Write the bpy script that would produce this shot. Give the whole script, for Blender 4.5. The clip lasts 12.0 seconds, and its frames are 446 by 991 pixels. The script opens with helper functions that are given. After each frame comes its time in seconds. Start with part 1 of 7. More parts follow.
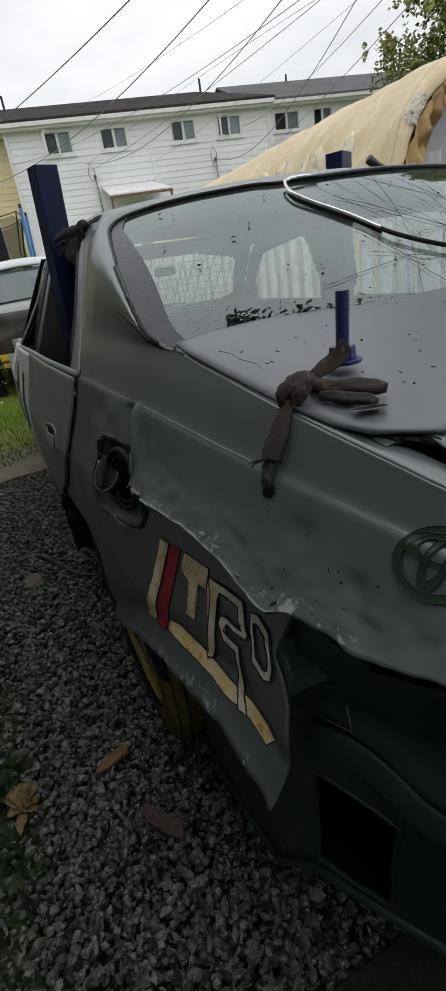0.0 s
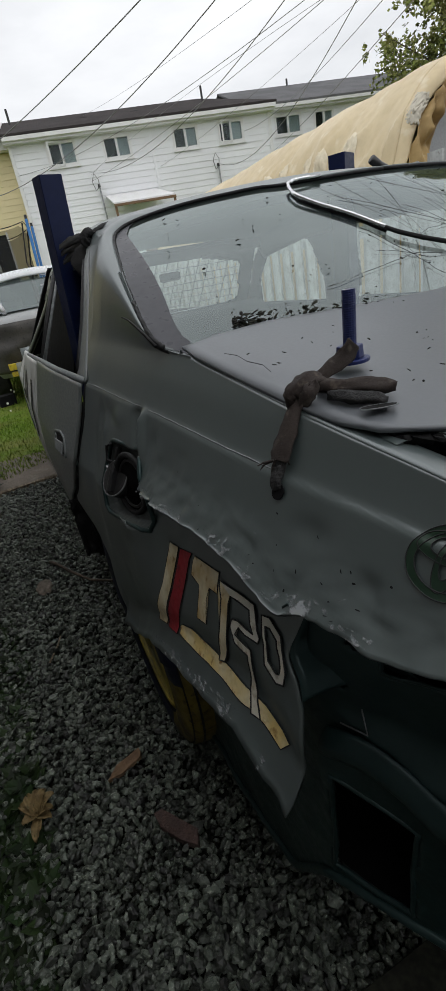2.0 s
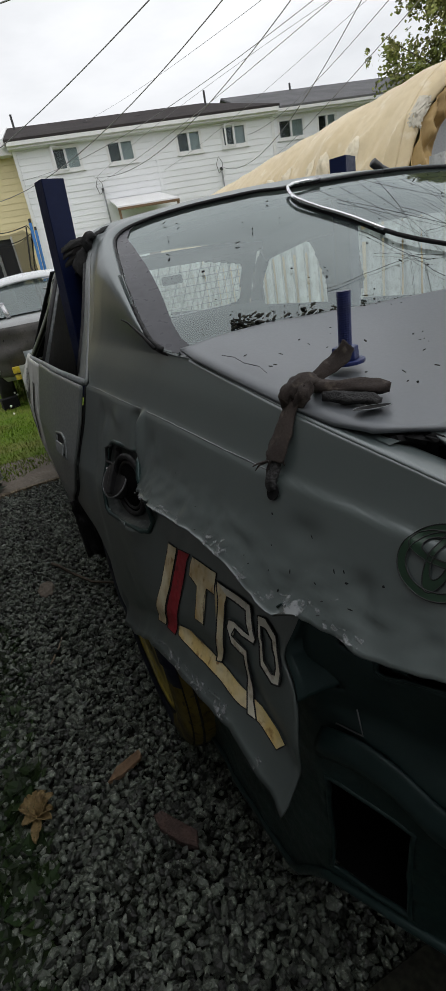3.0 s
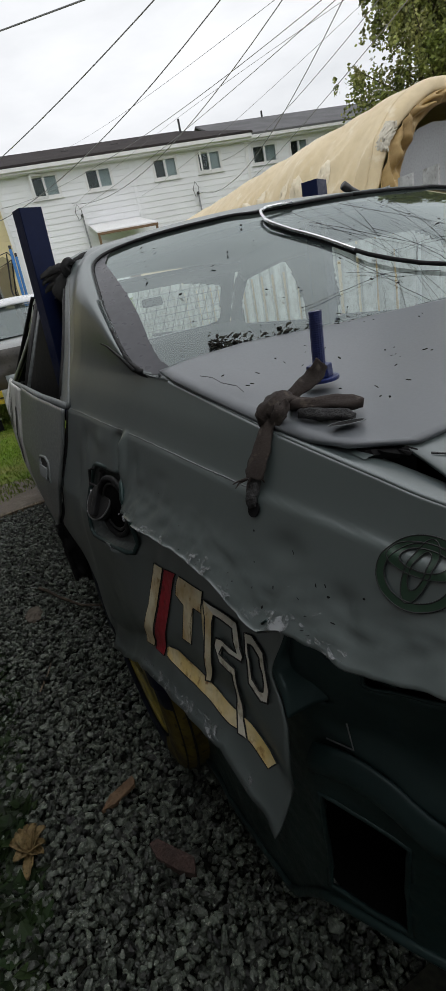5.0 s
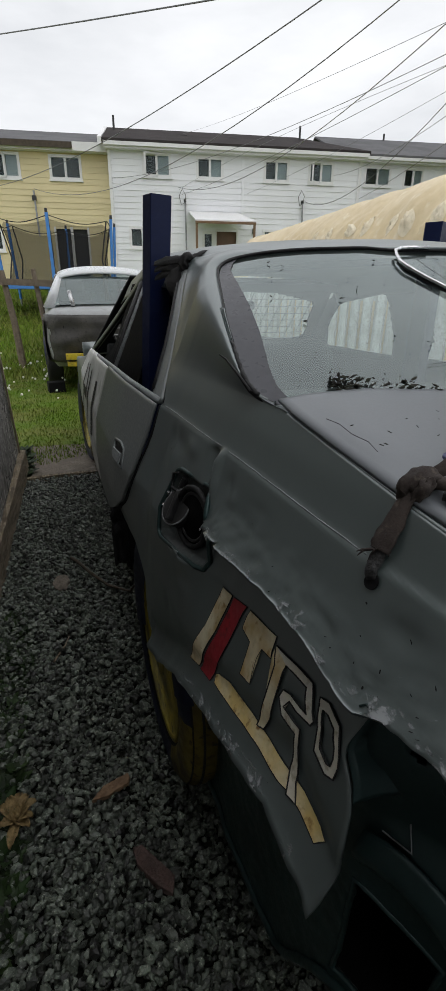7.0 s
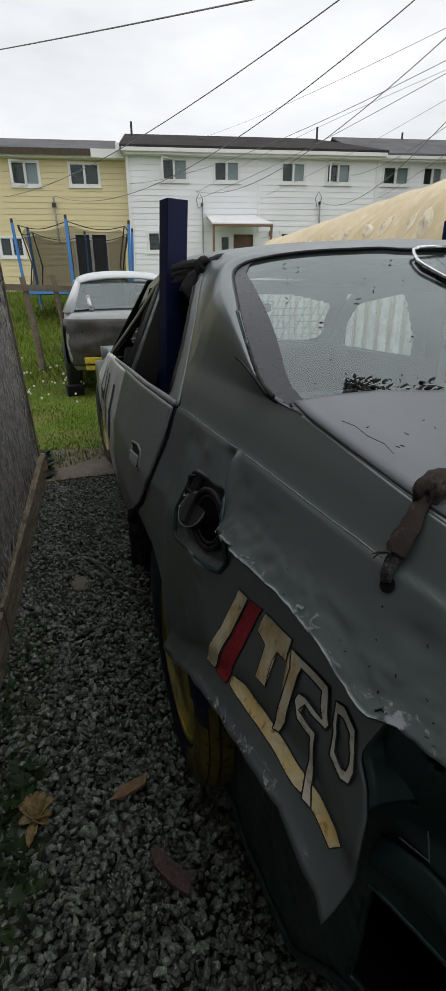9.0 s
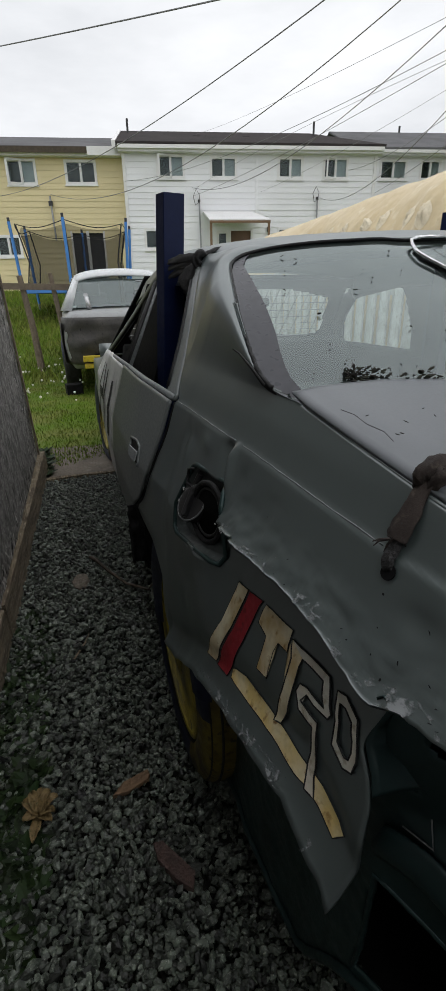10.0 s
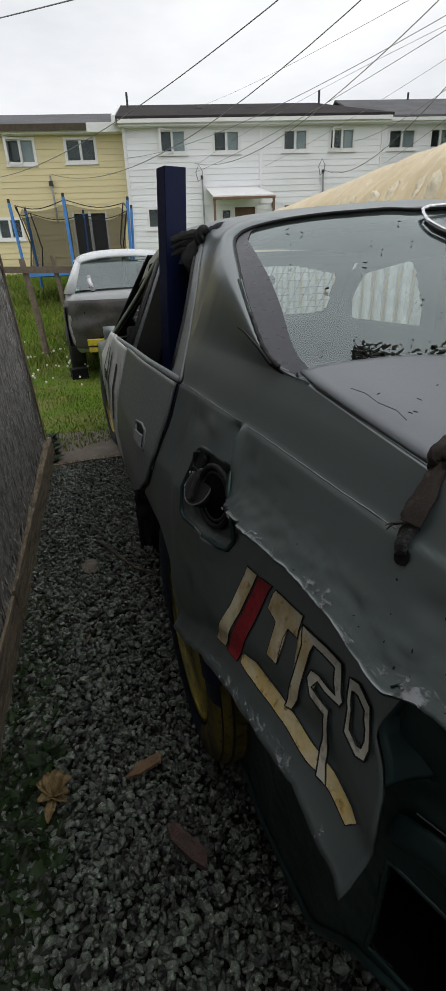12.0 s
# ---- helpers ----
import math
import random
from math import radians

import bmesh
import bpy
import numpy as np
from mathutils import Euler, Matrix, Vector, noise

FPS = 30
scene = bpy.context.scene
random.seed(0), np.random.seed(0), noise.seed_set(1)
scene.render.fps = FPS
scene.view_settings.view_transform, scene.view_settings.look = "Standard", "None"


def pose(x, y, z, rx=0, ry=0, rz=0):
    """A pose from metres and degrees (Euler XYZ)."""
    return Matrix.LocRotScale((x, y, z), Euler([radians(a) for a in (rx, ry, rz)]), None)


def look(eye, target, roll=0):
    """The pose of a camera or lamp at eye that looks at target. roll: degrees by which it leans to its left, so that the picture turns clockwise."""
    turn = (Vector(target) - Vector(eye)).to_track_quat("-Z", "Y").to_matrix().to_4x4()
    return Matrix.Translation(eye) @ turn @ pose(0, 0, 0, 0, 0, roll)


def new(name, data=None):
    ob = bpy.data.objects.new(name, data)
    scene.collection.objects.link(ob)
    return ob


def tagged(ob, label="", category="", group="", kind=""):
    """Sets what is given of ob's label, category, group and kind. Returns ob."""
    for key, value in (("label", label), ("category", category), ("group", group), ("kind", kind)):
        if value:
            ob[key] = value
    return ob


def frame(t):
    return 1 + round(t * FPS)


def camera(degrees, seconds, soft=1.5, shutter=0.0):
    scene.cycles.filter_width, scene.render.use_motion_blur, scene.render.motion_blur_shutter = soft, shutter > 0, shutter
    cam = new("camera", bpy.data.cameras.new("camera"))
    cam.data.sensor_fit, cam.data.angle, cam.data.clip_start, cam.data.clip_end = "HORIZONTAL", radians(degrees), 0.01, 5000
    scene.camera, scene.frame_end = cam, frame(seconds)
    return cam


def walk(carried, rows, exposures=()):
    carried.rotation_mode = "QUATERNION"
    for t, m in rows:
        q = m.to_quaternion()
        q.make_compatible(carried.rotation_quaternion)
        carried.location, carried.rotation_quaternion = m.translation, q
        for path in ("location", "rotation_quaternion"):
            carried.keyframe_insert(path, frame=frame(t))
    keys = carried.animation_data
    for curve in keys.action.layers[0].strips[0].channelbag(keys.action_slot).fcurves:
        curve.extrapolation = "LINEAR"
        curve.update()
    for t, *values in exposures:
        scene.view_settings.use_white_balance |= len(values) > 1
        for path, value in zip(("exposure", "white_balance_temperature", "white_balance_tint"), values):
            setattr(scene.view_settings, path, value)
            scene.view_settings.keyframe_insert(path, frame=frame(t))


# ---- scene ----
cam = camera(50.0, 12.0)
PATH = [
    (0, (-1.009, -0.007, 1.102), (-0.315, 1.652, 0.227), -9.0),
    (0.5, (-1.009, -0.006, 1.1), (-0.32, 1.66, 0.233), -9.6),
    (1, (-1.009, -0.006, 1.1), (-0.327, 1.663, 0.234), -10.0),
    (1.5, (-1.008, -0.007, 1.099), (-0.335, 1.668, 0.238), -10.4),
    (2, (-1.009, -0.005, 1.1), (-0.342, 1.675, 0.244), -10.5),
    (2.5, (-1.009, -0.004, 1.1), (-0.349, 1.685, 0.256), -10.6),
    (3, (-1.004, -0.011, 1.098), (-0.345, 1.678, 0.254), -10.6),
    (3.2, (-1.006, -0.013, 1.099), (-0.33, 1.661, 0.239), -10.7),
    (5, (-0.999, -0.017, 1.1), (-0.273, 1.671, 0.31), -11.9),
    (5.5, (-1.003, -0.014, 1.1), (-0.284, 1.668, 0.292), -11.8),
    (6, (-1.009, -0.013, 1.107), (-0.286, 1.667, 0.296), -9.3),
    (6.1, (-1.012, -0.01, 1.111), (-0.301, 1.675, 0.303), -8.1),
    (6.2, (-1.023, 0.005, 1.119), (-0.348, 1.712, 0.324), -6.2),
    (6.3, (-1.037, 0.018, 1.128), (-0.416, 1.753, 0.35), -4.3),
    (6.4, (-1.046, 0.03, 1.131), (-0.483, 1.791, 0.369), -2.9),
    (6.5, (-1.048, 0.038, 1.134), (-0.508, 1.81, 0.381), -2.0),
    (7, (-1.065, 0.046, 1.141), (-0.447, 1.785, 0.369), 0.6),
    (9, (-1.063, 0.044, 1.142), (-0.512, 1.809, 0.378), -0.3),
    (9.5, (-1.06, 0.04, 1.139), (-0.51, 1.802, 0.369), -0.6),
    (10, (-1.061, 0.044, 1.133), (-0.514, 1.805, 0.36), -1.0),
    (10.5, (-1.058, 0.043, 1.134), (-0.513, 1.792, 0.331), -1.2),
    (11, (-1.056, 0.036, 1.14), (-0.507, 1.781, 0.332), -1.5),
    (11.5, (-1.056, 0.042, 1.134), (-0.499, 1.789, 0.336), -1.7),
    (12, (-1.055, 0.058, 1.128), (-0.55, 1.802, 0.29), -2.3),
]
walk(cam, [(t, look(eye, target, roll)) for t, eye, target, roll in PATH])

# ---------------------------------------------------------------- light
world = bpy.data.worlds.new("overcast_sky")
scene.world = world
world.use_nodes = True
wt = world.node_tree
wt.nodes.clear()
sky = wt.nodes.new("ShaderNodeTexSky")
sky.sky_type, sky.sun_disc = "NISHITA", False
sky.sun_elevation, sky.sun_rotation = radians(65), radians(161)
sky.air_density, sky.dust_density = 1.0, 3.0
co = wt.nodes.new("ShaderNodeTexCoord")
stretch = wt.nodes.new("ShaderNodeMapping")
stretch.inputs["Scale"].default_value = (1.0, 1.0, 3.2)
clouds = wt.nodes.new("ShaderNodeTexNoise")
clouds.inputs["Scale"].default_value, clouds.inputs["Detail"].default_value = 2.6, 6
clouds.inputs["Roughness"].default_value = 0.55
ramp = wt.nodes.new("ShaderNodeValToRGB")
ramp.color_ramp.elements[0].position, ramp.color_ramp.elements[0].color = 0.33, (0.70, 0.715, 0.74, 1)
ramp.color_ramp.elements[1].position, ramp.color_ramp.elements[1].color = 0.66, (0.90, 0.91, 0.93, 1)
dim = wt.nodes.new("ShaderNodeMix")
dim.data_type = "RGBA"
dim.inputs["Factor"].default_value = 0.94
thin = wt.nodes.new("ShaderNodeMix")
thin.data_type, thin.blend_type = "RGBA", "MULTIPLY"
thin.inputs["Factor"].default_value = 1.0
thin.inputs["B"].default_value = (0.1, 0.1, 0.1, 1)
bg = wt.nodes.new("ShaderNodeBackground")
split, lift = wt.nodes.new("ShaderNodeSeparateXYZ"), wt.nodes.new("ShaderNodeMapRange")
lift.inputs["From Min"].default_value, lift.inputs["From Max"].default_value = 0.35, 1.0
lift.inputs["To Min"].default_value, lift.inputs["To Max"].default_value = 1.19, 1.50
wo = wt.nodes.new("ShaderNodeOutputWorld")
for a, b in ((co.outputs["Generated"], stretch.inputs["Vector"]), (co.outputs["Generated"], split.inputs[0]), (split.outputs["Z"], lift.inputs["Value"]), (lift.outputs["Result"], bg.inputs["Strength"]), (stretch.outputs["Vector"], clouds.inputs["Vector"]),
             (clouds.outputs["Fac"], ramp.inputs["Fac"]), (sky.outputs["Color"], thin.inputs["A"]),
             (thin.outputs["Result"], dim.inputs["A"]), (ramp.outputs["Color"], dim.inputs["B"]),
             (dim.outputs["Result"], bg.inputs["Color"]), (bg.outputs["Background"], wo.inputs["Surface"])):
    wt.links.new(a, b)
sun = new("sun", bpy.data.lights.new("sun", "SUN"))
sun.data.energy, sun.data.angle, sun.data.color = 0.5, radians(70), (1.0, 0.98, 0.95)
sun.matrix_world = look((2, -6, 14), (0, 0, 0))


# ---------------------------------------------------------------- materials
def material(name, base, rough=0.6, metal=0.0, second=None, scale=4.0, amount=0.5, third=None, fine=60.0, fine_amount=0.3,
             bump=0.0, bump_scale=80.0, island=0.0, obj=0.0, stretch=(1, 1, 1), spec=0.5, coat=0.0, ior=1.5, rvar=0.16, shine=None):
    """A principled surface with stains at one scale and grain at another; the sizes are per metre."""
    m = bpy.data.materials.new(name)
    m.use_nodes = True
    t = m.node_tree
    p = t.nodes["Principled BSDF"]
    p.inputs["Roughness"].default_value, p.inputs["Metallic"].default_value = rough, metal
    p.inputs["Specular IOR Level"].default_value = spec
    p.inputs["Coat Weight"].default_value = coat
    p.inputs["IOR"].default_value = ior
    if shine:
        p.inputs["Specular Tint"].default_value = (*shine, 1)
    geo = t.nodes.new("ShaderNodeNewGeometry")
    mp = t.nodes.new("ShaderNodeMapping")
    mp.inputs["Scale"].default_value = stretch
    t.links.new(geo.outputs["Position"], mp.inputs["Vector"])

    def tex(sc, detail=5.0):
        n = t.nodes.new("ShaderNodeTexNoise")
        n.inputs["Scale"].default_value, n.inputs["Detail"].default_value = sc, detail
        t.links.new(mp.outputs["Vector"], n.inputs["Vector"])
        return n.outputs["Fac"]

    def mix(a, b, fac, mode="MIX"):
        n = t.nodes.new("ShaderNodeMix")
        n.data_type, n.blend_type = "RGBA", mode
        for v, key in ((a, "A"), (b, "B"), (fac, "Factor")):
            if isinstance(v, (tuple, float, int)):
                n.inputs[key].default_value = (*v, 1) if isinstance(v, tuple) else v
            else:
                t.links.new(v, n.inputs[key])
        return n.outputs["Result"]

    def sharpen(v, lo, hi, top=1.0):
        n = t.nodes.new("ShaderNodeMapRange")
        n.inputs["From Min"].default_value, n.inputs["From Max"].default_value = lo, hi
        n.inputs["To Max"].default_value = top
        t.links.new(v, n.inputs["Value"])
        return n.outputs["Result"]

    col = mix(base, second or tuple(c * 0.8 for c in base), sharpen(tex(scale), 0.38, 0.66, amount))
    if third:
        col = mix(col, third, sharpen(tex(scale * 3.1), 0.58, 0.7, amount))
    grain = tex(fine, 8.0)
    col = mix(col, tuple(c * 0.45 for c in base), sharpen(grain, 0.45, 0.75, fine_amount))
    for source, how in ((geo.outputs["Random Per Island"], island), (None, obj)):
        if how:
            if source is None:
                source = t.nodes.new("ShaderNodeObjectInfo").outputs["Random"]
            hue = t.nodes.new("ShaderNodeHueSaturation")
            t.links.new(sharpen(source, 0, 1, 2 * how), hue.inputs["Value"])
            add = t.nodes.new("ShaderNodeMath")
            add.operation = "ADD"
            add.inputs[1].default_value = 1 - how
            t.links.new(hue.inputs["Value"].links[0].from_socket, add.inputs[0])
            t.links.new(add.outputs[0], hue.inputs["Value"])
            t.links.new(col, hue.inputs["Color"])
            col = hue.outputs["Color"]
    t.links.new(col, p.inputs["Base Color"])
    t.links.new(sharpen(grain, 0.3, 0.7, 1.0), (r := t.nodes.new("ShaderNodeMath")).inputs[0])
    r.operation, r.inputs[1].default_value = "MULTIPLY_ADD", rvar
    r.inputs[2].default_value = rough - rvar / 2
    t.links.new(r.outputs[0], p.inputs["Roughness"])
    if bump:
        b = t.nodes.new("ShaderNodeBump")
        b.inputs["Strength"].default_value, b.inputs["Distance"].default_value = bump, 0.01
        t.links.new(tex(bump_scale, 6.0), b.inputs["Height"])
        t.links.new(b.outputs["Normal"], p.inputs["Normal"])
    return m


def glass(name, tint=(0.9, 0.95, 0.94), rough=0.02, body=0.85, haze=0.08, ior=1.9):
    """A thin clear sheet: it mirrors by Fresnel and lets the rest through."""
    m = bpy.data.materials.new(name)
    m.use_nodes = True
    t = m.node_tree
    t.nodes.clear()
    out = t.nodes.new("ShaderNodeOutputMaterial")
    gl, tr, mx = t.nodes.new("ShaderNodeBsdfGlossy"), t.nodes.new("ShaderNodeBsdfTransparent"), t.nodes.new("ShaderNodeMixShader")
    dust_sheen, mx2 = t.nodes.new("ShaderNodeBsdfDiffuse"), t.nodes.new("ShaderNodeMixShader")
    gl.inputs["Roughness"].default_value = rough
    tr.inputs["Color"].default_value = (*(c * body for c in tint), 1)
    # dust haze, whose pale colour also stands in for reflected sky
    dust_sheen.inputs["Color"].default_value = (0.34, 0.42, 0.41, 1)
    gl.inputs["Color"].default_value = (0.90, 0.99, 0.98, 1)
    fr, ns = t.nodes.new("ShaderNodeFresnel"), t.nodes.new("ShaderNodeTexNoise")
    fr.inputs["IOR"].default_value = ior
    geo = t.nodes.new("ShaderNodeNewGeometry")
    ns.inputs["Scale"].default_value, ns.inputs["Detail"].default_value = 7.0, 6
    t.links.new(geo.outputs["Position"], ns.inputs["Vector"])
    mr = t.nodes.new("ShaderNodeMapRange")
    mr.inputs["From Min"].default_value, mr.inputs["From Max"].default_value = 0.3, 0.8
    mr.inputs["To Min"].default_value, mr.inputs["To Max"].default_value = haze * 0.5, haze * 1.5
    t.links.new(ns.outputs["Fac"], mr.inputs["Value"])
    for a, b in ((tr.outputs[0], mx2.inputs[1]), (dust_sheen.outputs[0], mx2.inputs[2]), (mr.outputs[0], mx2.inputs[0]), (fr.outputs[0], mx.inputs[0]), (mx2.outputs[0], mx.inputs[1]),
                 (gl.outputs[0], mx.inputs[2]), (mx.outputs[0], out.inputs["Surface"])):
        t.links.new(a, b)
    return m


def netting(name, colour, gap):
    """Fine netting, too close to tell its cords apart: part cloth, part air."""
    m = bpy.data.materials.new(name)
    m.use_nodes = True
    t = m.node_tree
    t.nodes.clear()
    out, mx = t.nodes.new("ShaderNodeOutputMaterial"), t.nodes.new("ShaderNodeMixShader")
    tr, df = t.nodes.new("ShaderNodeBsdfTransparent"), t.nodes.new("ShaderNodeBsdfDiffuse")
    df.inputs["Color"].default_value = (*colour, 1)
    mx.inputs[0].default_value = 1 - gap
    for a, b in ((tr.outputs[0], mx.inputs[1]), (df.outputs[0], mx.inputs[2]), (mx.outputs[0], out.inputs["Surface"])):
        t.links.new(a, b)
    return m


def worn(name, colour, scale, lo, hi, stretch=(1, 1, 1)):
    """Ragged patches of scraped primer and painted-in sheen: bare where the noise is high, nothing elsewhere."""
    m = bpy.data.materials.new(name)
    m.use_nodes = True
    t = m.node_tree
    p = t.nodes["Principled BSDF"]
    p.inputs["Base Color"].default_value, p.inputs["Roughness"].default_value = (*colour, 1), 0.5
    geo, mp, mr = t.nodes.new("ShaderNodeNewGeometry"), t.nodes.new("ShaderNodeMapping"), t.nodes.new("ShaderNodeMapRange")
    mp.inputs["Scale"].default_value = stretch
    mix = t.nodes.new("ShaderNodeMath")
    mix.operation = "MULTIPLY"
    t.links.new(geo.outputs["Position"], mp.inputs["Vector"])
    for k, (sc, detail) in enumerate(((scale, 8), (scale * 0.22, 4))):
        n = t.nodes.new("ShaderNodeTexNoise")
        n.inputs["Scale"].default_value, n.inputs["Detail"].default_value = sc, detail
        t.links.new(mp.outputs["Vector"], n.inputs["Vector"])
        t.links.new(n.outputs["Fac"], mix.inputs[k])
    mr.inputs["From Min"].default_value, mr.inputs["From Max"].default_value = lo, hi
    t.links.new(mix.outputs[0], mr.inputs["Value"])
    t.links.new(mr.outputs["Result"], p.inputs["Alpha"])
    return m


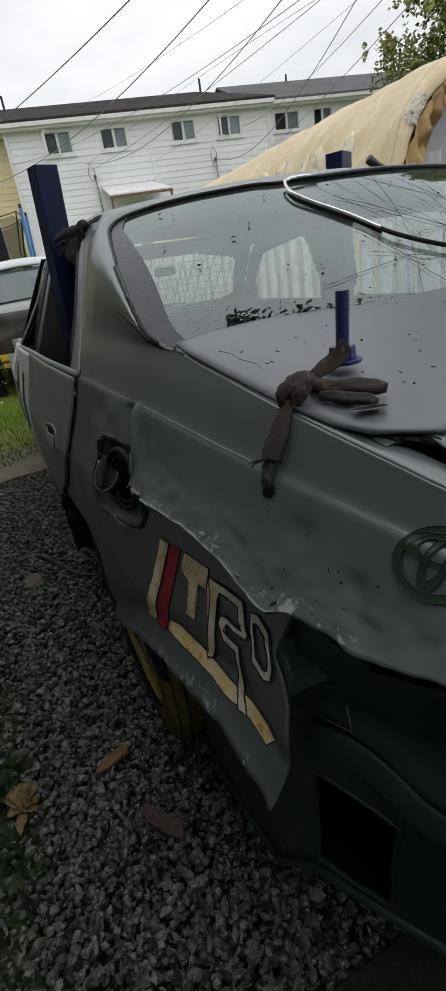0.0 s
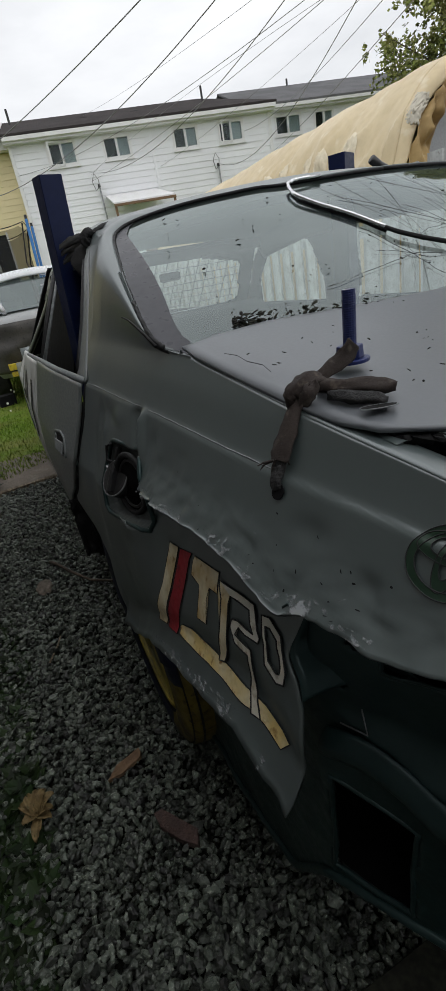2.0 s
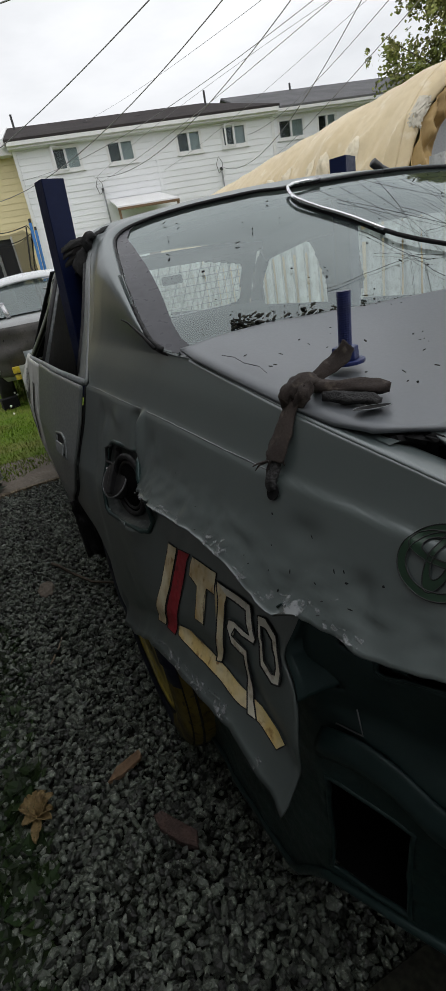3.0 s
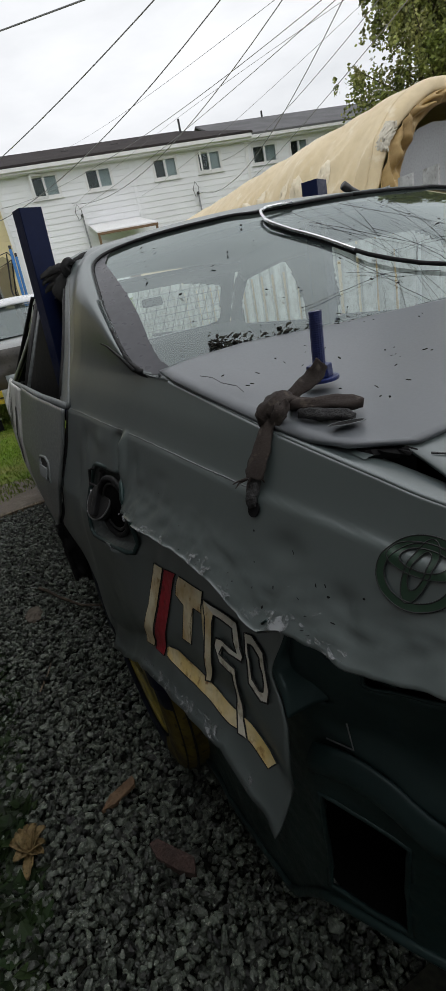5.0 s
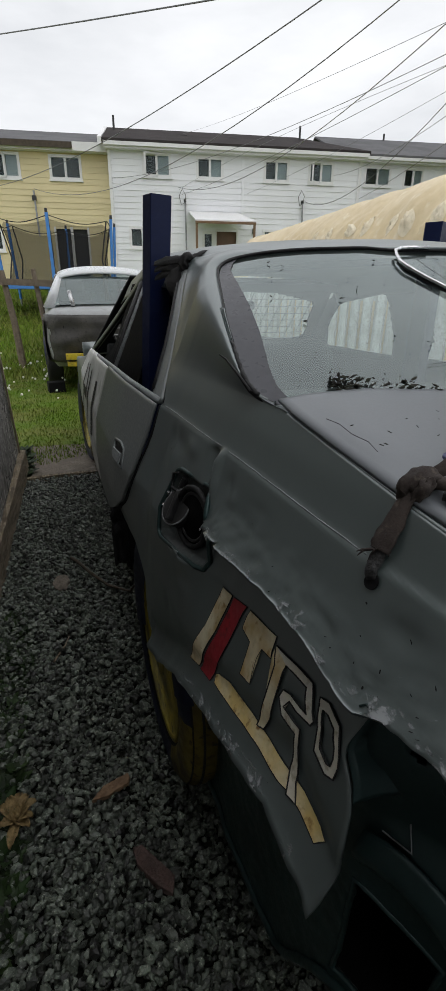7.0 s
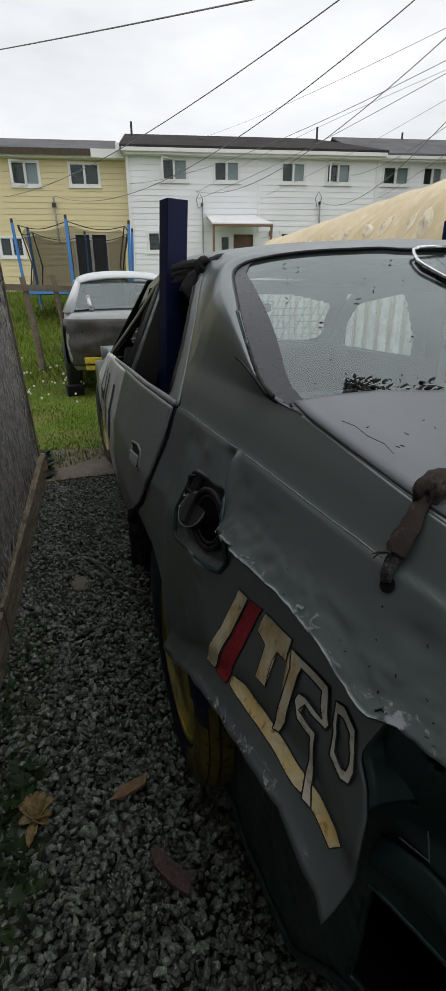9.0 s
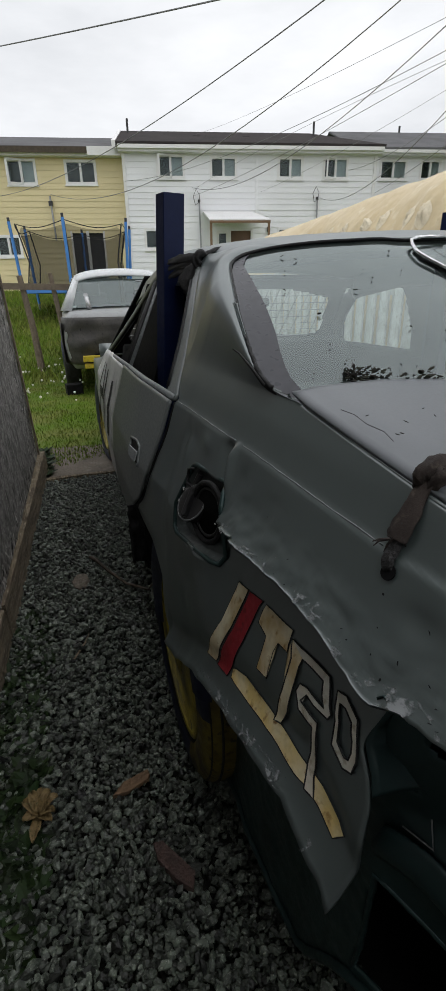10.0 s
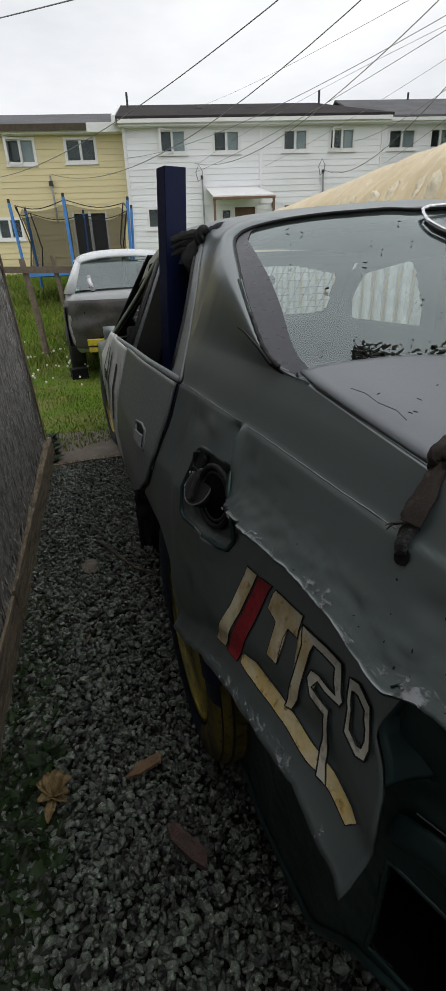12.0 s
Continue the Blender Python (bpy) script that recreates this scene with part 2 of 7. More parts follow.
M = {
    "scraped": worn("scrape_and_sheen", (0.27, 0.285, 0.295), 190, 0.275, 0.37, (1, 0.6, 1)),
    "car": material("grey_primer_paint", (0.064, 0.082, 0.082), 0.30, 0.0, (0.056, 0.073, 0.073), 2.2, 0.5, None, 240, 0.05, 0.004, 300, spec=0.85, ior=1.85, rvar=0.05, shine=(0.95, 1.0, 1.0)),
    # the car's primer again, lightened for the sky falling on the lid
    "car_lid": material("sky_lit_primer", (0.135, 0.146, 0.160), 0.33, 0.0, (0.120, 0.130, 0.143), 2, 0.5, None, 260, 0.04, 0.004, 200, rvar=0.04),
    # inner steel kept darker than the outer primer
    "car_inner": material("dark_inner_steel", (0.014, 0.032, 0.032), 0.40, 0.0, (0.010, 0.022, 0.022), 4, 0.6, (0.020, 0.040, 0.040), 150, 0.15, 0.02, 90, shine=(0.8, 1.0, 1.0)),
    "door": material("grey_door_paint", (0.165, 0.182, 0.183), 0.36, 0.0, (0.145, 0.160, 0.160), 3, 0.6, None, 160, 0.08, 0.006, 120),
    "door_white": material("white_door_paint", (0.80, 0.81, 0.80), 0.5, 0.0, (0.5, 0.5, 0.49), 5, 0.6, (0.4, 0.4, 0.38), 50, 0.2, 0.03, 60),
    "scuff": material("bare_scuffed_primer", (0.23, 0.25, 0.255), 0.5, 0.0, (0.16, 0.175, 0.18), 60, 0.9, None, 200, 0.4, 0.2, 200),
    "black": material("black_rubber", (0.006, 0.006, 0.007), 0.7, 0.0, (0.01, 0.01, 0.01), 20, 0.6, spec=0.15),
    "black_matt": material("matt_black_rubber", (0.012, 0.012, 0.013), 0.55, 0.0, (0.02, 0.02, 0.02), 20, 0.6, None, 90, 0.3, 0.2, 150, spec=0.2),
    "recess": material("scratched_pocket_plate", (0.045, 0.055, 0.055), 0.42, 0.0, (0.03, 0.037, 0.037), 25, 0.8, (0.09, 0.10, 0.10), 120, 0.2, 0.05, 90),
    # near-black that stands in for shade inside openings
    "void": material("shade_black", (0.004, 0.004, 0.004), 0.8, spec=0.05),
    "rim_grey": material("pale_rim_plastic", (0.16, 0.165, 0.17), 0.4),
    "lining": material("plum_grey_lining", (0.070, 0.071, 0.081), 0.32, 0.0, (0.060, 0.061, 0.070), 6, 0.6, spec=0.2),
    "crack": material("crack_edge", (0.05, 0.055, 0.055), 0.5),
    "bark_dark": material("dark_bark_crumbs", (0.022, 0.021, 0.018), 0.9, 0.0, (0.04, 0.045, 0.03), 90, 0.8, spec=0.2),
    "trim": material("black_trim", (0.012, 0.012, 0.013), 0.35, 0.0, (0.03, 0.03, 0.03), 30, 0.6),
    "chrome": material("scuffed_chrome", (0.55, 0.55, 0.56), 0.25, 1.0, (0.35, 0.35, 0.35), 30, 0.6),
    "chrome_bright": material("bright_loose_chrome", (0.82, 0.82, 0.83), 0.18, 1.0, (0.6, 0.6, 0.6), 30, 0.5),
    "tyre": material("tyre_rubber", (0.018, 0.018, 0.018), 0.8, 0.0, (0.03, 0.03, 0.028), 10, 0.8, None, 90, 0.3, 0.3, 120),
    "yellow": material("yellow_wheel_paint", (0.42, 0.33, 0.025), 0.55, 0.0, (0.06, 0.052, 0.016), 11, 1.0, (0.03, 0.028, 0.016), 60, 0.5, 0.2, 60),
    "yellow_worn": material("rubbed_yellow_tread", (0.17, 0.128, 0.018), 0.7, 0.0, (0.035, 0.03, 0.014), 16, 1.0, (0.02, 0.019, 0.014), 60, 0.5, 0.2, 60),
    "blue_wheel": material("dark_blue_wheel_paint", (0.006, 0.010, 0.035), 0.55, 0.0, (0.01, 0.013, 0.025), 9, 0.8, spec=0.3),
    "blue": material("navy_post_paint", (0.0055, 0.011, 0.046), 0.40, 0.0, (0.007, 0.014, 0.06), 6, 0.7, (0.012, 0.02, 0.06), 60, 0.2, 0.06, 50, spec=0.22),
    "blue_bolt": material("blue_bolt_paint", (0.010, 0.022, 0.13), 0.4, 0.0, (0.008, 0.015, 0.07), 60, 0.7, None, 200, 0.3, 0.1, 300),
    "cloth": material("brown_tie_cloth", (0.044, 0.033, 0.028), 0.9, 0.0, (0.022, 0.016, 0.014), 25, 0.8, (0.11, 0.088, 0.072), 400, 0.25, 0.15, 700),
    "cloth_dark": material("black_tie_cloth", (0.02, 0.02, 0.021), 0.85, 0.0, (0.035, 0.034, 0.034), 20, 0.8, None, 200, 0.3, 0.4, 300),
    "mark_cream": material("yellowed_cream_paint", (0.76, 0.69, 0.49), 0.55, 0.0, (0.50, 0.34, 0.12), 22, 0.95, (0.34, 0.19, 0.05), 120, 0.25, 0.05, 90),
    "mark_gold": material("rust_gold_paint", (0.70, 0.53, 0.21), 0.55, 0.0, (0.74, 0.66, 0.45), 24, 0.9, (0.30, 0.15, 0.04), 120, 0.3, 0.05, 90),
    "mark_white": material("off_white_paint", (0.70, 0.69, 0.62), 0.55, 0.0, (0.62, 0.56, 0.44), 22, 0.8, (0.3, 0.24, 0.14), 120, 0.25, 0.05, 90),
    "mark_red": material("red_stripe_paint", (0.36, 0.013, 0.026), 0.5, 0.0, (0.19, 0.01, 0.016), 18, 0.8, (0.12, 0.01, 0.012), 120, 0.25, 0.05, 90),
    "mark_line": material("black_outline_paint", (0.012, 0.012, 0.013), 0.6),
    "mark_green": material("dull_green_paint", (0.010, 0.034, 0.017), 0.4, 0.0, (0.014, 0.042, 0.022), 20, 0.7, spec=0.6),
    # near-black bed: the shade between the stones is put into its colour
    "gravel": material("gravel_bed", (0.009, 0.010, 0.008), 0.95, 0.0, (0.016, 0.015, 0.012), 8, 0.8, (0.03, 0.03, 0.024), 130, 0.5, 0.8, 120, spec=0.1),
    "stone": material("crushed_stone", (0.100, 0.117, 0.095), 0.42, 0.0, (0.026, 0.032, 0.025), 60, 0.8, (0.25, 0.268, 0.225), 260, 0.3, 0.3, 260, island=0.98, spec=0.65),
    "dirt": material("bare_dirt", (0.16, 0.135, 0.11), 0.95, 0.0, (0.11, 0.095, 0.075), 4, 0.8, (0.2, 0.18, 0.15), 60, 0.4, 0.6, 60),
    "grass": material("lawn_blades", (0.115, 0.195, 0.018), 0.7, 0.0, (0.20, 0.19, 0.06), 2.5, 0.7, (0.06, 0.12, 0.013), 40, 0.2, island=0.5, spec=0.1),
    "leaf": material("tree_leaves", (0.19, 0.23, 0.05), 0.6, 0.0, (0.27, 0.26, 0.09), 1.2, 0.9, (0.09, 0.13, 0.03), 20, 0.2, island=0.6, spec=0.4),
    "weed": material("weed_leaves", (0.012, 0.028, 0.007), 0.6, 0.0, (0.020, 0.034, 0.009), 15, 0.8, None, 60, 0.3, island=0.6, spec=0.3),
    "dry_leaf": material("dry_leaf", (0.23, 0.16, 0.065), 0.7, 0.0, (0.15, 0.10, 0.04), 60, 1.0, (0.075, 0.08, 0.025), 120, 0.5, 0.5, 120),
    "bark": material("bark", (0.09, 0.07, 0.05), 0.9, 0.0, (0.05, 0.04, 0.03), 12, 0.8, None, 60, 0.5, 0.6, 60),
    "wood_grey": material("weathered_wood", (0.19, 0.15, 0.11), 0.85, 0.0, (0.12, 0.09, 0.065), 5, 0.8, (0.26, 0.22, 0.17), 70, 0.4, 0.5, 70, obj=0.2, stretch=(3, 0.5, 3)),
    "edging": material("weathered_edging_timber", (0.23, 0.185, 0.125), 0.85, 0.0, (0.085, 0.065, 0.042), 18, 1.0, (0.34, 0.29, 0.21), 70, 0.8, 1.0, 45, stretch=(3, 0.3, 3)),
    "wood_chip": material("split_wood", (0.22, 0.135, 0.075), 0.85, 0.0, (0.13, 0.08, 0.048), 30, 0.8, None, 150, 0.4, 0.4, 150),
    "brick": material("red_brick_shard", (0.095, 0.058, 0.050), 0.9, 0.0, (0.06, 0.04, 0.035), 40, 0.8, None, 200, 0.4, 0.5, 200),
    "osb": material("weathered_chipboard", (0.26, 0.25, 0.235), 0.9, 0.0, (0.07, 0.066, 0.06), 26, 1.0, (0.42, 0.41, 0.39), 80, 0.9, 1.0, 40, stretch=(1, 0.9, 0.7)),
    "flake": material("weathered_wood_flake", (0.33, 0.322, 0.305), 0.9, 0.0, (0.13, 0.12, 0.105), 30, 0.95, (0.50, 0.49, 0.47), 80, 0.6, 0.6, 60, island=0.95, spec=0.15),
    "siding_w": material("white_vinyl_siding", (0.83, 0.84, 0.86), 0.5, 0.0, (0.77, 0.78, 0.80), 0.7, 0.7, None, 20, 0.06, obj=0.03),
    "siding_y": material("yellow_vinyl_siding", (0.72, 0.62, 0.36), 0.55, 0.0, (0.66, 0.57, 0.33), 0.7, 0.7, None, 20, 0.08, obj=0.03),
    "white": material("white_trim_paint", (0.80, 0.80, 0.80), 0.5, 0.0, (0.72, 0.72, 0.71), 3, 0.6),
    "roof": material("dark_roof_shingle", (0.045, 0.040, 0.040), 0.95, 0.0, (0.06, 0.053, 0.052), 1.2, 0.8, (0.033, 0.032, 0.033), 30, 0.4, 0.4, 30, spec=0.08),
    "roof_grey": material("grey_roof_shingle", (0.15, 0.15, 0.155), 0.9, 0.0, (0.11, 0.11, 0.115), 1.2, 0.8, None, 30, 0.4, 0.4, 30, spec=0.1),
    "tarp": material("beige_tarp", (0.66, 0.54, 0.34), 0.45, 0.0, (0.58, 0.46, 0.27), 1.8, 0.9, (0.72, 0.63, 0.46), 14, 0.15, 0.5, 6.0, spec=0.4),
    "tarp_rim": material("ochre_tarp_gather", (0.40, 0.27, 0.10), 0.6, 0.0, (0.24, 0.15, 0.05), 4, 0.9, (0.55, 0.44, 0.25), 30, 0.25, 0.4, 15),
    "tarp_worn": material("bleached_tarp", (0.62, 0.58, 0.48), 0.7, 0.0, (0.45, 0.41, 0.33), 9, 0.9, (0.30, 0.27, 0.20), 40, 0.3, 0.4, 30),
    "tarp_pale": material("sun_bleached_tarp", (0.80, 0.72, 0.55), 0.6, 0.0, (0.70, 0.60, 0.42), 9, 0.8, None, 40, 0.2, 0.4, 30),
    "tarp_end": material("grey_end_panel", (0.40, 0.42, 0.43), 0.7, 0.0, (0.33, 0.35, 0.36), 2, 0.7),
    "fence": material("white_fence_paint", (0.62, 0.63, 0.62), 0.7, 0.0, (0.45, 0.45, 0.43), 9, 0.9, (0.30, 0.29, 0.27), 60, 0.4, 0.3, 40, obj=0.12),
    # one silver in two copies: roof lightened for reflected sky, body darker
    "silver": material("silver_paint_lit", (0.62, 0.64, 0.65), 0.28, 0.1, (0.56, 0.58, 0.59), 3, 0.6, None, 60, 0.06),
    "dim_silver": material("silver_paint_dim", (0.30, 0.31, 0.31), 0.35, 0.1, (0.24, 0.25, 0.25), 3, 0.7, (0.20, 0.19, 0.18), 60, 0.15),
    "charcoal": material("charcoal_car_panel", (0.042, 0.040, 0.038), 0.5, 0.0, (0.070, 0.064, 0.057), 7, 0.9, (0.028, 0.027, 0.026), 60, 0.35, 0.2, 25, spec=0.3),
    "bumper_yellow": material("yellow_bumper_bar", (0.55, 0.42, 0.02), 0.5, 0.0, (0.4, 0.3, 0.03), 8, 0.8, (0.15, 0.12, 0.05), 60, 0.3),
    "tramp_blue": material("blue_foam_sleeve", (0.06, 0.24, 0.62), 0.6, 0.0, (0.05, 0.19, 0.5), 6, 0.7),
    "netting": netting("fine_black_netting", (0.02, 0.02, 0.02), 0.52),
    "net": material("black_net_cord", (0.02, 0.02, 0.022), 0.8),
    "steel": material("galvanised_steel", (0.35, 0.36, 0.37), 0.45, 0.7, (0.25, 0.25, 0.26), 20, 0.6),
    "cable": material("cable_sheath", (0.19, 0.19, 0.195), 0.6),
    "seat": material("grey_seat_cloth", (0.05, 0.053, 0.054), 0.9, 0.0, (0.035, 0.037, 0.038), 12, 0.8, None, 200, 0.3),
    # cabin colour lowered to carry the shade of the closed interior
    "cabin": material("shade_dark_cabin", (0.014, 0.015, 0.016), 0.8, 0.0, (0.008, 0.009, 0.01), 8, 0.8, spec=0.2),
    # near-black, with the shade of unlit rooms put into the colour
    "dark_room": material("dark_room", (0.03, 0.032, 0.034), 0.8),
    "curtain": material("pale_curtain", (0.78, 0.80, 0.80), 0.9, 0.0, (0.68, 0.70, 0.70), 6, 0.8),
    "brown_door": material("brown_house_door", (0.16, 0.09, 0.055), 0.6, 0.0, (0.12, 0.07, 0.045), 5, 0.7),
    "puff": material("dandelion_puff", (0.75, 0.75, 0.68), 0.9),
    "glass_rear": glass("rear_screen_glass", (0.86, 0.97, 0.94), 0.004, 0.97, 0.075, 2.15),
    "glass_house": glass("house_window_glass", (0.9, 0.95, 0.95), 0.01, 0.85, 0.02, 1.4),
    "glass_car": glass("car_window_glass", (0.80, 0.88, 0.87), 0.02, 0.8, 0.10, 2.0),
}


# ---------------------------------------------------------------- mesh helpers
def thing(name, label, category, at=(0, 0, 0), group="", kind=""):
    ob = new(name)
    ob.empty_display_size = 0.1
    ob.location = at
    return tagged(ob, label, category, group, kind)


def part(name, bm, mat, parent, label="", smooth=False, solid=0.0, bevel=0.0, faces_to=None):
    """Links a bmesh, given in world metres, as one mesh object under a thing or a part."""
    me = bpy.data.meshes.new(name)
    bmesh.ops.recalc_face_normals(bm, faces=bm.faces)
    if faces_to is not None:
        turned = [f for f in bm.faces if f.normal.dot(Vector(faces_to)) < 0]
        bmesh.ops.reverse_faces(bm, faces=turned)
    bm.to_mesh(me)
    bm.free()
    me.materials.append(M[mat])
    if smooth:
        me.polygons.foreach_set("use_smooth", [True] * len(me.polygons))
    ob = new(name, me)
    if parent is not None:
        ob.parent = parent
        base = Vector((0, 0, 0))
        up = parent
        while up is not None:
            base += up.location
            up = up.parent
        me.transform(Matrix.Translation(-base))
    if solid:
        s = ob.modifiers.new("thickness", "SOLIDIFY")
        s.thickness, s.offset = solid, -1 if faces_to is not None else 0
    if bevel:
        b = ob.modifiers.new("edge", "BEVEL")
        b.width, b.segments, b.limit_method = bevel, 2, "ANGLE"
    return tagged(ob, label)


def solo(name, bm, mat, label, category, group="", kind="", **kw):
    """A thing that is one mesh."""
    return tagged(part(name, bm, mat, None, **kw), label, category, group, kind)


def box(bm, size, at=(0, 0, 0), rot=(0, 0, 0)):
    r = bmesh.ops.create_cube(bm, size=1.0)
    bmesh.ops.transform(bm, matrix=pose(*at, *rot) @ Matrix.Diagonal((*size, 1)), verts=r["verts"])
    return bm


def cone(bm, r1, r2, length, m, seg=16, caps=True):
    """A frustum along local z, from -length/2 to length/2."""
    r = bmesh.ops.create_cone(bm, cap_ends=caps, segments=seg, radius1=r1, radius2=r2, depth=length)
    bmesh.ops.transform(bm, matrix=m, verts=r["verts"])
    return bm


def grid(bm, f, nu, nv, keep=None):
    """A sheet of nu x nv faces through f(u, v), u and v from 0 to 1."""
    vs = [[bm.verts.new(f(i / nu, j / nv)) for j in range(nv + 1)] for i in range(nu + 1)]
    for i in range(nu):
        for j in range(nv):
            q = (vs[i][j], vs[i + 1][j], vs[i + 1][j + 1], vs[i][j + 1])
            c = (q[0].co + q[2].co) / 2
            if keep is None or keep(c):
                bm.faces.new(q)
    bmesh.ops.delete(bm, geom=[v for v in bm.verts if not v.link_faces], context="VERTS")
    return bm


def tube(bm, pts, r, seg=8, closed=False, taper=None):
    """A round bar through points; taper gives the radius at the far end."""
    pts = [Vector(p) for p in pts]
    n = len(pts)
    rings = []
    side = None
    for k, p in enumerate(pts):
        a = pts[(k + 1) % n] if closed or k < n - 1 else p
        b = pts[k - 1] if closed or k > 0 else p
        d = (a - b).normalized()
        if side is None:
            side = d.orthogonal().normalized()
        side = (side - d * side.dot(d)).normalized()
        other = d.cross(side)
        rad = r if taper is None else r + (taper - r) * k / (n - 1)
        rings.append([bm.verts.new(p + rad * (side * math.cos(2 * math.pi * s / seg) + other * math.sin(2 * math.pi * s / seg))) for s in range(seg)])
    for k in range(n if closed else n - 1):
        a, b = rings[k], rings[(k + 1) % n]
        for s in range(seg):
            bm.faces.new((a[s], a[(s + 1) % seg], b[(s + 1) % seg], b[s]))
    if not closed:
        bm.faces.new(rings[0]), bm.faces.new(rings[-1])
    return bm


def loft(bm, rings, closed=True, caps=True):
    """Joins rings of equally many points."""
    vs = [[bm.verts.new(p) for p in ring] for ring in rings]
    for a, b in zip(vs, vs[1:]):
        for s in range(len(a) - (0 if closed else 1)):
            e = (s + 1) % len(a)
            bm.faces.new((a[s], a[e], b[e], b[s]))
    if caps:
        bm.faces.new(vs[0]), bm.faces.new(vs[-1])
    return bm


def ngon(bm, pts, depth):
    """A flat plate with the outline pts, pushed by the vector depth."""
    a = [bm.verts.new(p) for p in pts]
    b = [bm.verts.new(Vector(p) + Vector(depth)) for p in pts]
    bm.faces.new(a), bm.faces.new(b)
    for s in range(len(a)):
        e = (s + 1) % len(a)
        bm.faces.new((a[s], a[e], b[e], b[s]))
    return bm


def curve(v, xs, ys):
    return float(np.interp(v, xs, ys))


def soft(v, a, b):
    t = min(1.0, max(0.0, (v - a) / (b - a)))
    return t * t * (3 - 2 * t)


def B():
    return bmesh.new()


def inside(p, poly):
    hit = False
    for (ax, ay), (bx, by) in zip(poly, poly[1:] + poly[:1]):
        if (ay > p[1]) != (by > p[1]) and p[0] < (bx - ax) * (p[1] - ay) / (by - ay) + ax:
            hit = not hit
    return hit


# ---------------------------------------------------------------- ground
def rise(x, y):
    """Height of the ground: level by the car, rising towards the houses."""
    return 1.3 * soft(y, 8, 19) - 0.02 * soft(y, 3.2, 3.6)


def ground_sheet():
    bm = B()
    xs = [-400, -120, -40, -14, -6, -3, -2, -1.35, -0.9, 0, 1, 2, 4, 8, 14, 24, 60, 150, 400]
    ys = [-400, -100, -30, -8, -2, 0, 1, 2, 3.2, 3.4, 3.9, 5, 6.5, 8, 9, 10, 11, 12, 13, 14, 15, 16, 17, 18, 19, 21, 26, 40, 90, 200, 600]
    grid(bm, lambda u, v: (xs[round(u * (len(xs) - 1))], ys[round(v * (len(ys) - 1))],
                           rise(0, ys[round(v * (len(ys) - 1))]) - (0.03 if ys[round(v * (len(ys) - 1))] < 3.25 else 0.0)), len(xs) - 1, len(ys) - 1)
    return tagged(part("ground", bm, "dirt", None, smooth=True), "brown bare soil under the yard", "ground", kind="structure")


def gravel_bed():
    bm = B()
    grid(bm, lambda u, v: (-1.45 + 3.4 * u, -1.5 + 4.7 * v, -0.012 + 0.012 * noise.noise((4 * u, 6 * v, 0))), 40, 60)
    return tagged(part("pavement", bm, "gravel", None, smooth=True), "gravel bed beside the car, blackened for the shade between stones", "gravel", kind="structure")


def crushed_stones():
    """Broken stones lying close together, one joined heap."""
    rng = np.random.default_rng(4)
    ico = bmesh.new()
    bmesh.ops.create_icosphere(ico, subdivisions=1, radius=1.0)
    ico.verts.ensure_lookup_table()
    base = np.array([v.co for v in ico.verts])
    faces = np.array([[v.index for v in f.verts] for f in ico.faces])
    ico.free()
    n = 40000
    x = rng.uniform(-1.43, -0.45, n)
    y = 0.22 + 3.02 * rng.uniform(0, 1, n) ** 1.1
    r = rng.uniform(0.0048, 0.0106, n) * np.where(rng.uniform(0, 1, n) < 0.08, 1.4, 1.0)
    q = rng.normal(size=(n, 4)) * np.array([1.0, 0.38, 0.38, 1.0])
    q /= np.linalg.norm(q, axis=1)[:, None]
    w, a, b, c = q.T
    turn = np.stack([1 - 2 * (b * b + c * c), 2 * (a * b - c * w), 2 * (a * c + b * w), 2 * (a * b + c * w), 1 - 2 * (a * a + c * c), 2 * (b * c - a * w),
                     2 * (a * c - b * w), 2 * (b * c + a * w), 1 - 2 * (a * a + b * b)], 1).reshape(n, 3, 3)
    shape = np.stack([rng.uniform(0.85, 1.45, n), rng.uniform(0.7, 1.1, n), rng.uniform(0.5, 0.85, n)], 1)
    sh = base[None] * (1 + rng.uniform(-0.32, 0.32, (n, len(base), 1))) * shape[:, None]
    z = r * 0.35 + rng.uniform(-0.014, 0.014, n) + 0.006 * np.sin(5.1 * x + 1.7 * y) * np.sin(4.3 * y)
    all_v = np.einsum("nij,nkj->nki", turn, sh) * r[:, None, None] + np.stack([x, y, z], 1)[:, None]
    me = bpy.data.meshes.new("gravel_stones")
    f = (faces[None] + (np.arange(n) * len(base))[:, None, None]).reshape(-1, 3)
    me.from_pydata(all_v.reshape(-1, 3).tolist(), [], f.tolist())
    me.materials.append(M["stone"])
    return tagged(new("gravel_stones", me), "loose grey crushed stones covering the path", "gravel", kind="stuff")


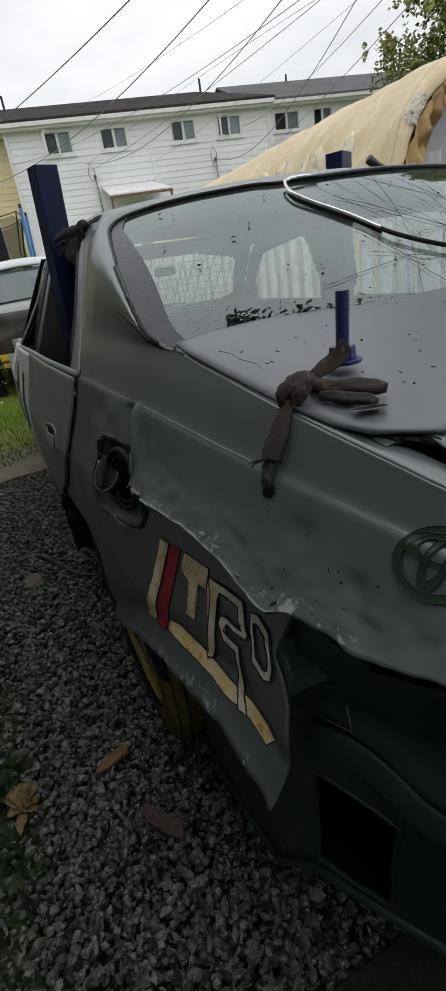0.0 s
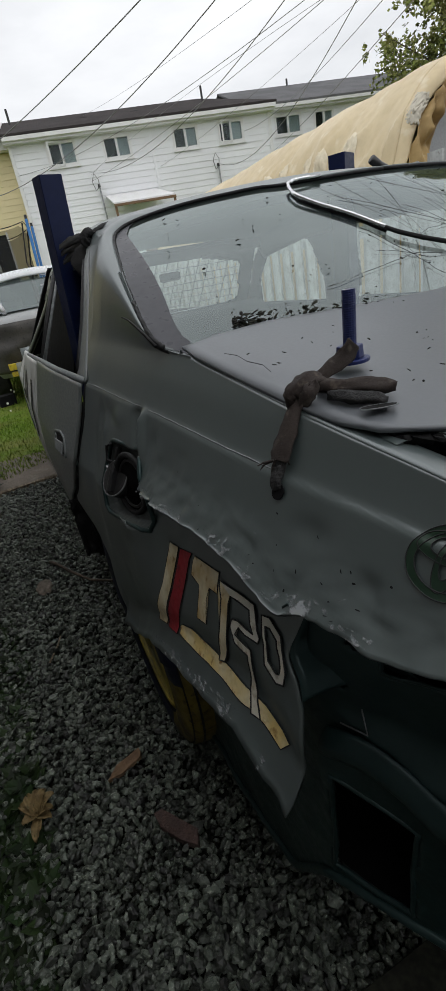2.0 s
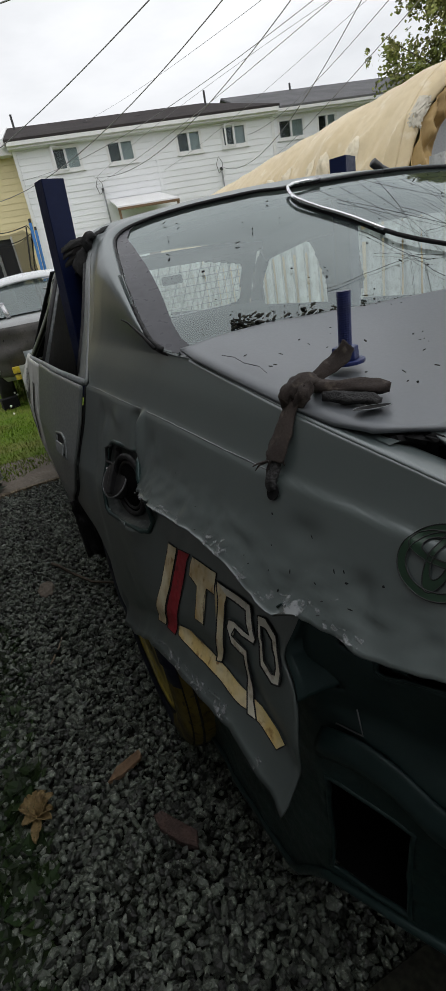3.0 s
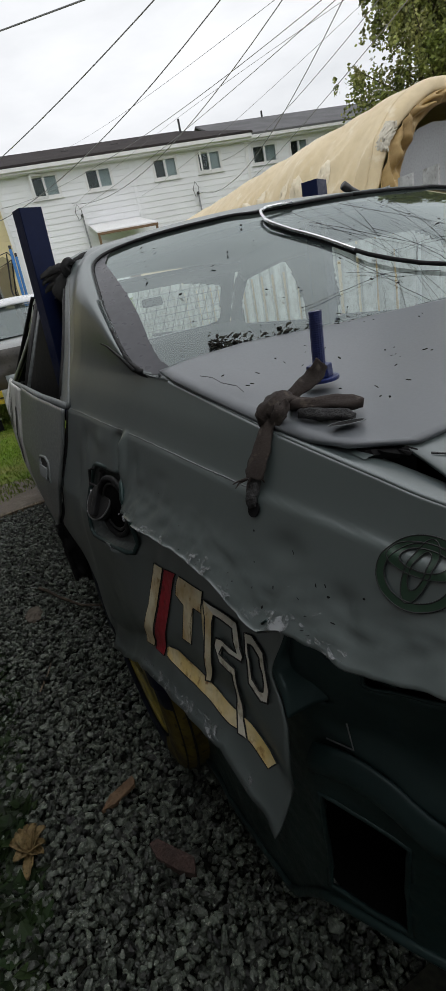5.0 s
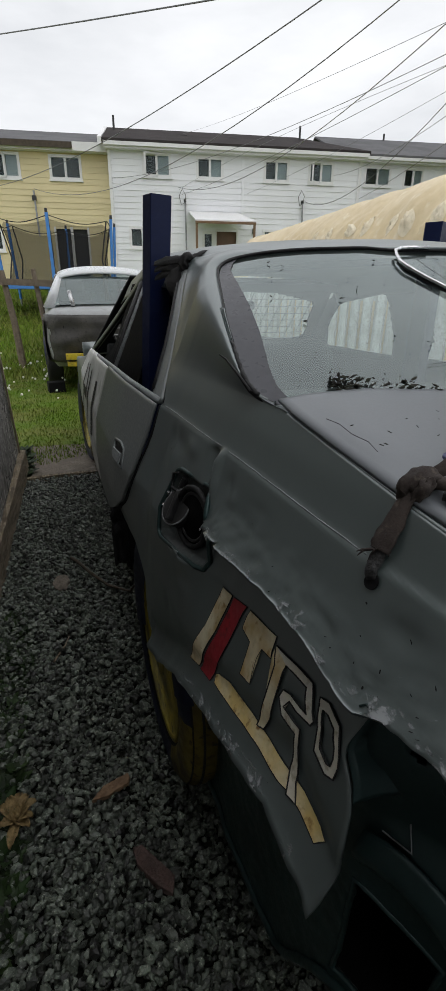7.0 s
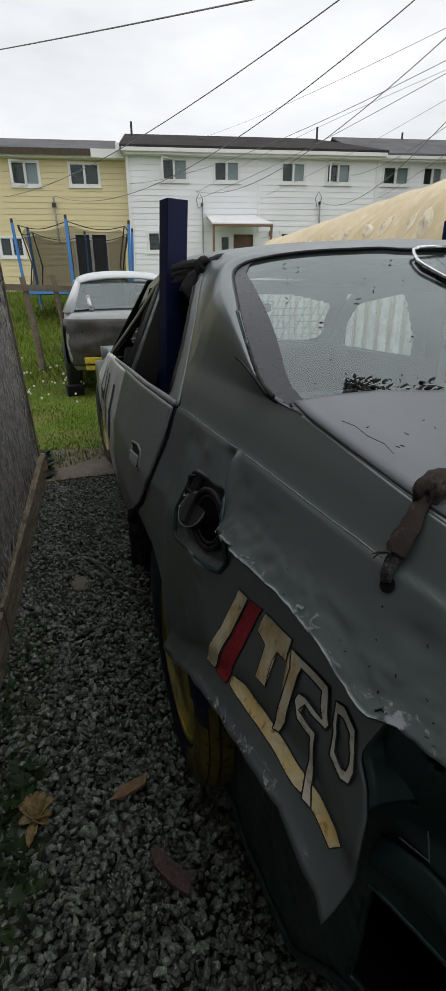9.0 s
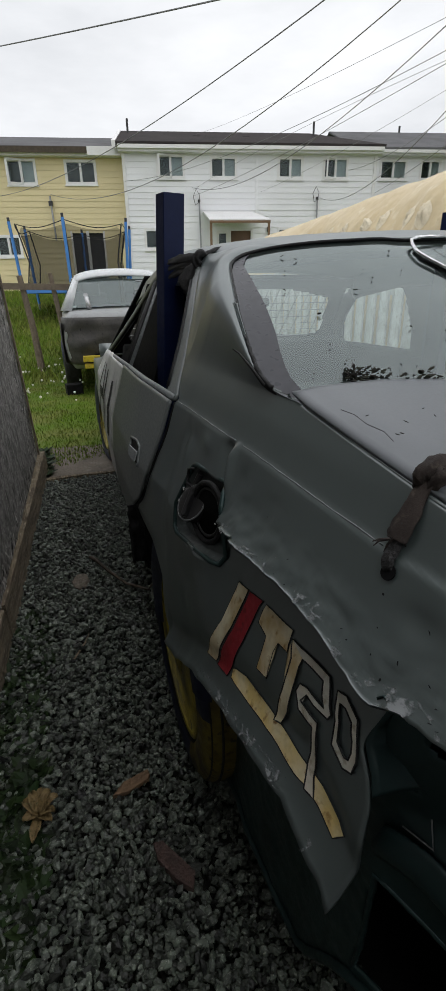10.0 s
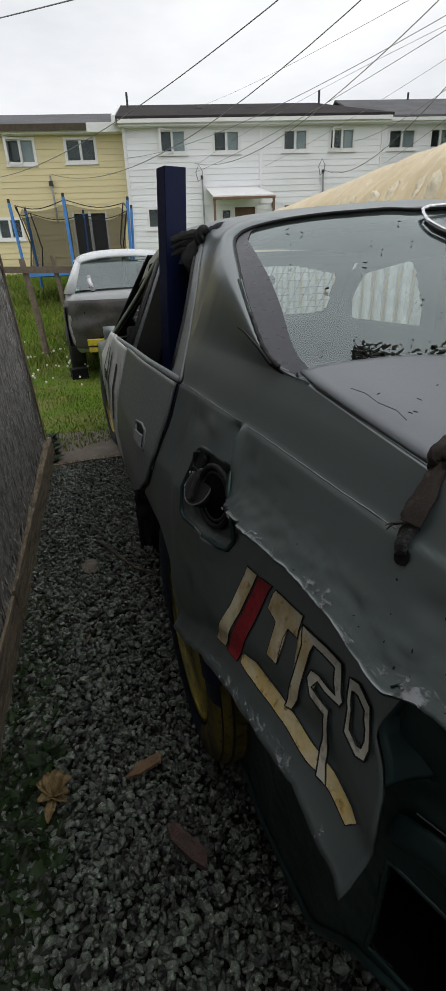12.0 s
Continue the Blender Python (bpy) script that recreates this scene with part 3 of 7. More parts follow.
def blades(name, label, n, area, h, mat, keep=None, seed=1, width=0.004, category="grass"):
    rng = np.random.default_rng(seed)
    x0, x1, y0, y1 = area
    vs, fs = [], []
    k = 0
    while len(fs) < n:
        x, y = rng.uniform(x0, x1), rng.uniform(y0, y1)
        if keep and not keep(x, y, rng):
            k += 1
            if k > 20 * n:
                break
            continue
        hh = h * rng.uniform(0.45, 1.25)
        a = rng.uniform(0, 6.28)
        dx, dy = math.cos(a), math.sin(a)
        lean = rng.uniform(0.1, 0.7) * hh
        w = width * rng.uniform(0.7, 1.5)
        z = rise(x, y) - 0.004
        i = len(vs)
        vs += [(x - dy * w, y + dx * w, z), (x + dy * w, y - dx * w, z), (x + dx * lean * 0.4 + dy * w * 0.7, y + dy * lean * 0.4 - dx * w * 0.7, z + hh * 0.6), (x + dx * lean, y + dy * lean, z + hh)]
        fs += [(i, i + 1, i + 2), (i, i + 2, i + 3)]
    me = bpy.data.meshes.new(name)
    me.from_pydata(vs, [], fs)
    me.materials.append(M[mat])
    return tagged(new(name, me), label, category, kind="stuff")


ground_sheet()
gravel_bed()
crushed_stones()
LAWN = B()
grid(LAWN, lambda u, v: (-30 + 60 * u, 3.95 + 0.22 * math.sin(31 * u) + 36 * v * v, rise(0, 3.95 + 36 * v * v) + 0.004 + 0.06 * soft(3.95 + 36 * v * v, 7.2, 8.6)), 80, 80)
tagged(part("lawn", LAWN, "grass", None, smooth=True), "green yard lawn with worn patches", "lawn", kind="structure")


def lawn_keep(x, y, rng):
    return y > 3.7 + 0.25 * noise.noise((3 * x, 2 * y, 3)) and rng.uniform() < 0.75 + 0.6 * noise.noise((1.5 * x, 1.2 * y, 0))


blades("grass_blades", "short green lawn grass with dandelions", 90000, (-2.2, 0.7, 3.5, 9.5), 0.034, "grass", lawn_keep, 2, 0.0028)
blades("tall_grass", "tall uncut grass along the fence line", 60000, (-3.6, 1.2, 7.6, 18.5), 0.15, "grass", None, 3, 0.006)


def dandelions():
    rng = np.random.default_rng(8)
    bm = B()
    for _ in range(70):
        x, y = rng.uniform(-2.3, -0.9), rng.uniform(5.6, 9.5)
        r = bmesh.ops.create_icosphere(bm, subdivisions=1, radius=rng.uniform(0.012, 0.022))
        bmesh.ops.translate(bm, vec=(x, y, rise(x, y) + rng.uniform(0.06, 0.16)), verts=r["verts"])
    return tagged(part("dandelion_clocks", bm, "puff", None), "white dandelion seed heads in the lawn", "dandelion", kind="stuff")


dandelions()


# ---------------------------------------------------------------- garden shed wall and path edging
def shed():
    t = thing("shed", "low garden shed clad in weathered grey chipboard", "shed", (-1.42, 3.4, 0))
    bm = B()
    ax, bx = -1.335, -1.60
    # raised and run back out of view, so that it shades the path
    ngon(bm, [(ax, 3.43, 0.10), (-1.445, 3.43, 2.6), (-1.63, -5.0, 2.6), (bx, -5.0, 0.10)], (-0.06, 0, 0))
    part("wall_panel", bm, "osb", t, "weathered grey chipboard sheet")
    bm = B()
    ngon(bm, [(ax + 0.004, 3.435, 0.10), (-1.441, 3.435, 2.6), (-1.441, 3.40, 2.6), (ax + 0.004, 3.40, 0.10)], (0.010, 0, 0))
    part("corner_strip", bm, "wood_grey", t, "thin dark wooden corner strip")
    bm = B()
    ngon(bm, [(-1.50, 3.44, 0.0), (-3.6, 3.44, 0.0), (-3.6, 3.44, 2.6), (-1.50, 3.44, 2.6)], (0, -0.05, 0))
    part("end_panel", bm, "osb", t)
    bm = B()
    ngon(bm, [(-1.36, 3.6, 2.6), (-3.7, 3.6, 2.9), (-3.7, -5.2, 2.9), (-1.5, -5.2, 2.6)], (0, 0, 0.08))
    part("roof", bm, "roof", t)
    return t


board_of_shed = shed()


def wood_flakes():
    """Lifted flakes of the chipboard sheet, upright and uneven."""
    rng = random.Random(31)
    o, along, up = Vector((-1.335, 3.43, 0.10)), Vector((-0.265, -8.43, 0)) / 8.43, Vector((-0.110, 0, 2.5)) / 2.5
    vs, fs = [], []
    for _ in range(9000):
        q, h = 3.6 * rng.random() ** 0.8, rng.uniform(0.02, 2.1)
        ln, wd, a = rng.uniform(0.03, 0.09), rng.uniform(0.008, 0.024), rng.gauss(0, 0.45)
        d, e = up * math.cos(a) + along * math.sin(a), along * math.cos(a) - up * math.sin(a)
        c = o + along * q + up * h
        i = len(vs)
        for k in (-1, 0, 1):
            lift = 0.0015 + 0.0035 * rng.random()
            w = wd * (0.5 if k else rng.uniform(0.8, 1.1))
            vs += [c + d * (k * ln / 2) - e * w / 2 + Vector((lift, 0, 0)), c + d * (k * ln / 2) + e * w / 2 + Vector((lift * rng.uniform(0.4, 1.4), 0, 0))]
        fs += [(i, i + 1, i + 3, i + 2), (i + 2, i + 3, i + 5, i + 4)]
    me = bpy.data.meshes.new("wood_flakes")
    me.from_pydata([tuple(v - board_of_shed.location) for v in vs], [], fs)
    me.materials.append(M["flake"])
    ob = tagged(new("chipboard_facing", me), kind="stuff")
    ob.parent = board_of_shed


wood_flakes()
# added wall, always out of view: it blocks sky and bounces some fill
bm = B()
box(bm, (7.0, 0.15, 3.2), (0.2, -2.3, 1.6))
tagged(part("wall_south", bm, "tarp_end", None), "unseen grey wall added behind the yard to shape its light", "wall", kind="structure")


def plank(name, a, b, w, h, label, mat="edging", group=""):
    """A sawn timber from a to b, with slightly uneven edges."""
    a, b = Vector(a), Vector(b)
    d = (b - a).normalized()
    s = d.cross(Vector((0, 0, 1))).normalized()
    rng = random.Random(name + str(a.x))
    rings = []
    n = 40
    for k in range(n + 1):
        p = a + (b - a) * k / n
        j = [rng.uniform(-0.006, 0.006) for _ in range(4)]
        rings.append([p + s * (w / 2 + j[0]), p + s * (w / 2 - 0.006) + Vector((0, 0, h + j[1])), p - s * (w / 2 - 0.006) + Vector((0, 0, h + j[2])), p - s * (w / 2 + j[3])])
    return solo(name, loft(B(), rings), mat, label, "timber", group)


plank("edging_timber", (-1.315, 3.46, -0.04), (-1.40, 1.6, -0.04), 0.055, 0.19, "weathered brown timber edging along the shed foot", group="path edging")
plank("edging_timber", (-1.402, 1.58, -0.04), (-1.52, -1.2, -0.04), 0.055, 0.19, "weathered brown timber edging along the shed foot", group="path edging")
plank("edging_board", (-1.30, 3.24, -0.05), (2.2, 3.34, -0.05), 0.035, 0.075, "grey wooden board across the end of the gravel", group="path edging")


# ---------------------------------------------------------------- houses
FX, FN = Vector((0.9799, -0.1994, 0)), Vector((-0.1994, -0.9799, 0))
F0 = Vector((1.753, 21.495, 0))


def face(s, z, out=0.0):
    """A point on the line of the house fronts: s metres along it, z up, out towards the yard."""
    p = F0 + FX * s + FN * out
    return Vector((p.x, p.y, z))


def slab(bm, s0, s1, z0, z1, o0, o1):
    """A block on the house front."""
    c = [face(s, z, o) for o in (o0, o1) for s, z in ((s0, z0), (s1, z0), (s1, z1), (s0, z1))]
    v = [bm.verts.new(p) for p in c]
    for q in ((0, 1, 2, 3), (7, 6, 5, 4), (0, 4, 5, 1), (1, 5, 6, 2), (2, 6, 7, 3), (3, 7, 4, 0)):
        bm.faces.new([v[k] for k in q])
    return bm


def house_window(parent, s0, s1, z0, z1, out, open_side=0, curtain=True, mullion=0.5):
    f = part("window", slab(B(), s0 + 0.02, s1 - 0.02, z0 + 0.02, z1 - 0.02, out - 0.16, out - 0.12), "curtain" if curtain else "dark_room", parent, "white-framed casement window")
    w = 0.095
    for a, b, c, d in ((s0, s1, z1 - w, z1), (s0, s1, z0, z0 + w), (s0, s0 + w, z0 + w, z1 - w), (s1 - w, s1, z0 + w, z1 - w)):
        part("frame", slab(B(), a, b, c, d, out - 0.1, out + 0.035), "white", f)
    m = s0 + (s1 - s0) * mullion
    part("mullion", slab(B(), m - 0.04, m + 0.04, z0 + w, z1 - w, out - 0.1, out + 0.03), "white", f)
    for a, b in ((s0 + w, m - 0.04), (m + 0.04, s1 - w)):
        part("pane", slab(B(), a, b, z0 + w, z1 - w, out - 0.04, out - 0.03), "glass_house", f).visible_shadow = False
    # dark sheet paints the trees mirrored in the left pane
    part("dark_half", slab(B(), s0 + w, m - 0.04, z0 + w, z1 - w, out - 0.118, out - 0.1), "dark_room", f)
    part("sill", slab(B(), s0 - 0.03, s1 + 0.03, z0 - 0.05, z0 - 0.002, out - 0.05, out + 0.07), "white", f)
    if open_side:
        bm = B()
        c0, c1 = face(m, z0 + 0.02, out + 0.04), face(m - (m - s0) * 0.86, z0 + 0.02, out + 0.30)
        up = Vector((0, 0, z1 - z0 - 0.04))
        d = c1 - c0
        for a, b in ((0, 0.09), (0.91, 1)):
            ngon(bm, [c0 + d * a, c0 + d * b, c0 + d * b + up, c0 + d * a + up], FX * 0.03)
        for a, b in ((0, 0.07), (0.93, 1)):
            ngon(bm, [c0 + up * a, c1 + up * a, c1 + up * b, c0 + up * b], FX * 0.03)
        part("open_sash", bm, "white", f)
    return f


def siding(parent, s0, s1, z0, z1, out, mat, holes, step=0.2):
    """Lapped boards, each broken round the openings."""
    z = z0
    while z < z1 - 0.01:
        zt = min(z + step, z1)
        cuts = sorted((a, b) for a, b, c, d in holes if c < zt - 0.02 and d > z + 0.02)
        s = s0
        spans = []
        for a, b in cuts:
            if a > s:
                spans.append((s, a))
            s = max(s, b)
        if s < s1:
            spans.append((s, s1))
        spans = [(a, b, z, zt) for a, b in spans]
        for a, b, c, d in holes:
            if c < zt - 0.02 and d > z + 0.02:
                spans += ([(a, b, z, c)] if c > z + 0.01 else []) + ([(a, b, d, zt)] if d < zt - 0.01 else [])
        for a, b, low, high in spans:
            bm = B()
            c = [face(a, low, out + 0.020), face(b, low, out + 0.020), face(b, high, out + 0.004), face(a, high, out + 0.004),
                 face(a, low, out - 0.03), face(b, low, out - 0.03), face(b, high, out - 0.03), face(a, high, out - 0.03)]
            v = [bm.verts.new(p) for p in c]
            for q in ((0, 1, 2, 3), (7, 6, 5, 4), (0, 4, 5, 1), (1, 5, 6, 2), (2, 6, 7, 3), (3, 7, 4, 0)):
                bm.faces.new([v[k] for k in q])
            part("siding_board", bm, mat, parent)
        z = zt


def row_house(name, label, s0, s1, out, z_eave, ridge, mat, roof_mat, wins, doors, base=1.0, hip=0.0, deep=7.0, fascia_z=0.2, rake=True):
    t = thing(name, label, "house", face((s0 + s1) / 2, base, out))
    holes = [(a, b, c, d) for a, b, c, d, *_ in wins] + [(a, b, c, d) for a, b, c, d in doors]
    # dark backing in place of the shade inside the house
    bm = slab(B(), s0 + 0.05, s1 - 0.05, base - 0.6, z_eave, out - 0.25, out - 0.2)
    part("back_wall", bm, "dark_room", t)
    part("side_wall", slab(B(), s0, s0 + 0.1, base - 0.6, z_eave + 0.1, out - deep, out - 0.03), mat, t)
    part("side_wall", slab(B(), s1 - 0.1, s1, base - 0.6, z_eave + 0.1, out - deep, out - 0.03), mat, t)
    siding(t, s0, s1, base, z_eave, out, mat, holes)
    for a, b, c, d, *more in wins:
        house_window(t, a, b, c, d, out, *more)
    for a, b, c, d in doors:
        dd = part("door", slab(B(), a, b, c, d, out - 0.14, out - 0.08), "brown_door" if mat == "siding_w" else "dark_room", t)
        part("door_frame", slab(B(), a - 0.07, a, c, d + 0.07, out - 0.05, out + 0.03), "white", dd)
        part("door_frame", slab(B(), b, b + 0.07, c, d + 0.07, out - 0.05, out + 0.03), "white", dd)
    # eaves: soffit, fascia and gutter
    part("soffit", slab(B(), s0 - 0.1, s1 + 0.1, z_eave, z_eave + 0.05, out - 0.3, out + 0.32), "white", t)
    part("fascia", slab(B(), s0 - 0.1, s1 + 0.1, z_eave + 0.052, z_eave + fascia_z, out + 0.26, out + 0.32), "white", t)
    part("gutter", slab(B(), s0 - 0.1, s1 + 0.1, z_eave + fascia_z - 0.13, z_eave + fascia_z - 0.01, out + 0.322, out + 0.42), "white", t)
    half = deep / 2
    ze = z_eave + fascia_z
    bm = B()
    ngon(bm, [face(s0 - 0.15, ze, out + 0.42), face(s1 + 0.15, ze, out + 0.42), face(s1 + 0.15 - hip, ridge, out - half), face(s0 - 0.15, ridge, out - half)], (0, 0, 0.07))
    part("roof", bm, roof_mat, t)
    bm = B()
    ngon(bm, [face(s0 - 0.15, ze, out - deep - 0.4), face(s1 + 0.15, ze, out - deep - 0.4), face(s1 + 0.15 - hip, ridge, out - half), face(s0 - 0.15, ridge, out - half)], (0, 0, 0.07))
    part("roof", bm, roof_mat, t)
    if hip:
        bm = B()
        ngon(bm, [face(s1 + 0.15, ze, out + 0.42), face(s1 + 0.15, ze, out - deep - 0.4), face(s1 + 0.15 - hip, ridge, out - half)], (0, 0, 0.06))
        part("roof", bm, roof_mat, t)
    if rake:
        bm = B()
        ngon(bm, [face(s0 - 0.16, ze - 0.14, out + 0.42), face(s0 - 0.16, ze + 0.10, out + 0.42), face(s0 - 0.16, ridge + 0.10, out - half), face(s0 - 0.16, ridge - 0.14, out - half)], -FX * 0.14)
        part("rake_board", bm, "white", t)
        bm = B()
        ngon(bm, [face(s0 + 0.03, z_eave, out - 0.1), face(s0 + 0.03, ridge, out - half), face(s0 + 0.03, z_eave, out - deep)], FX * 0.06)
        part("gable_wall", bm, mat, t)
    return t


white_house = row_house("white_house", "white vinyl-sided two-storey row house with dark shingle roof", 0.12, 10.0, 0.0, 6.06, 7.58, "siding_w", "roof",
                        [(1.37, 2.46, 5.25, 6.04, 1, True), (3.4, 4.46, 5.25, 6.0, 0, True), (6.03, 7.05, 5.25, 6.0, -0, True), (7.82, 8.86, 5.25, 6.0, 1, True),
                         (0.75, 1.32, 2.83, 3.6, 0, False, 0.97), (6.07, 7.1, 3.1, 3.62, 0, False), (3.62, 4.1, 2.7, 3.5, 0, False, 0.97)],
                        [(4.2, 5.0, 1.5, 3.5)], hip=2.0, fascia_z=0.2)
for s in (0.18, 9.93):
    part("corner_board", slab(B(), s - 0.06, s + 0.06, 1.0, 6.06, 0.030, 0.06), "white", white_house)
part("joint_strip", slab(B(), 5.17, 5.27, 3.6, 6.06, 0.030, 0.045), "siding_w", white_house)
cp = part("canopy", ngon(B(), [face(3.1, 4.12, 0.03), face(5.05, 4.12, 0.03), face(5.55, 3.70, 1.25), face(3.25, 3.70, 1.25)], (0, 0, 0.05)), "white", white_house, "white sloping porch canopy")
part("canopy_edge", ngon(B(), [face(3.25, 3.62, 1.25), face(5.55, 3.62, 1.25), face(5.55, 3.70, 1.25), face(3.25, 3.70, 1.25)], FN * 0.04), "wood_chip", cp)
for s in (3.3, 5.5):
    part("porch_post", slab(B(), s - 0.04, s + 0.04, 1.0, 3.64, 1.18, 1.26), "wood_chip", cp)
part("porch_lamp", slab(B(), 5.65, 5.75, 3.45, 3.62, 0.02, 0.14), "trim", white_house)
for s, z in ((0.28, 7.35), (8.1, 7.35)):
    bm = B()
    cone(bm, 0.045, 0.045, 0.55, Matrix.Translation(face(s, z + 0.2, -2.6)), 10)
    part("vent_pipe", bm, "trim", white_house)
for s, z in ((4.9, 7.0), (2.9, 7.0)):
    part("roof_vent", slab(B(), s, s + 0.3, z - 0.1, z + 0.06, -2.0, -1.7), "trim", white_house)

yellow_house = row_house("yellow_house", "pale yellow vinyl-sided two-storey row house", -9.8, 0.1, -0.55, 6.02, 7.45, "siding_y", "roof_grey",
                         [(-4.27, -3.15, 5.12, 5.98, 1, True), (-2.11, -0.91, 5.14, 5.96, 0, False), (-5.1, -4.1, 2.66, 3.45, 0, False), (-7.2, -6.1, 5.1, 5.9)],
                         [(-2.1, -1.55, 1.4, 3.5), (-1.45, -0.9, 1.4, 3.5)], rake=False)
for s0, z0, s1, z1 in ((-2.75, 4.75, -2.72, 3.2),):
    bm = B()
    tube(bm, [face(s0, z0, -0.4), face(s1, z1, -0.4)], 0.035, 8)
    part("service_mast", bm, "steel", yellow_house)
part("roof_mast", tube(B(), [face(-9.5, 6.5, -1.0), face(-9.5, 8.57, -1.0)], 0.04, 8), "steel", yellow_house)
part("weathered_fascia", slab(B(), -9.9, -1.15, 6.075, 6.27, -0.13, -0.10), "bark", yellow_house, "weathered dark brown fascia board")
part("fascia_end", slab(B(), -1.14, 0.08, 6.0, 6.28, -0.12, -0.06), "white", yellow_house)
bm = slab(B(), -2.83, -2.69, 4.42, 4.58, -0.5, -0.36)
part("meter_box", bm, "trim", yellow_house)
grey_house = row_house("far_row_house", "white-sided row house with grey shingle roof", 10.15, 22.0, -3.2, 6.75, 8.5, "siding_w", "roof_grey",
                       [(11.4, 12.7, 5.85, 6.65), (13.3, 14.3, 5.85, 6.65), (16.0, 17.1, 5.35, 6.15)], [], rake=False)
bm = B()
cone(bm, 0.05, 0.05, 0.6, Matrix.Translation(face(13.6, 8.5, -6.6)), 10)
part("vent_pipe", bm, "trim", grey_house)


def service_drop(s, z0, z1):
    t = thing("service_mast", "grey electric service mast with looped wires on the house wall", "service mast", face(s, z0, 0.1))
    part("mast_pipe", tube(B(), [face(s, z0, 0.1), face(s - 0.02, z1, 0.1)], 0.03, 8), "steel", t)
    part("weather_head", box(B(), (0.08, 0.08, 0.10), face(s - 0.03, z1 + 0.05, 0.12)), "trim", t)
    part("drip_loop", tube(B(), [face(s - 0.03, z1, 0.15), face(s - 0.18, z1 - 0.1, 0.25), face(s - 0.26, z1 + 0.18, 0.3), face(s - 0.14, z1 + 0.42, 0.3), face(s - 0.02, z1 + 0.22, 0.3), face(s - 0.02, z1 + 0.02, 0.2)], 0.014, 6), "cable", t)
    return t


service_drop(2.98, 2.5, 4.45)
service_drop(7.66, 3.9, 4.55)


# ---------------------------------------------------------------- trampoline
def trampoline():
    cx, cy, r = -0.5, 13.6, 1.35
    g = rise(cx, cy)
    t = thing("trampoline", "round garden trampoline with black safety net and blue posts", "trampoline", (cx, cy, g))
    ring = lambda rad, z, n=40: [(cx + rad * math.cos(6.2832 * k / n), cy + rad * math.sin(6.2832 * k / n), z) for k in range(n)]
    bm = B()
    loft(bm, [ring(r, 1.36), ring(r, 1.24), ring(r - 0.25, 1.24), ring(r - 0.25, 1.36), ring(r, 1.36)], caps=False)
    part("edge_pad", bm, "tramp_blue", t, "bright blue padded edge")
    bm = B()
    bm.faces.new([bm.verts.new((x, y, 1.30)) for x, y, z in ring(r - 0.26, 0)])
    part("mat", bm, "net", t)
    for k in range(6):
        a = math.radians(20 + 60 * k)
        x, y = cx + (r + 0.04) * math.cos(a), cy + (r + 0.04) * math.sin(a)
        p = part("net_post", tube(B(), [(x, y, 1.0), (x + 0.10 * math.cos(a), y, 2.72)], 0.034, 10), "tramp_blue", t, "blue foam sleeve over a steel pole")
        part("net_pole", tube(B(), [(x - 0.10 * math.cos(a), y - 0.10 * math.sin(a), 1.3), (x - 0.22 * math.cos(a), y - 0.22 * math.sin(a), 1.9), (x - 0.04 * math.cos(a), y - 0.04 * math.sin(a), 2.66)], 0.016, 7), "net", p)
        part("post_cap", tube(B(), [(x + 0.10 * math.cos(a), y, 2.721), (x + 0.105 * math.cos(a), y, 2.80)], 0.03, 8), "trim", p)
        part("leg", tube(B(), [(x, y, g - 0.02), (x, y, 1.0)], 0.024, 8), "steel", t)
    bm = B()
    grid(bm, lambda u, v: (cx + (r - 0.12 + 0.12 * math.sin(3.1416 * v) * -1) * math.cos(6.2832 * u), cy + (r - 0.12 - 0.12 * math.sin(3.1416 * v)) * math.sin(6.2832 * u), 1.32 + 1.30 * v - 0.10 * v * abs(math.sin(3 * 6.2832 * u - 1.05))), 72, 10)
    part("safety_net", bm, "netting", t, "fine black safety net", True)
    bm = B()
    for k in range(6):
        a0, a1 = math.radians(20 + 60 * k), math.radians(80 + 60 * k)
        pts = []
        for q in range(9):
            a, w = a0 + (a1 - a0) * q / 8, math.sin(math.pi * q / 8)
            rad = r + 0.02 - 0.12 * w
            pts.append((cx + rad * math.cos(a), cy + rad * math.sin(a), 2.68 - 0.12 * w))
        tube(bm, pts, 0.009, 6)
    part("net_rope", bm, "net", t)
    return t


trampoline()


# ---------------------------------------------------------------- rustic fence in front of the trampoline
def rustic_fence():
    t = thing("rail_fence", "leaning grey rail fence of rough timber", "fence", (-1.3, 8.5, rise(0, 8.5)))
    for x0, x1, z1, r in ((-1.46, -1.58, 1.45, 0.06), (-1.02, -1.14, 1.48, 0.05), (-1.95, -1.98, 1.5, 0.05), (-0.1, -0.08, 1.45, 0.05)):
        part("post", tube(B(), [(x0, 8.5, -0.1), ((x0 + x1) / 2 + 0.02, 8.5, 0.7), (x1, 8.5, z1)], r, 7, taper=r * 0.7), "wood_grey", t)
    for z, y in ((1.30, 8.45),):
        part("rail", box(B(), (2.2, 0.04, 0.09), (-1.6, y, z), (0, 1.5, 0)), "wood_grey", t)
    return t


rustic_fence()


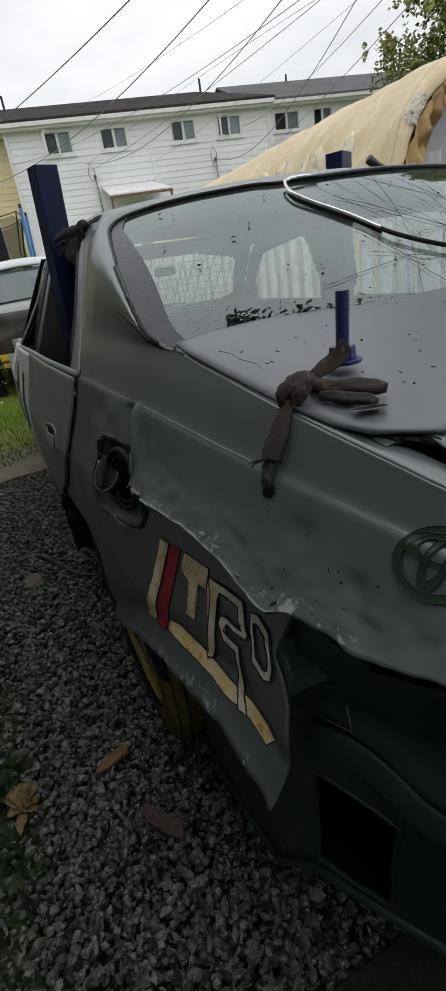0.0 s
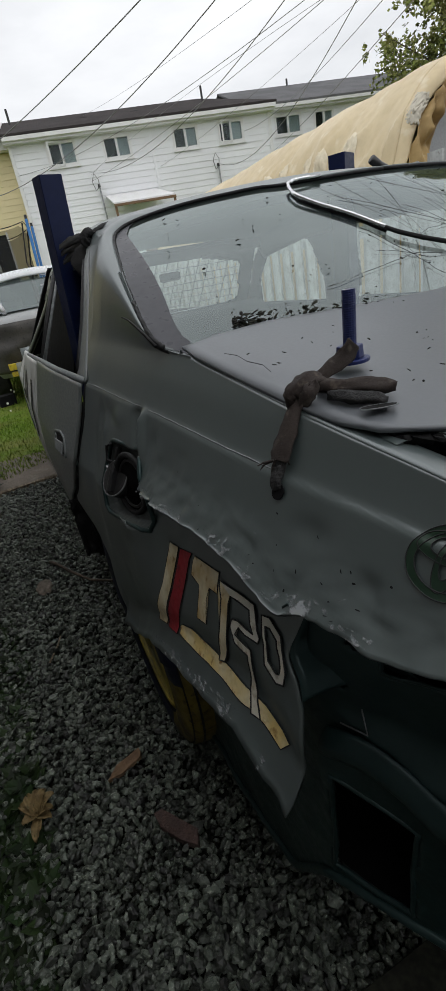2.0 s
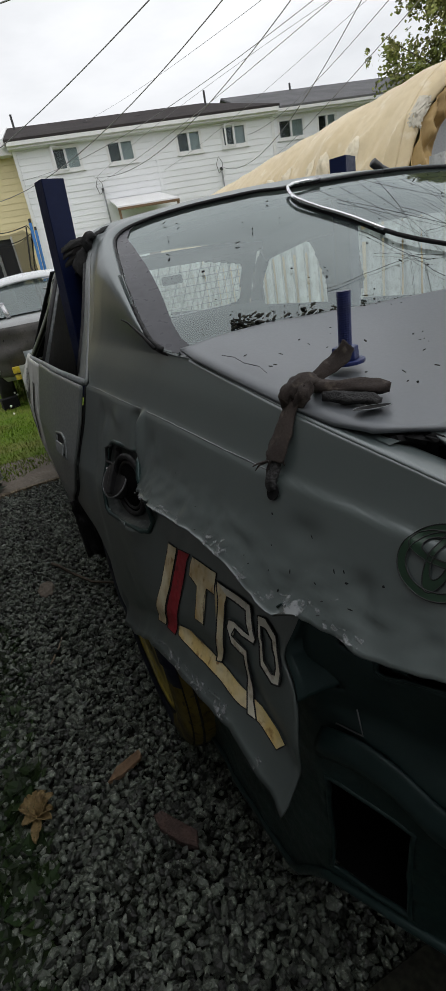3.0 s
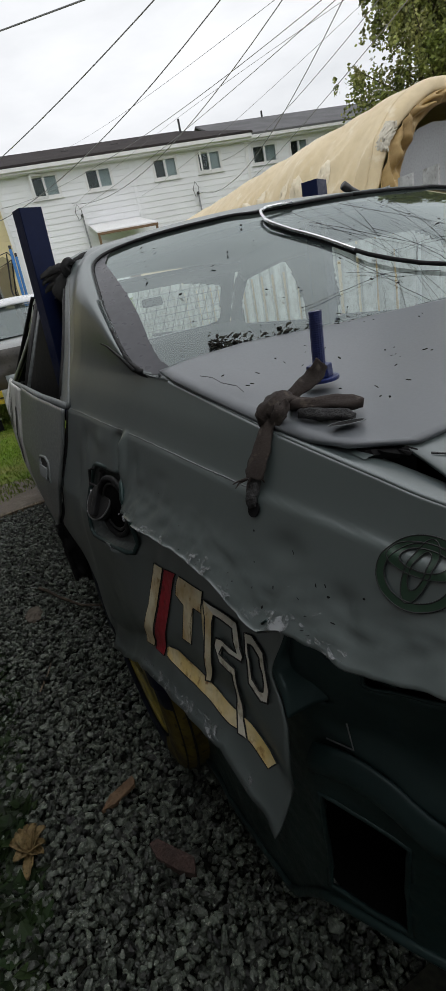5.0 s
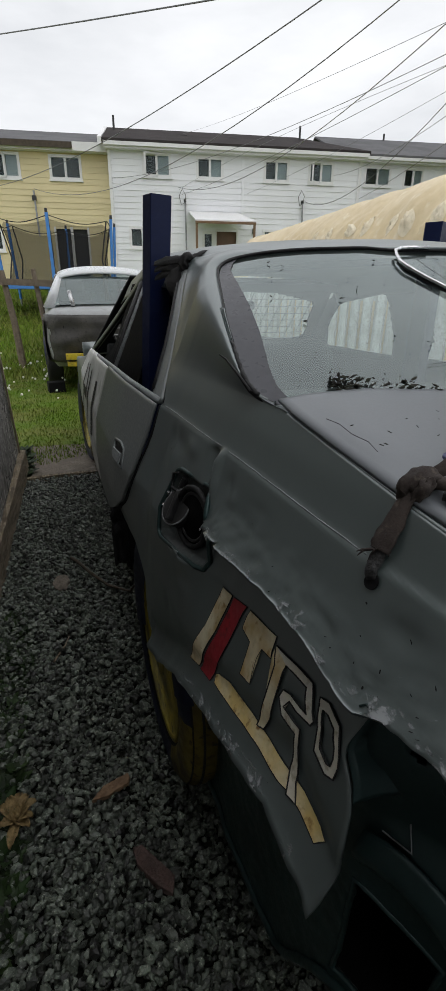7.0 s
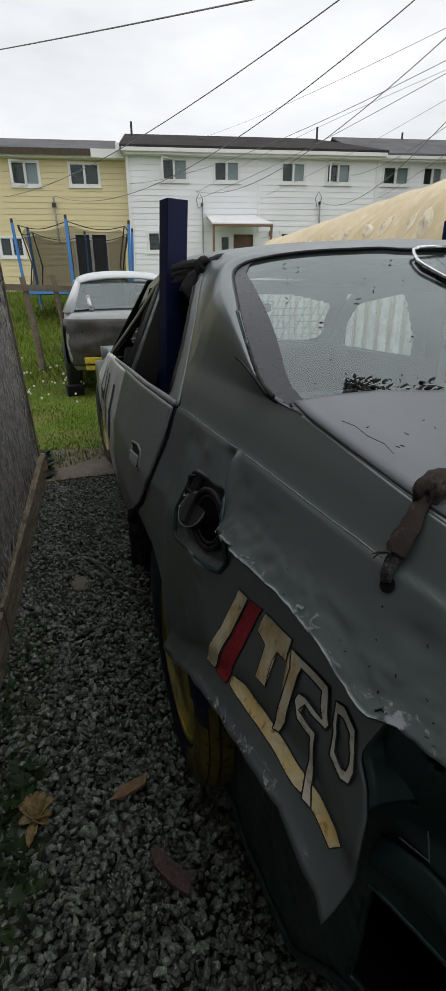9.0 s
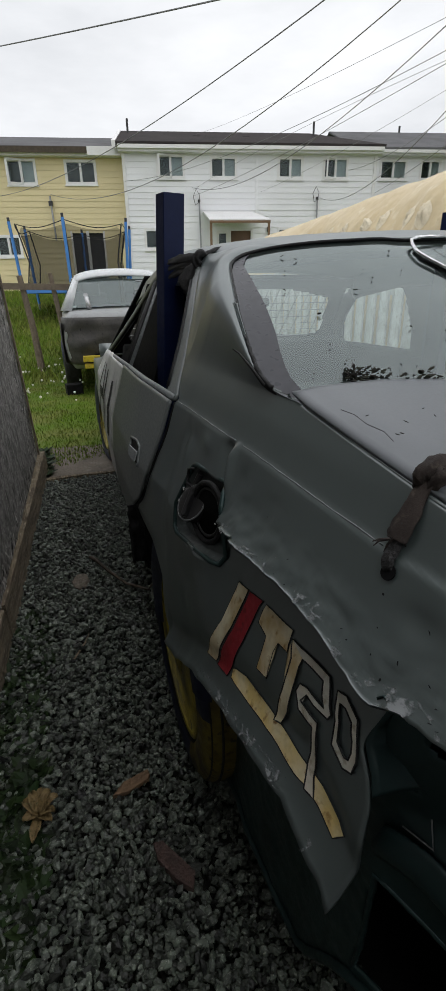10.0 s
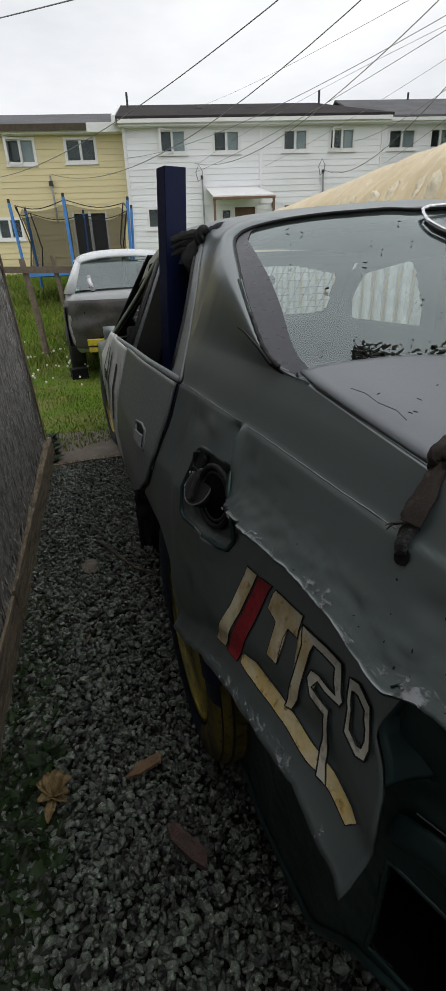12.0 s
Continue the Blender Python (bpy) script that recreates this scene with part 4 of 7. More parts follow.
# ---------------------------------------------------------------- white board fence beside the car
def board_fence():
    t = thing("board_fence", "white painted board fence with gaps between the boards", "fence", (1.95, 4, 0))
    bm = box(B(), (0.118, 0.02, 1.5))
    bmesh.ops.transform(bm, matrix=pose(0, 0, 0.75, 0, 0, 90), verts=bm.verts)
    first = None
    rng = random.Random(5)
    y = 0.2
    while y < 9.0:
        if first is None:
            first = part("fence_board", bm, "fence", t)
            me = first.data
            me.transform(Matrix.Translation(t.location))
            ob = first
        else:
            ob = new("fence_board", me)
            ob.parent = t
        ob.location = (rng.uniform(-0.004, 0.004), y - 4, rng.uniform(-0.015, 0.015) + (0.02 if y < 3.15 else -0.10))
        ob.rotation_euler = (radians(rng.uniform(-0.8, 0.8)), 0, 0)
        back = new("fence_board", me)
        back.parent = t
        back.location = (0.062 + rng.uniform(-0.003, 0.003), y - 4 + 0.1035, rng.uniform(-0.015, 0.015) - 0.13)
        y += 0.207
    for z in (0.35, 1.15):
        part("rail", box(B(), (0.036, 9.0, 0.09), (1.981, 4.6, z)), "fence", t)
    return t


board_fence()


# ---------------------------------------------------------------- tarpaulin shelter
def shelter():
    t = thing("tarp_shelter", "beige tarpaulin tunnel shelter with gathered ochre rim", "shelter", (4.0, 6.9, 0))
    # an arched cover running away from the car, its near end facing the yard
    ax, ay = Vector((0.0, 1.0, 0)), Vector((1.0, 0.0, 0))
    o = Vector((4.0, 3.75, 0))
    W, Hh, Ln = 1.50, 2.42, 6.4

    def skin(u, v, out=0.0):
        a = math.pi * u
        side = soft(abs(u - 0.5), 0.16, 0.32)
        sag = 0.03 * noise.noise((5 * u, 12 * v, 0)) + 0.010 * noise.noise((14 * u, 30 * v, 4))
        sag += side * (0.055 * (1 - abs(noise.noise((7 * u, 24 * v + 5 * u, 9)))) ** 4 + 0.016 * noise.noise((9 * u, 55 * v, 6)))
        low = 1 - 0.05 * soft(v, 0.1, 1.0)
        c, s = math.cos(a), math.sin(a)
        rx, rz = (W + out + sag) * (abs(c) ** 0.5) * (1 if c > 0 else -1), (Hh + out + sag) * (s ** 0.6) * low
        return o + ay * -rx + ax * (Ln * v) + Vector((0, 0, rz))

    def lip(u, k):
        """Offsets of the gathered rim: k = 0 at its outer edge, 1 at the inner one."""
        s = math.sin(math.pi * u)
        return -(0.02 + 0.10 * s * s) * (1 - k) - (0.36 - 0.16 * s * s) * k

    bm = B()
    grid(bm, lambda u, v: skin(u, v), 110, 220)
    part("cover", bm, "tarp", t, smooth=True, solid=0.01)
    bm = B()
    grid(bm, lambda u, v: skin(u, 0.0, lip(u, 0.0) * v * v) - ax * (0.10 * math.sin(1.5708 * v) + 0.02 * noise.noise((22 * u, 3 * v, 7)) * v), 160, 8)
    part("cover_fold", bm, "tarp", t, smooth=True, solid=0.008)
    bm = B()

    def rim(u, v):
        p = skin(u, 0.0, lip(u, v))
        k = 0.045 * math.sin(u * 120 + 7 * noise.noise((9 * u, 1.5 * v, 2)) + 2.5 * v) + 0.03 * noise.noise((40 * u, 3 * v, 3)) + 0.03 * noise.noise((14 * u, 2 * v, 5))
        return p + ax * (0.05 * v - 0.115 - 0.05 * math.sin(3.1416 * v) - k * math.sin(3.1416 * min(1.0, 0.15 + 0.8 * v)))

    grid(bm, rim, 420, 14)
    part("gathered_rim", bm, "tarp_rim", t, "ochre tarpaulin gathered in tight folds", smooth=True, solid=0.008)
    # worn grey patch on the shoulder and a row of bleached crumples along the side
    bm = B()
    grid(bm, lambda u, v: skin(0.235 + 0.06 * u + 0.02 * noise.noise((5 * v, 2 * u, 1)), 0.0, lip(0.25, 0.0) * v * v) - ax * (0.106 * math.sin(1.5708 * v) + 0.012 + 0.02 * noise.noise((9 * u, 9 * v, 7))), 30, 16)
    part("worn_patch", bm, "tarp_worn", t, "bleached grey patch worn into the cover", smooth=True, solid=0.004)
    rng = random.Random(17)
    for k in range(9):
        v0 = 0.10 + 0.062 * k + rng.uniform(-0.015, 0.015)
        wv, wu, u0 = rng.uniform(0.012, 0.035), rng.uniform(0.02, 0.05), 0.228 + rng.uniform(-0.010, 0.010)
        bm = B()
        grid(bm, lambda a, b: skin(u0 + wu * (a - 0.5) * (0.5 + math.sin(3.14 * b)), v0 + wv * (b - 0.5), 0.008 + 0.09 * math.sin(3.14 * a) * math.sin(3.14 * b) * abs(noise.noise((4 * a, 7 * b, k)))), 10, 16)
        part("bleached_crumple", bm, "tarp_pale", t, smooth=True)
    bm = B()
    pts = [skin(k / 24, 0.0, -0.30) + ax * 0.10 for k in range(25)]
    ngon(bm, pts, ax * 0.03)
    part("end_panel", bm, "tarp_end", t)
    return t


shelter()


# ---------------------------------------------------------------- tree behind the shelter
def tree():
    t = thing("tree", "tall leafy tree with thin yellow-green summer foliage", "tree", (17.4, 15.0, rise(15, 15)))
    rng = random.Random(11)
    base = Vector((17.4, 15.0, 0.8))
    bm = B()
    tube(bm, [base, base + Vector((0.1, 0, 3)), base + Vector((-0.1, 0.1, 6)), base + Vector((0.05, 0, 9.6))], 0.24, 10, taper=0.04)
    tips = []
    for k in range(96):
        z = 1.8 + 7.8 * rng.random()
        a = rng.uniform(0, 6.28)
        ln = (1 - abs(z - 4.8) / 8.5) * rng.uniform(2.0, 3.7)
        s = base + Vector((0, 0, z))
        e = s + Vector((math.cos(a) * ln, math.sin(a) * ln, ln * rng.uniform(0.2, 0.7)))
        m = s.lerp(e, 0.5) + Vector((0, 0, -0.15))
        tube(bm, [s, m, e], 0.045, 5, taper=0.01)
        tips += [s.lerp(e, f) for f in (0.3, 0.45, 0.6, 0.75, 0.88, 1.0)]
    part("trunk", bm, "bark", t)
    vs, fs = [], []
    for tip in tips:
        for _ in range(rng.randint(3, 6)):
            c = tip + Vector((rng.gauss(0, 0.30), rng.gauss(0, 0.30), rng.gauss(0, 0.22)))
            drop = rng.uniform(0.4, 0.9)
            for _ in range(26):
                q = rng.random()
                p = c + Vector((rng.gauss(0, 0.05 + 0.04 * q), rng.gauss(0, 0.05 + 0.04 * q), -drop * q))
                q = Euler((rng.uniform(0, 6.28), rng.uniform(0, 6.28), rng.uniform(0, 6.28))).to_matrix()
                w, h = rng.uniform(0.035, 0.055), rng.uniform(0.06, 0.10)
                i = len(vs)
                vs += [p + q @ Vector((-w, 0, 0)), p + q @ Vector((0, -h, 0.01)), p + q @ Vector((w, 0, 0)), p + q @ Vector((0, h, 0.01))]
                fs.append((i, i + 1, i + 2, i + 3))
    me = bpy.data.meshes.new("crown")
    me.from_pydata([tuple(v - t.location) for v in vs], [], fs)
    me.materials.append(M["leaf"])
    ob = new("crown", me)
    ob.parent = t
    return t


tree()


# ---------------------------------------------------------------- the derby car: outlines
def crease_z(y):
    return curve(y, [0.1, 0.2, 0.72, 1.05, 1.6, 2.0, 2.95, 3.6, 4.5], [0.905, 0.911, 0.921, 0.925, 0.922, 0.915, 0.845, 0.74, 0.62])


def crease_x(y):
    return curve(y, [0.0, 0.2, 0.36, 0.72, 1.05, 1.35, 2.0, 2.95, 3.8, 4.5], [-0.745, -0.785, -0.804, -0.828, -0.853, -0.872, -0.886, -0.84, -0.80, -0.70])


def bulge_x(y):
    return curve(y, [0.0, 0.2, 0.3, 0.55, 0.9, 1.3, 2.0, 3.0, 3.8, 4.5], [-0.85, -0.875, -0.888, -0.90, -0.912, -0.932, -0.938, -0.905, -0.875, -0.75])


def side_x(y, z):
    """The near flank of the body: half its width at a length and a height."""
    zc, xc, xb = crease_z(y), crease_x(y), bulge_x(y)
    if z > zc:
        return xc + (z - zc) * 0.66
    w = soft(y, 1.1, 1.3)
    return curve(z, [0.15, 0.30, 0.48, 0.62, 0.75, zc], [xb + 0.06 + 0.09 * w, xb + 0.025 + 0.065 * w, xb + 0.005 + 0.007 * w, xb, xb + 0.010, xc])


def lid_z(y):
    return 0.925 + 0.125 * y


def ridge_z(y):
    """The torn fold that runs from the filler to the lamp hollow and along its edge."""
    return curve(y, [0.0, 0.145, 0.193, 0.225, 0.263, 0.29, 0.314, 0.377, 0.448, 0.536, 0.643, 0.75, 1.3],
                 [0.863, 0.850, 0.839, 0.837, 0.835, 0.822, 0.824, 0.834, 0.833, 0.827, 0.817, 0.80, 0.78]) + 0.002 * noise.noise((20 * y, 0, 11)) * soft(y, 0.8, 0.6)


def lower_z(y):
    return curve(y, [0.25, 0.28, 0.30, 0.365, 0.535, 0.70, 0.83, 0.895, 0.92, 0.97, 1.09, 1.30],
                 [0.585, 0.594, 0.608, 0.632, 0.589, 0.519, 0.442, 0.43, 0.48, 0.552, 0.588, 0.597])


def seam_y(z):
    """The rear edge of the rear door, and the pillar's front edge above it."""
    return curve(z, [0.40, 0.596, 0.66, 0.754, 0.85, 0.93, 1.01, 1.10, 1.20, 1.25], [1.28, 1.275, 1.17, 1.085, 1.052, 1.046, 1.142, 1.26, 1.41, 1.52])


def gauss(y, z, y0, z0, sy, sz):
    return math.exp(-((y - y0) / sy) ** 2 - ((z - z0) / sz) ** 2)


def flank(y, z):
    """The battered rear quarter: the flank with its folds and dents."""
    x = side_x(y, z)
    r = soft(y, 0.74, 0.60)
    d = ridge_z(y) - z
    wob = 0.0025 * noise.noise((24 * y, 0, 5))
    if d > 0:
        x += r * (0.039 + wob) * (1 - math.exp(-d / 0.013)) * math.exp(-(d / 0.15) ** 2)
    else:
        x -= r * (0.022 + wob) * math.exp(d / 0.030)
        x -= r * math.exp(-((d + 0.014) / 0.022) ** 2) * (0.0035 * noise.noise((40 * y, 70 * z, 8)) + 0.0022 * noise.noise((95 * y, 140 * z, 4)))
    low = z - lower_z(y)
    if 0.26 < y < 0.9:
        x -= 0.022 * math.exp(-low / 0.016) - 0.006 * math.exp(-((low - 0.05) / 0.02) ** 2) + 0.003 * noise.noise((25 * y, 0, 3)) * math.exp(-low / 0.03)
    x -= 0.020 * gauss(y, z, 0.95, 0.45, 0.12, 0.10)
    # crumple under the crease and dents round the filler
    k = (y - 0.712) - 0.35 * (z - 0.90)
    x += 0.016 * math.exp(-((k - 0.022) / 0.018) ** 2) * soft(z, 0.825, 0.875) * soft(z, 0.925, 0.905)
    x -= 0.013 * math.exp(-((k + 0.006) / 0.008) ** 2) * soft(z, 0.835, 0.88) * soft(z, 0.925, 0.905)
    x += 0.012 * gauss(y, z, 0.99, 0.80, 0.05, 0.09) + 0.005 * gauss(y, z, 0.60, 0.86, 0.07, 0.025)
    x += 0.002 * gauss(y, z, 0.42, 0.87, 0.05, 0.02) - 0.004 * gauss(y, z, 0.93, 0.70, 0.03, 0.08)
    x += 0.006 * gauss(y, z, 0.225, 0.865, 0.012, 0.010) + 0.005 * gauss(y, z, 0.30, 0.88, 0.02, 0.012)
    zc = crease_z(y)
    x += 0.0045 * soft(z, zc - 0.003, zc + 0.003) * soft(z, zc + 0.05, zc + 0.004)
    x += 0.0016 * noise.noise((6 * y, 9 * z, 1)) + 0.00022 * noise.noise((22 * y, 22 * z, 2))
    # long shallow waves under the crease and a few knocks
    x += 0.0012 * gauss(y, z, 0.56, 0.885, 0.022, 0.008)
    x += 0.005 * gauss(y, z, 0.90, 0.885, 0.05, 0.02) - 0.004 * gauss(y, z, 0.82, 0.895, 0.03, 0.014) + 0.004 * gauss(y, z, 0.97, 0.63, 0.05, 0.05)
    x += 0.003 * gauss(y, z, 0.79, 0.66, 0.06, 0.03)
    x += 0.0035 * gauss(y, z, 0.66, 0.885, 0.016, 0.014) - 0.0025 * gauss(y, z, 0.63, 0.872, 0.014, 0.010) + 0.004 * gauss(y, z, 0.935, 0.875, 0.014, 0.03) - 0.003 * gauss(y, z, 0.905, 0.86, 0.012, 0.03)
    x += 0.003 * gauss(y, z, 0.925, 0.70, 0.02, 0.035) + 0.0025 * gauss(y, z, 0.72, 0.70, 0.03, 0.014) + 0.0022 * gauss(y, z, 0.80, 0.60, 0.02, 0.02)
    return x


FILLER = [(0.850, 0.846), (0.835, 0.853), (0.715, 0.858), (0.694, 0.852), (0.678, 0.832), (0.656, 0.762), (0.662, 0.746), (0.684, 0.741), (0.848, 0.716), (0.868, 0.722), (0.880, 0.765)]
TOP = 1.0

car = thing("derby_car", "battered matt-grey demolition derby sedan without lamps or bumper", "car", (0, 2.3, 0))


def quarter(u, v):
    """u along the panel from the tail to the door, v from the lower edge to the deck."""
    y = 1.28 * u
    top = lid_z(min(y, 0.62)) - 0.006
    rz = ridge_z(y)
    if y < 0.272:
        z = rz + (top - rz) * max(0.0, (v - 0.5) / 0.5)
    else:
        lo = lower_z(y)
        z = lo + (rz - lo) * (v / 0.5) if v < 0.5 else rz + (top - rz) * ((v - 0.5) / 0.5)
    if v < 0.5 and 0.272 <= y < 0.42:
        y += (curve(z, [0.60, 0.62, 0.674, 0.709, 0.729, 0.746, 0.757, 0.80, 0.83], [0.264, 0.264, 0.266, 0.274, 0.286, 0.304, 0.307, 0.304, 0.28]) - 0.272) * soft(y, 0.42, 0.272)
    yy = y if y < 0.6 else 0.6 + (y - 0.6) * (seam_y(z) - 0.6) / 0.68
    return Vector((flank(yy, z), yy, z))


# ---------------------------------------------------------------- outline of roof and rear screen
def roof_mid(y):
    return curve(y, [1.0, 1.18, 1.3, 1.6, 2.0, 2.4, 2.75, 2.85], [1.238, 1.262, 1.275, 1.30, 1.312, 1.295, 1.25, 1.225])


def roof_z(x, y):
    return roof_mid(y) - 0.052 * (x / 0.66) ** 2


def screen(u, v):
    """The rear screen: u across, v from deck to roof."""
    s = 2 * u - 1
    lo = Vector((0.785 * s, 0.54 + 0.175 * s * s, 0.992 + 0.012 * s * s))
    hi = Vector((0.668 * s, 1.08 + 0.105 * s * s, 0))
    hi.z = roof_z(hi.x, hi.y) - 0.004
    p = lo.lerp(hi, v)
    p.z += 0.012 * math.sin(math.pi * v)
    p.x -= 0.012 * s * math.sin(math.pi * v)
    return p


RIM = [(0.036, -0.058), (0.020, -0.047), (0.001, 0.006), (-0.010, 0.150), (-0.019, 0.42), (-0.019, 0.66), (-0.015, 0.85), (-0.007, 0.955), (0.012, 1.03), (0.040, 1.066), (0.084, 1.085), (0.140, 1.082), (0.20, 1.064), (0.25, 1.05), (0.30, 1.01), (0.42, 1.0), (0.5, 1.0)]


def rim(k):
    """The edge of the rear screen's opening; k counts along RIM."""
    i = min(len(RIM) - 2, int(k))
    s = k - i
    p0, p1, p2, p3 = RIM[max(0, i - 1)], RIM[i], RIM[i + 1], RIM[min(len(RIM) - 1, i + 2)]
    q = [0.5 * (2 * b + (c - a) * s + (2 * a - 5 * b + 4 * c - d) * s * s + (3 * b - a - 3 * c + d) * s ** 3) for a, b, c, d in zip(p0, p1, p2, p3)]
    return q


def rim_pt(k, lift=0.0):
    u, v = rim(k)
    n = (screen(u + 0.01, v) - screen(u, v)).cross(screen(u, v + 0.01) - screen(u, v)).normalized()
    return screen(u, v) + n * lift


def pillar_foot(i):
    """Where the pillar's sheet starts: along the panel's top, then up the door's edge."""
    if i <= 98:
        return quarter((92 + i) / 190, 1.0)
    z = 0.9968 + 0.2432 * (i - 98) / 44
    y = seam_y(z)
    return Vector((flank(y, z) + 0.012 * soft(z, 1.19, 1.235), y, z))


def pillar_pt(i, s):
    k = sum(curve(i + q, [-20, 0, 20, 39, 68, 98, 112, 126, 142, 160], [0.2, 0.9, 2.0, 2.9, 3.9, 4.9, 6.4, 8.2, 10.2, 12.2]) for q in range(-12, 13, 2)) / 13
    o, e = pillar_foot(i), rim_pt(k, 0.006)
    d = e - o
    h = 0.004
    gy, gz = (side_x(o.y + h, o.z) - side_x(o.y - h, o.z)) / (2 * h), (side_x(o.y, o.z + h) - side_x(o.y, o.z - h)) / (2 * h)
    w = soft(i, 116, 140)
    t0 = Vector(((gy * d.y + gz * d.z) * (1 - w) + d.x * w, d.y, d.z))
    c = screen(0.35, 0.5) - e
    n = (rim_pt(k, 0.01) - rim_pt(k)).normalized()
    t1 = (c - n * c.dot(n)).normalized() * d.length * 0.9 - n * d.length * (0.55 - 0.45 * w)
    s2, s3 = s * s, s ** 3
    p = o * (2 * s3 - 3 * s2 + 1) + t0 * (s3 - 2 * s2 + s) + e * (3 * s2 - 2 * s3) + t1 * (s3 - s2)
    return p + Vector((0, 0, 0.003 * math.sin(math.pi * s) * w - 0.004 * soft(i, 134, 142) * soft(s, 0.0, 0.2)))


bm = B()
sheet = [[bm.verts.new(quarter(i / 190, j / 96)) for j in range(97)] for i in range(191)]
for i in range(190):
    for j in range(96):
        c = (sheet[i][j].co + sheet[i + 1][j + 1].co) / 2
        if (j >= 48 or i > 40) and not inside((c.y, c.z), FILLER):
            bm.faces.new((sheet[i][j], sheet[i + 1][j], sheet[i + 1][j + 1], sheet[i][j + 1]))
bmesh.ops.delete(bm, geom=[v for v in bm.verts if not v.link_faces], context="VERTS")
sheet = [[bm.verts.new(pillar_pt(i, j / 26)) for j in range(27)] for i in range(143)]
for i in range(142):
    for j in range(26):
        bm.faces.new((sheet[i][j], sheet[i + 1][j], sheet[i + 1][j + 1], sheet[i][j + 1]))
bmesh.ops.remove_doubles(bm, verts=bm.verts, dist=0.0004)
bmesh.ops.dissolve_degenerate(bm, edges=bm.edges, dist=0.0002)
quarter_panel = part("quarter_panel", bm, "car", car, "dented matt-grey rear quarter panel and roof pillar", True, 0.003, faces_to=(-1, -0.05, 0.3))

# the far quarter, mirrored and plain
bm = B()
grid(bm, lambda u, v: (-side_x(1.2 * u, 0.3 + 0.69 * v), 1.2 * u, 0.3 + 0.69 * v), 30, 20)
part("quarter_panel", bm, "car", car, "", True, 0.004)


# ---------------------------------------------------------------- filler pocket
def filler_pocket():
    cx = lambda y, z, d: Vector((flank(y, z) + d, y, z))
    rimline = [cx(y, z, -0.0015) for y, z in FILLER]
    fine = []
    for a, b in zip(rimline, rimline[1:] + rimline[:1]):
        fine += [a.lerp(b, k / 4) for k in range(4)]
    bm = tube(B(), fine, 0.0042, 8, True)
    pk = part("filler_pocket", bm, "car_inner", car, "open fuel filler pocket with black cap", True)
    mid = Vector((0, sum(p[0] for p in FILLER) / len(FILLER), sum(p[1] for p in FILLER) / len(FILLER)))
    rings = []
    for sc, d in ((1.0, 0.0), (0.93, 0.004), (0.90, 0.016), (0.86, 0.018)):
        ring = []
        for p in fine:
            y, z = mid.y + (p.y - mid.y) * sc, mid.z + (p.z - mid.z) * sc
            ring.append(Vector((flank(y, z) + 0.001 + d, y, z)))
        rings.append(ring)
    loft(bm := B(), rings, caps=False)
    bm.faces.new([bm.verts.new(p) for p in rings[-1]])
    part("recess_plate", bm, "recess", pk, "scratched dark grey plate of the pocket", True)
    c = Vector((flank(0.748, 0.797) + 0.012, 0.748, 0.797))
    axis = Vector((-0.95, -0.22, 0.16)).normalized().to_track_quat("Z", "Y").to_matrix().to_4x4()
    # black disc stands for the shaded inside of the neck
    bm = B()
    cone(bm, 0.047, 0.047, 0.006, Matrix.Translation(c) @ axis, 32)
    part("neck_hole", bm, "void", pk, "", True)
    for rad, d, th in ((0.050, 0.004, 0.005), (0.040, 0.002, 0.003)):
        ringpts = [Matrix.Translation(c) @ axis @ Vector((rad * math.cos(a * 0.19635), rad * math.sin(a * 0.19635), d)) for a in range(32)]
        part("neck_flange", tube(B(), ringpts, th, 8, True), "black_matt" if rad > 0.045 else "trim", pk, "", True)
    cap_m = Matrix.Translation(Vector((flank(0.803, 0.80) - 0.004, 0.792, 0.798))) @ Vector((-0.74, -0.28, 0.60)).normalized().to_track_quat("Z", "Y").to_matrix().to_4x4()
    bm = B()
    loft(bm, [[cap_m @ Vector((rad * (1 + (0.03 if a % 2 else -0.02)) * math.cos(a * 0.1309), rad * (1 + (0.03 if a % 2 else -0.02)) * math.sin(a * 0.1309), h)) for a in range(48)] for rad, h in ((0.026, -0.020), (0.032, -0.014), (0.033, 0.002), (0.030, 0.005), (0.020, 0.004), (0.004, 0.004))])
    cap = part("fuel_cap", bm, "trim", pk, "black ribbed fuel cap with a raised grip", True)
    bm = B()
    box(bm, (0.056, 0.010, 0.014))
    bmesh.ops.transform(bm, matrix=cap_m @ Matrix.Translation((0, 0, 0.008)) @ pose(0, 0, 0, 0, 0, 100), verts=bm.verts)
    part("grip", bm, "trim", cap, "", False, 0, 0.003)
    # pale ring paints the shine on the cap's edge
    part("cap_rim", tube(B(), [cap_m @ Vector((0.0325 * math.cos(a * 0.19635), 0.0325 * math.sin(a * 0.19635), 0.003)) for a in range(32)], 0.0016, 6, True), "rim_grey", cap, "pale grey rim, its shine put into the colour", True)
    part("cap_strap", tube(B(), [cap_m @ Vector((0.03, 0.02, -0.004)), c + Vector((-0.02, 0.07, 0.03)), c + Vector((-0.012, 0.085, 0.05)), c + Vector((-0.006, 0.07, 0.055))], 0.003, 6), "black_matt", pk, "", True)
    for y, z, s in ((0.862, 0.795, 0.008), (0.868, 0.770, 0.007), (0.684, 0.800, 0.006)):
        bm = B()
        cone(bm, s, s * 0.7, 0.016, Matrix.Translation((flank(y, z) + 0.006, y, z)) @ pose(0, 0, 0, 0, 90, 0), 10)
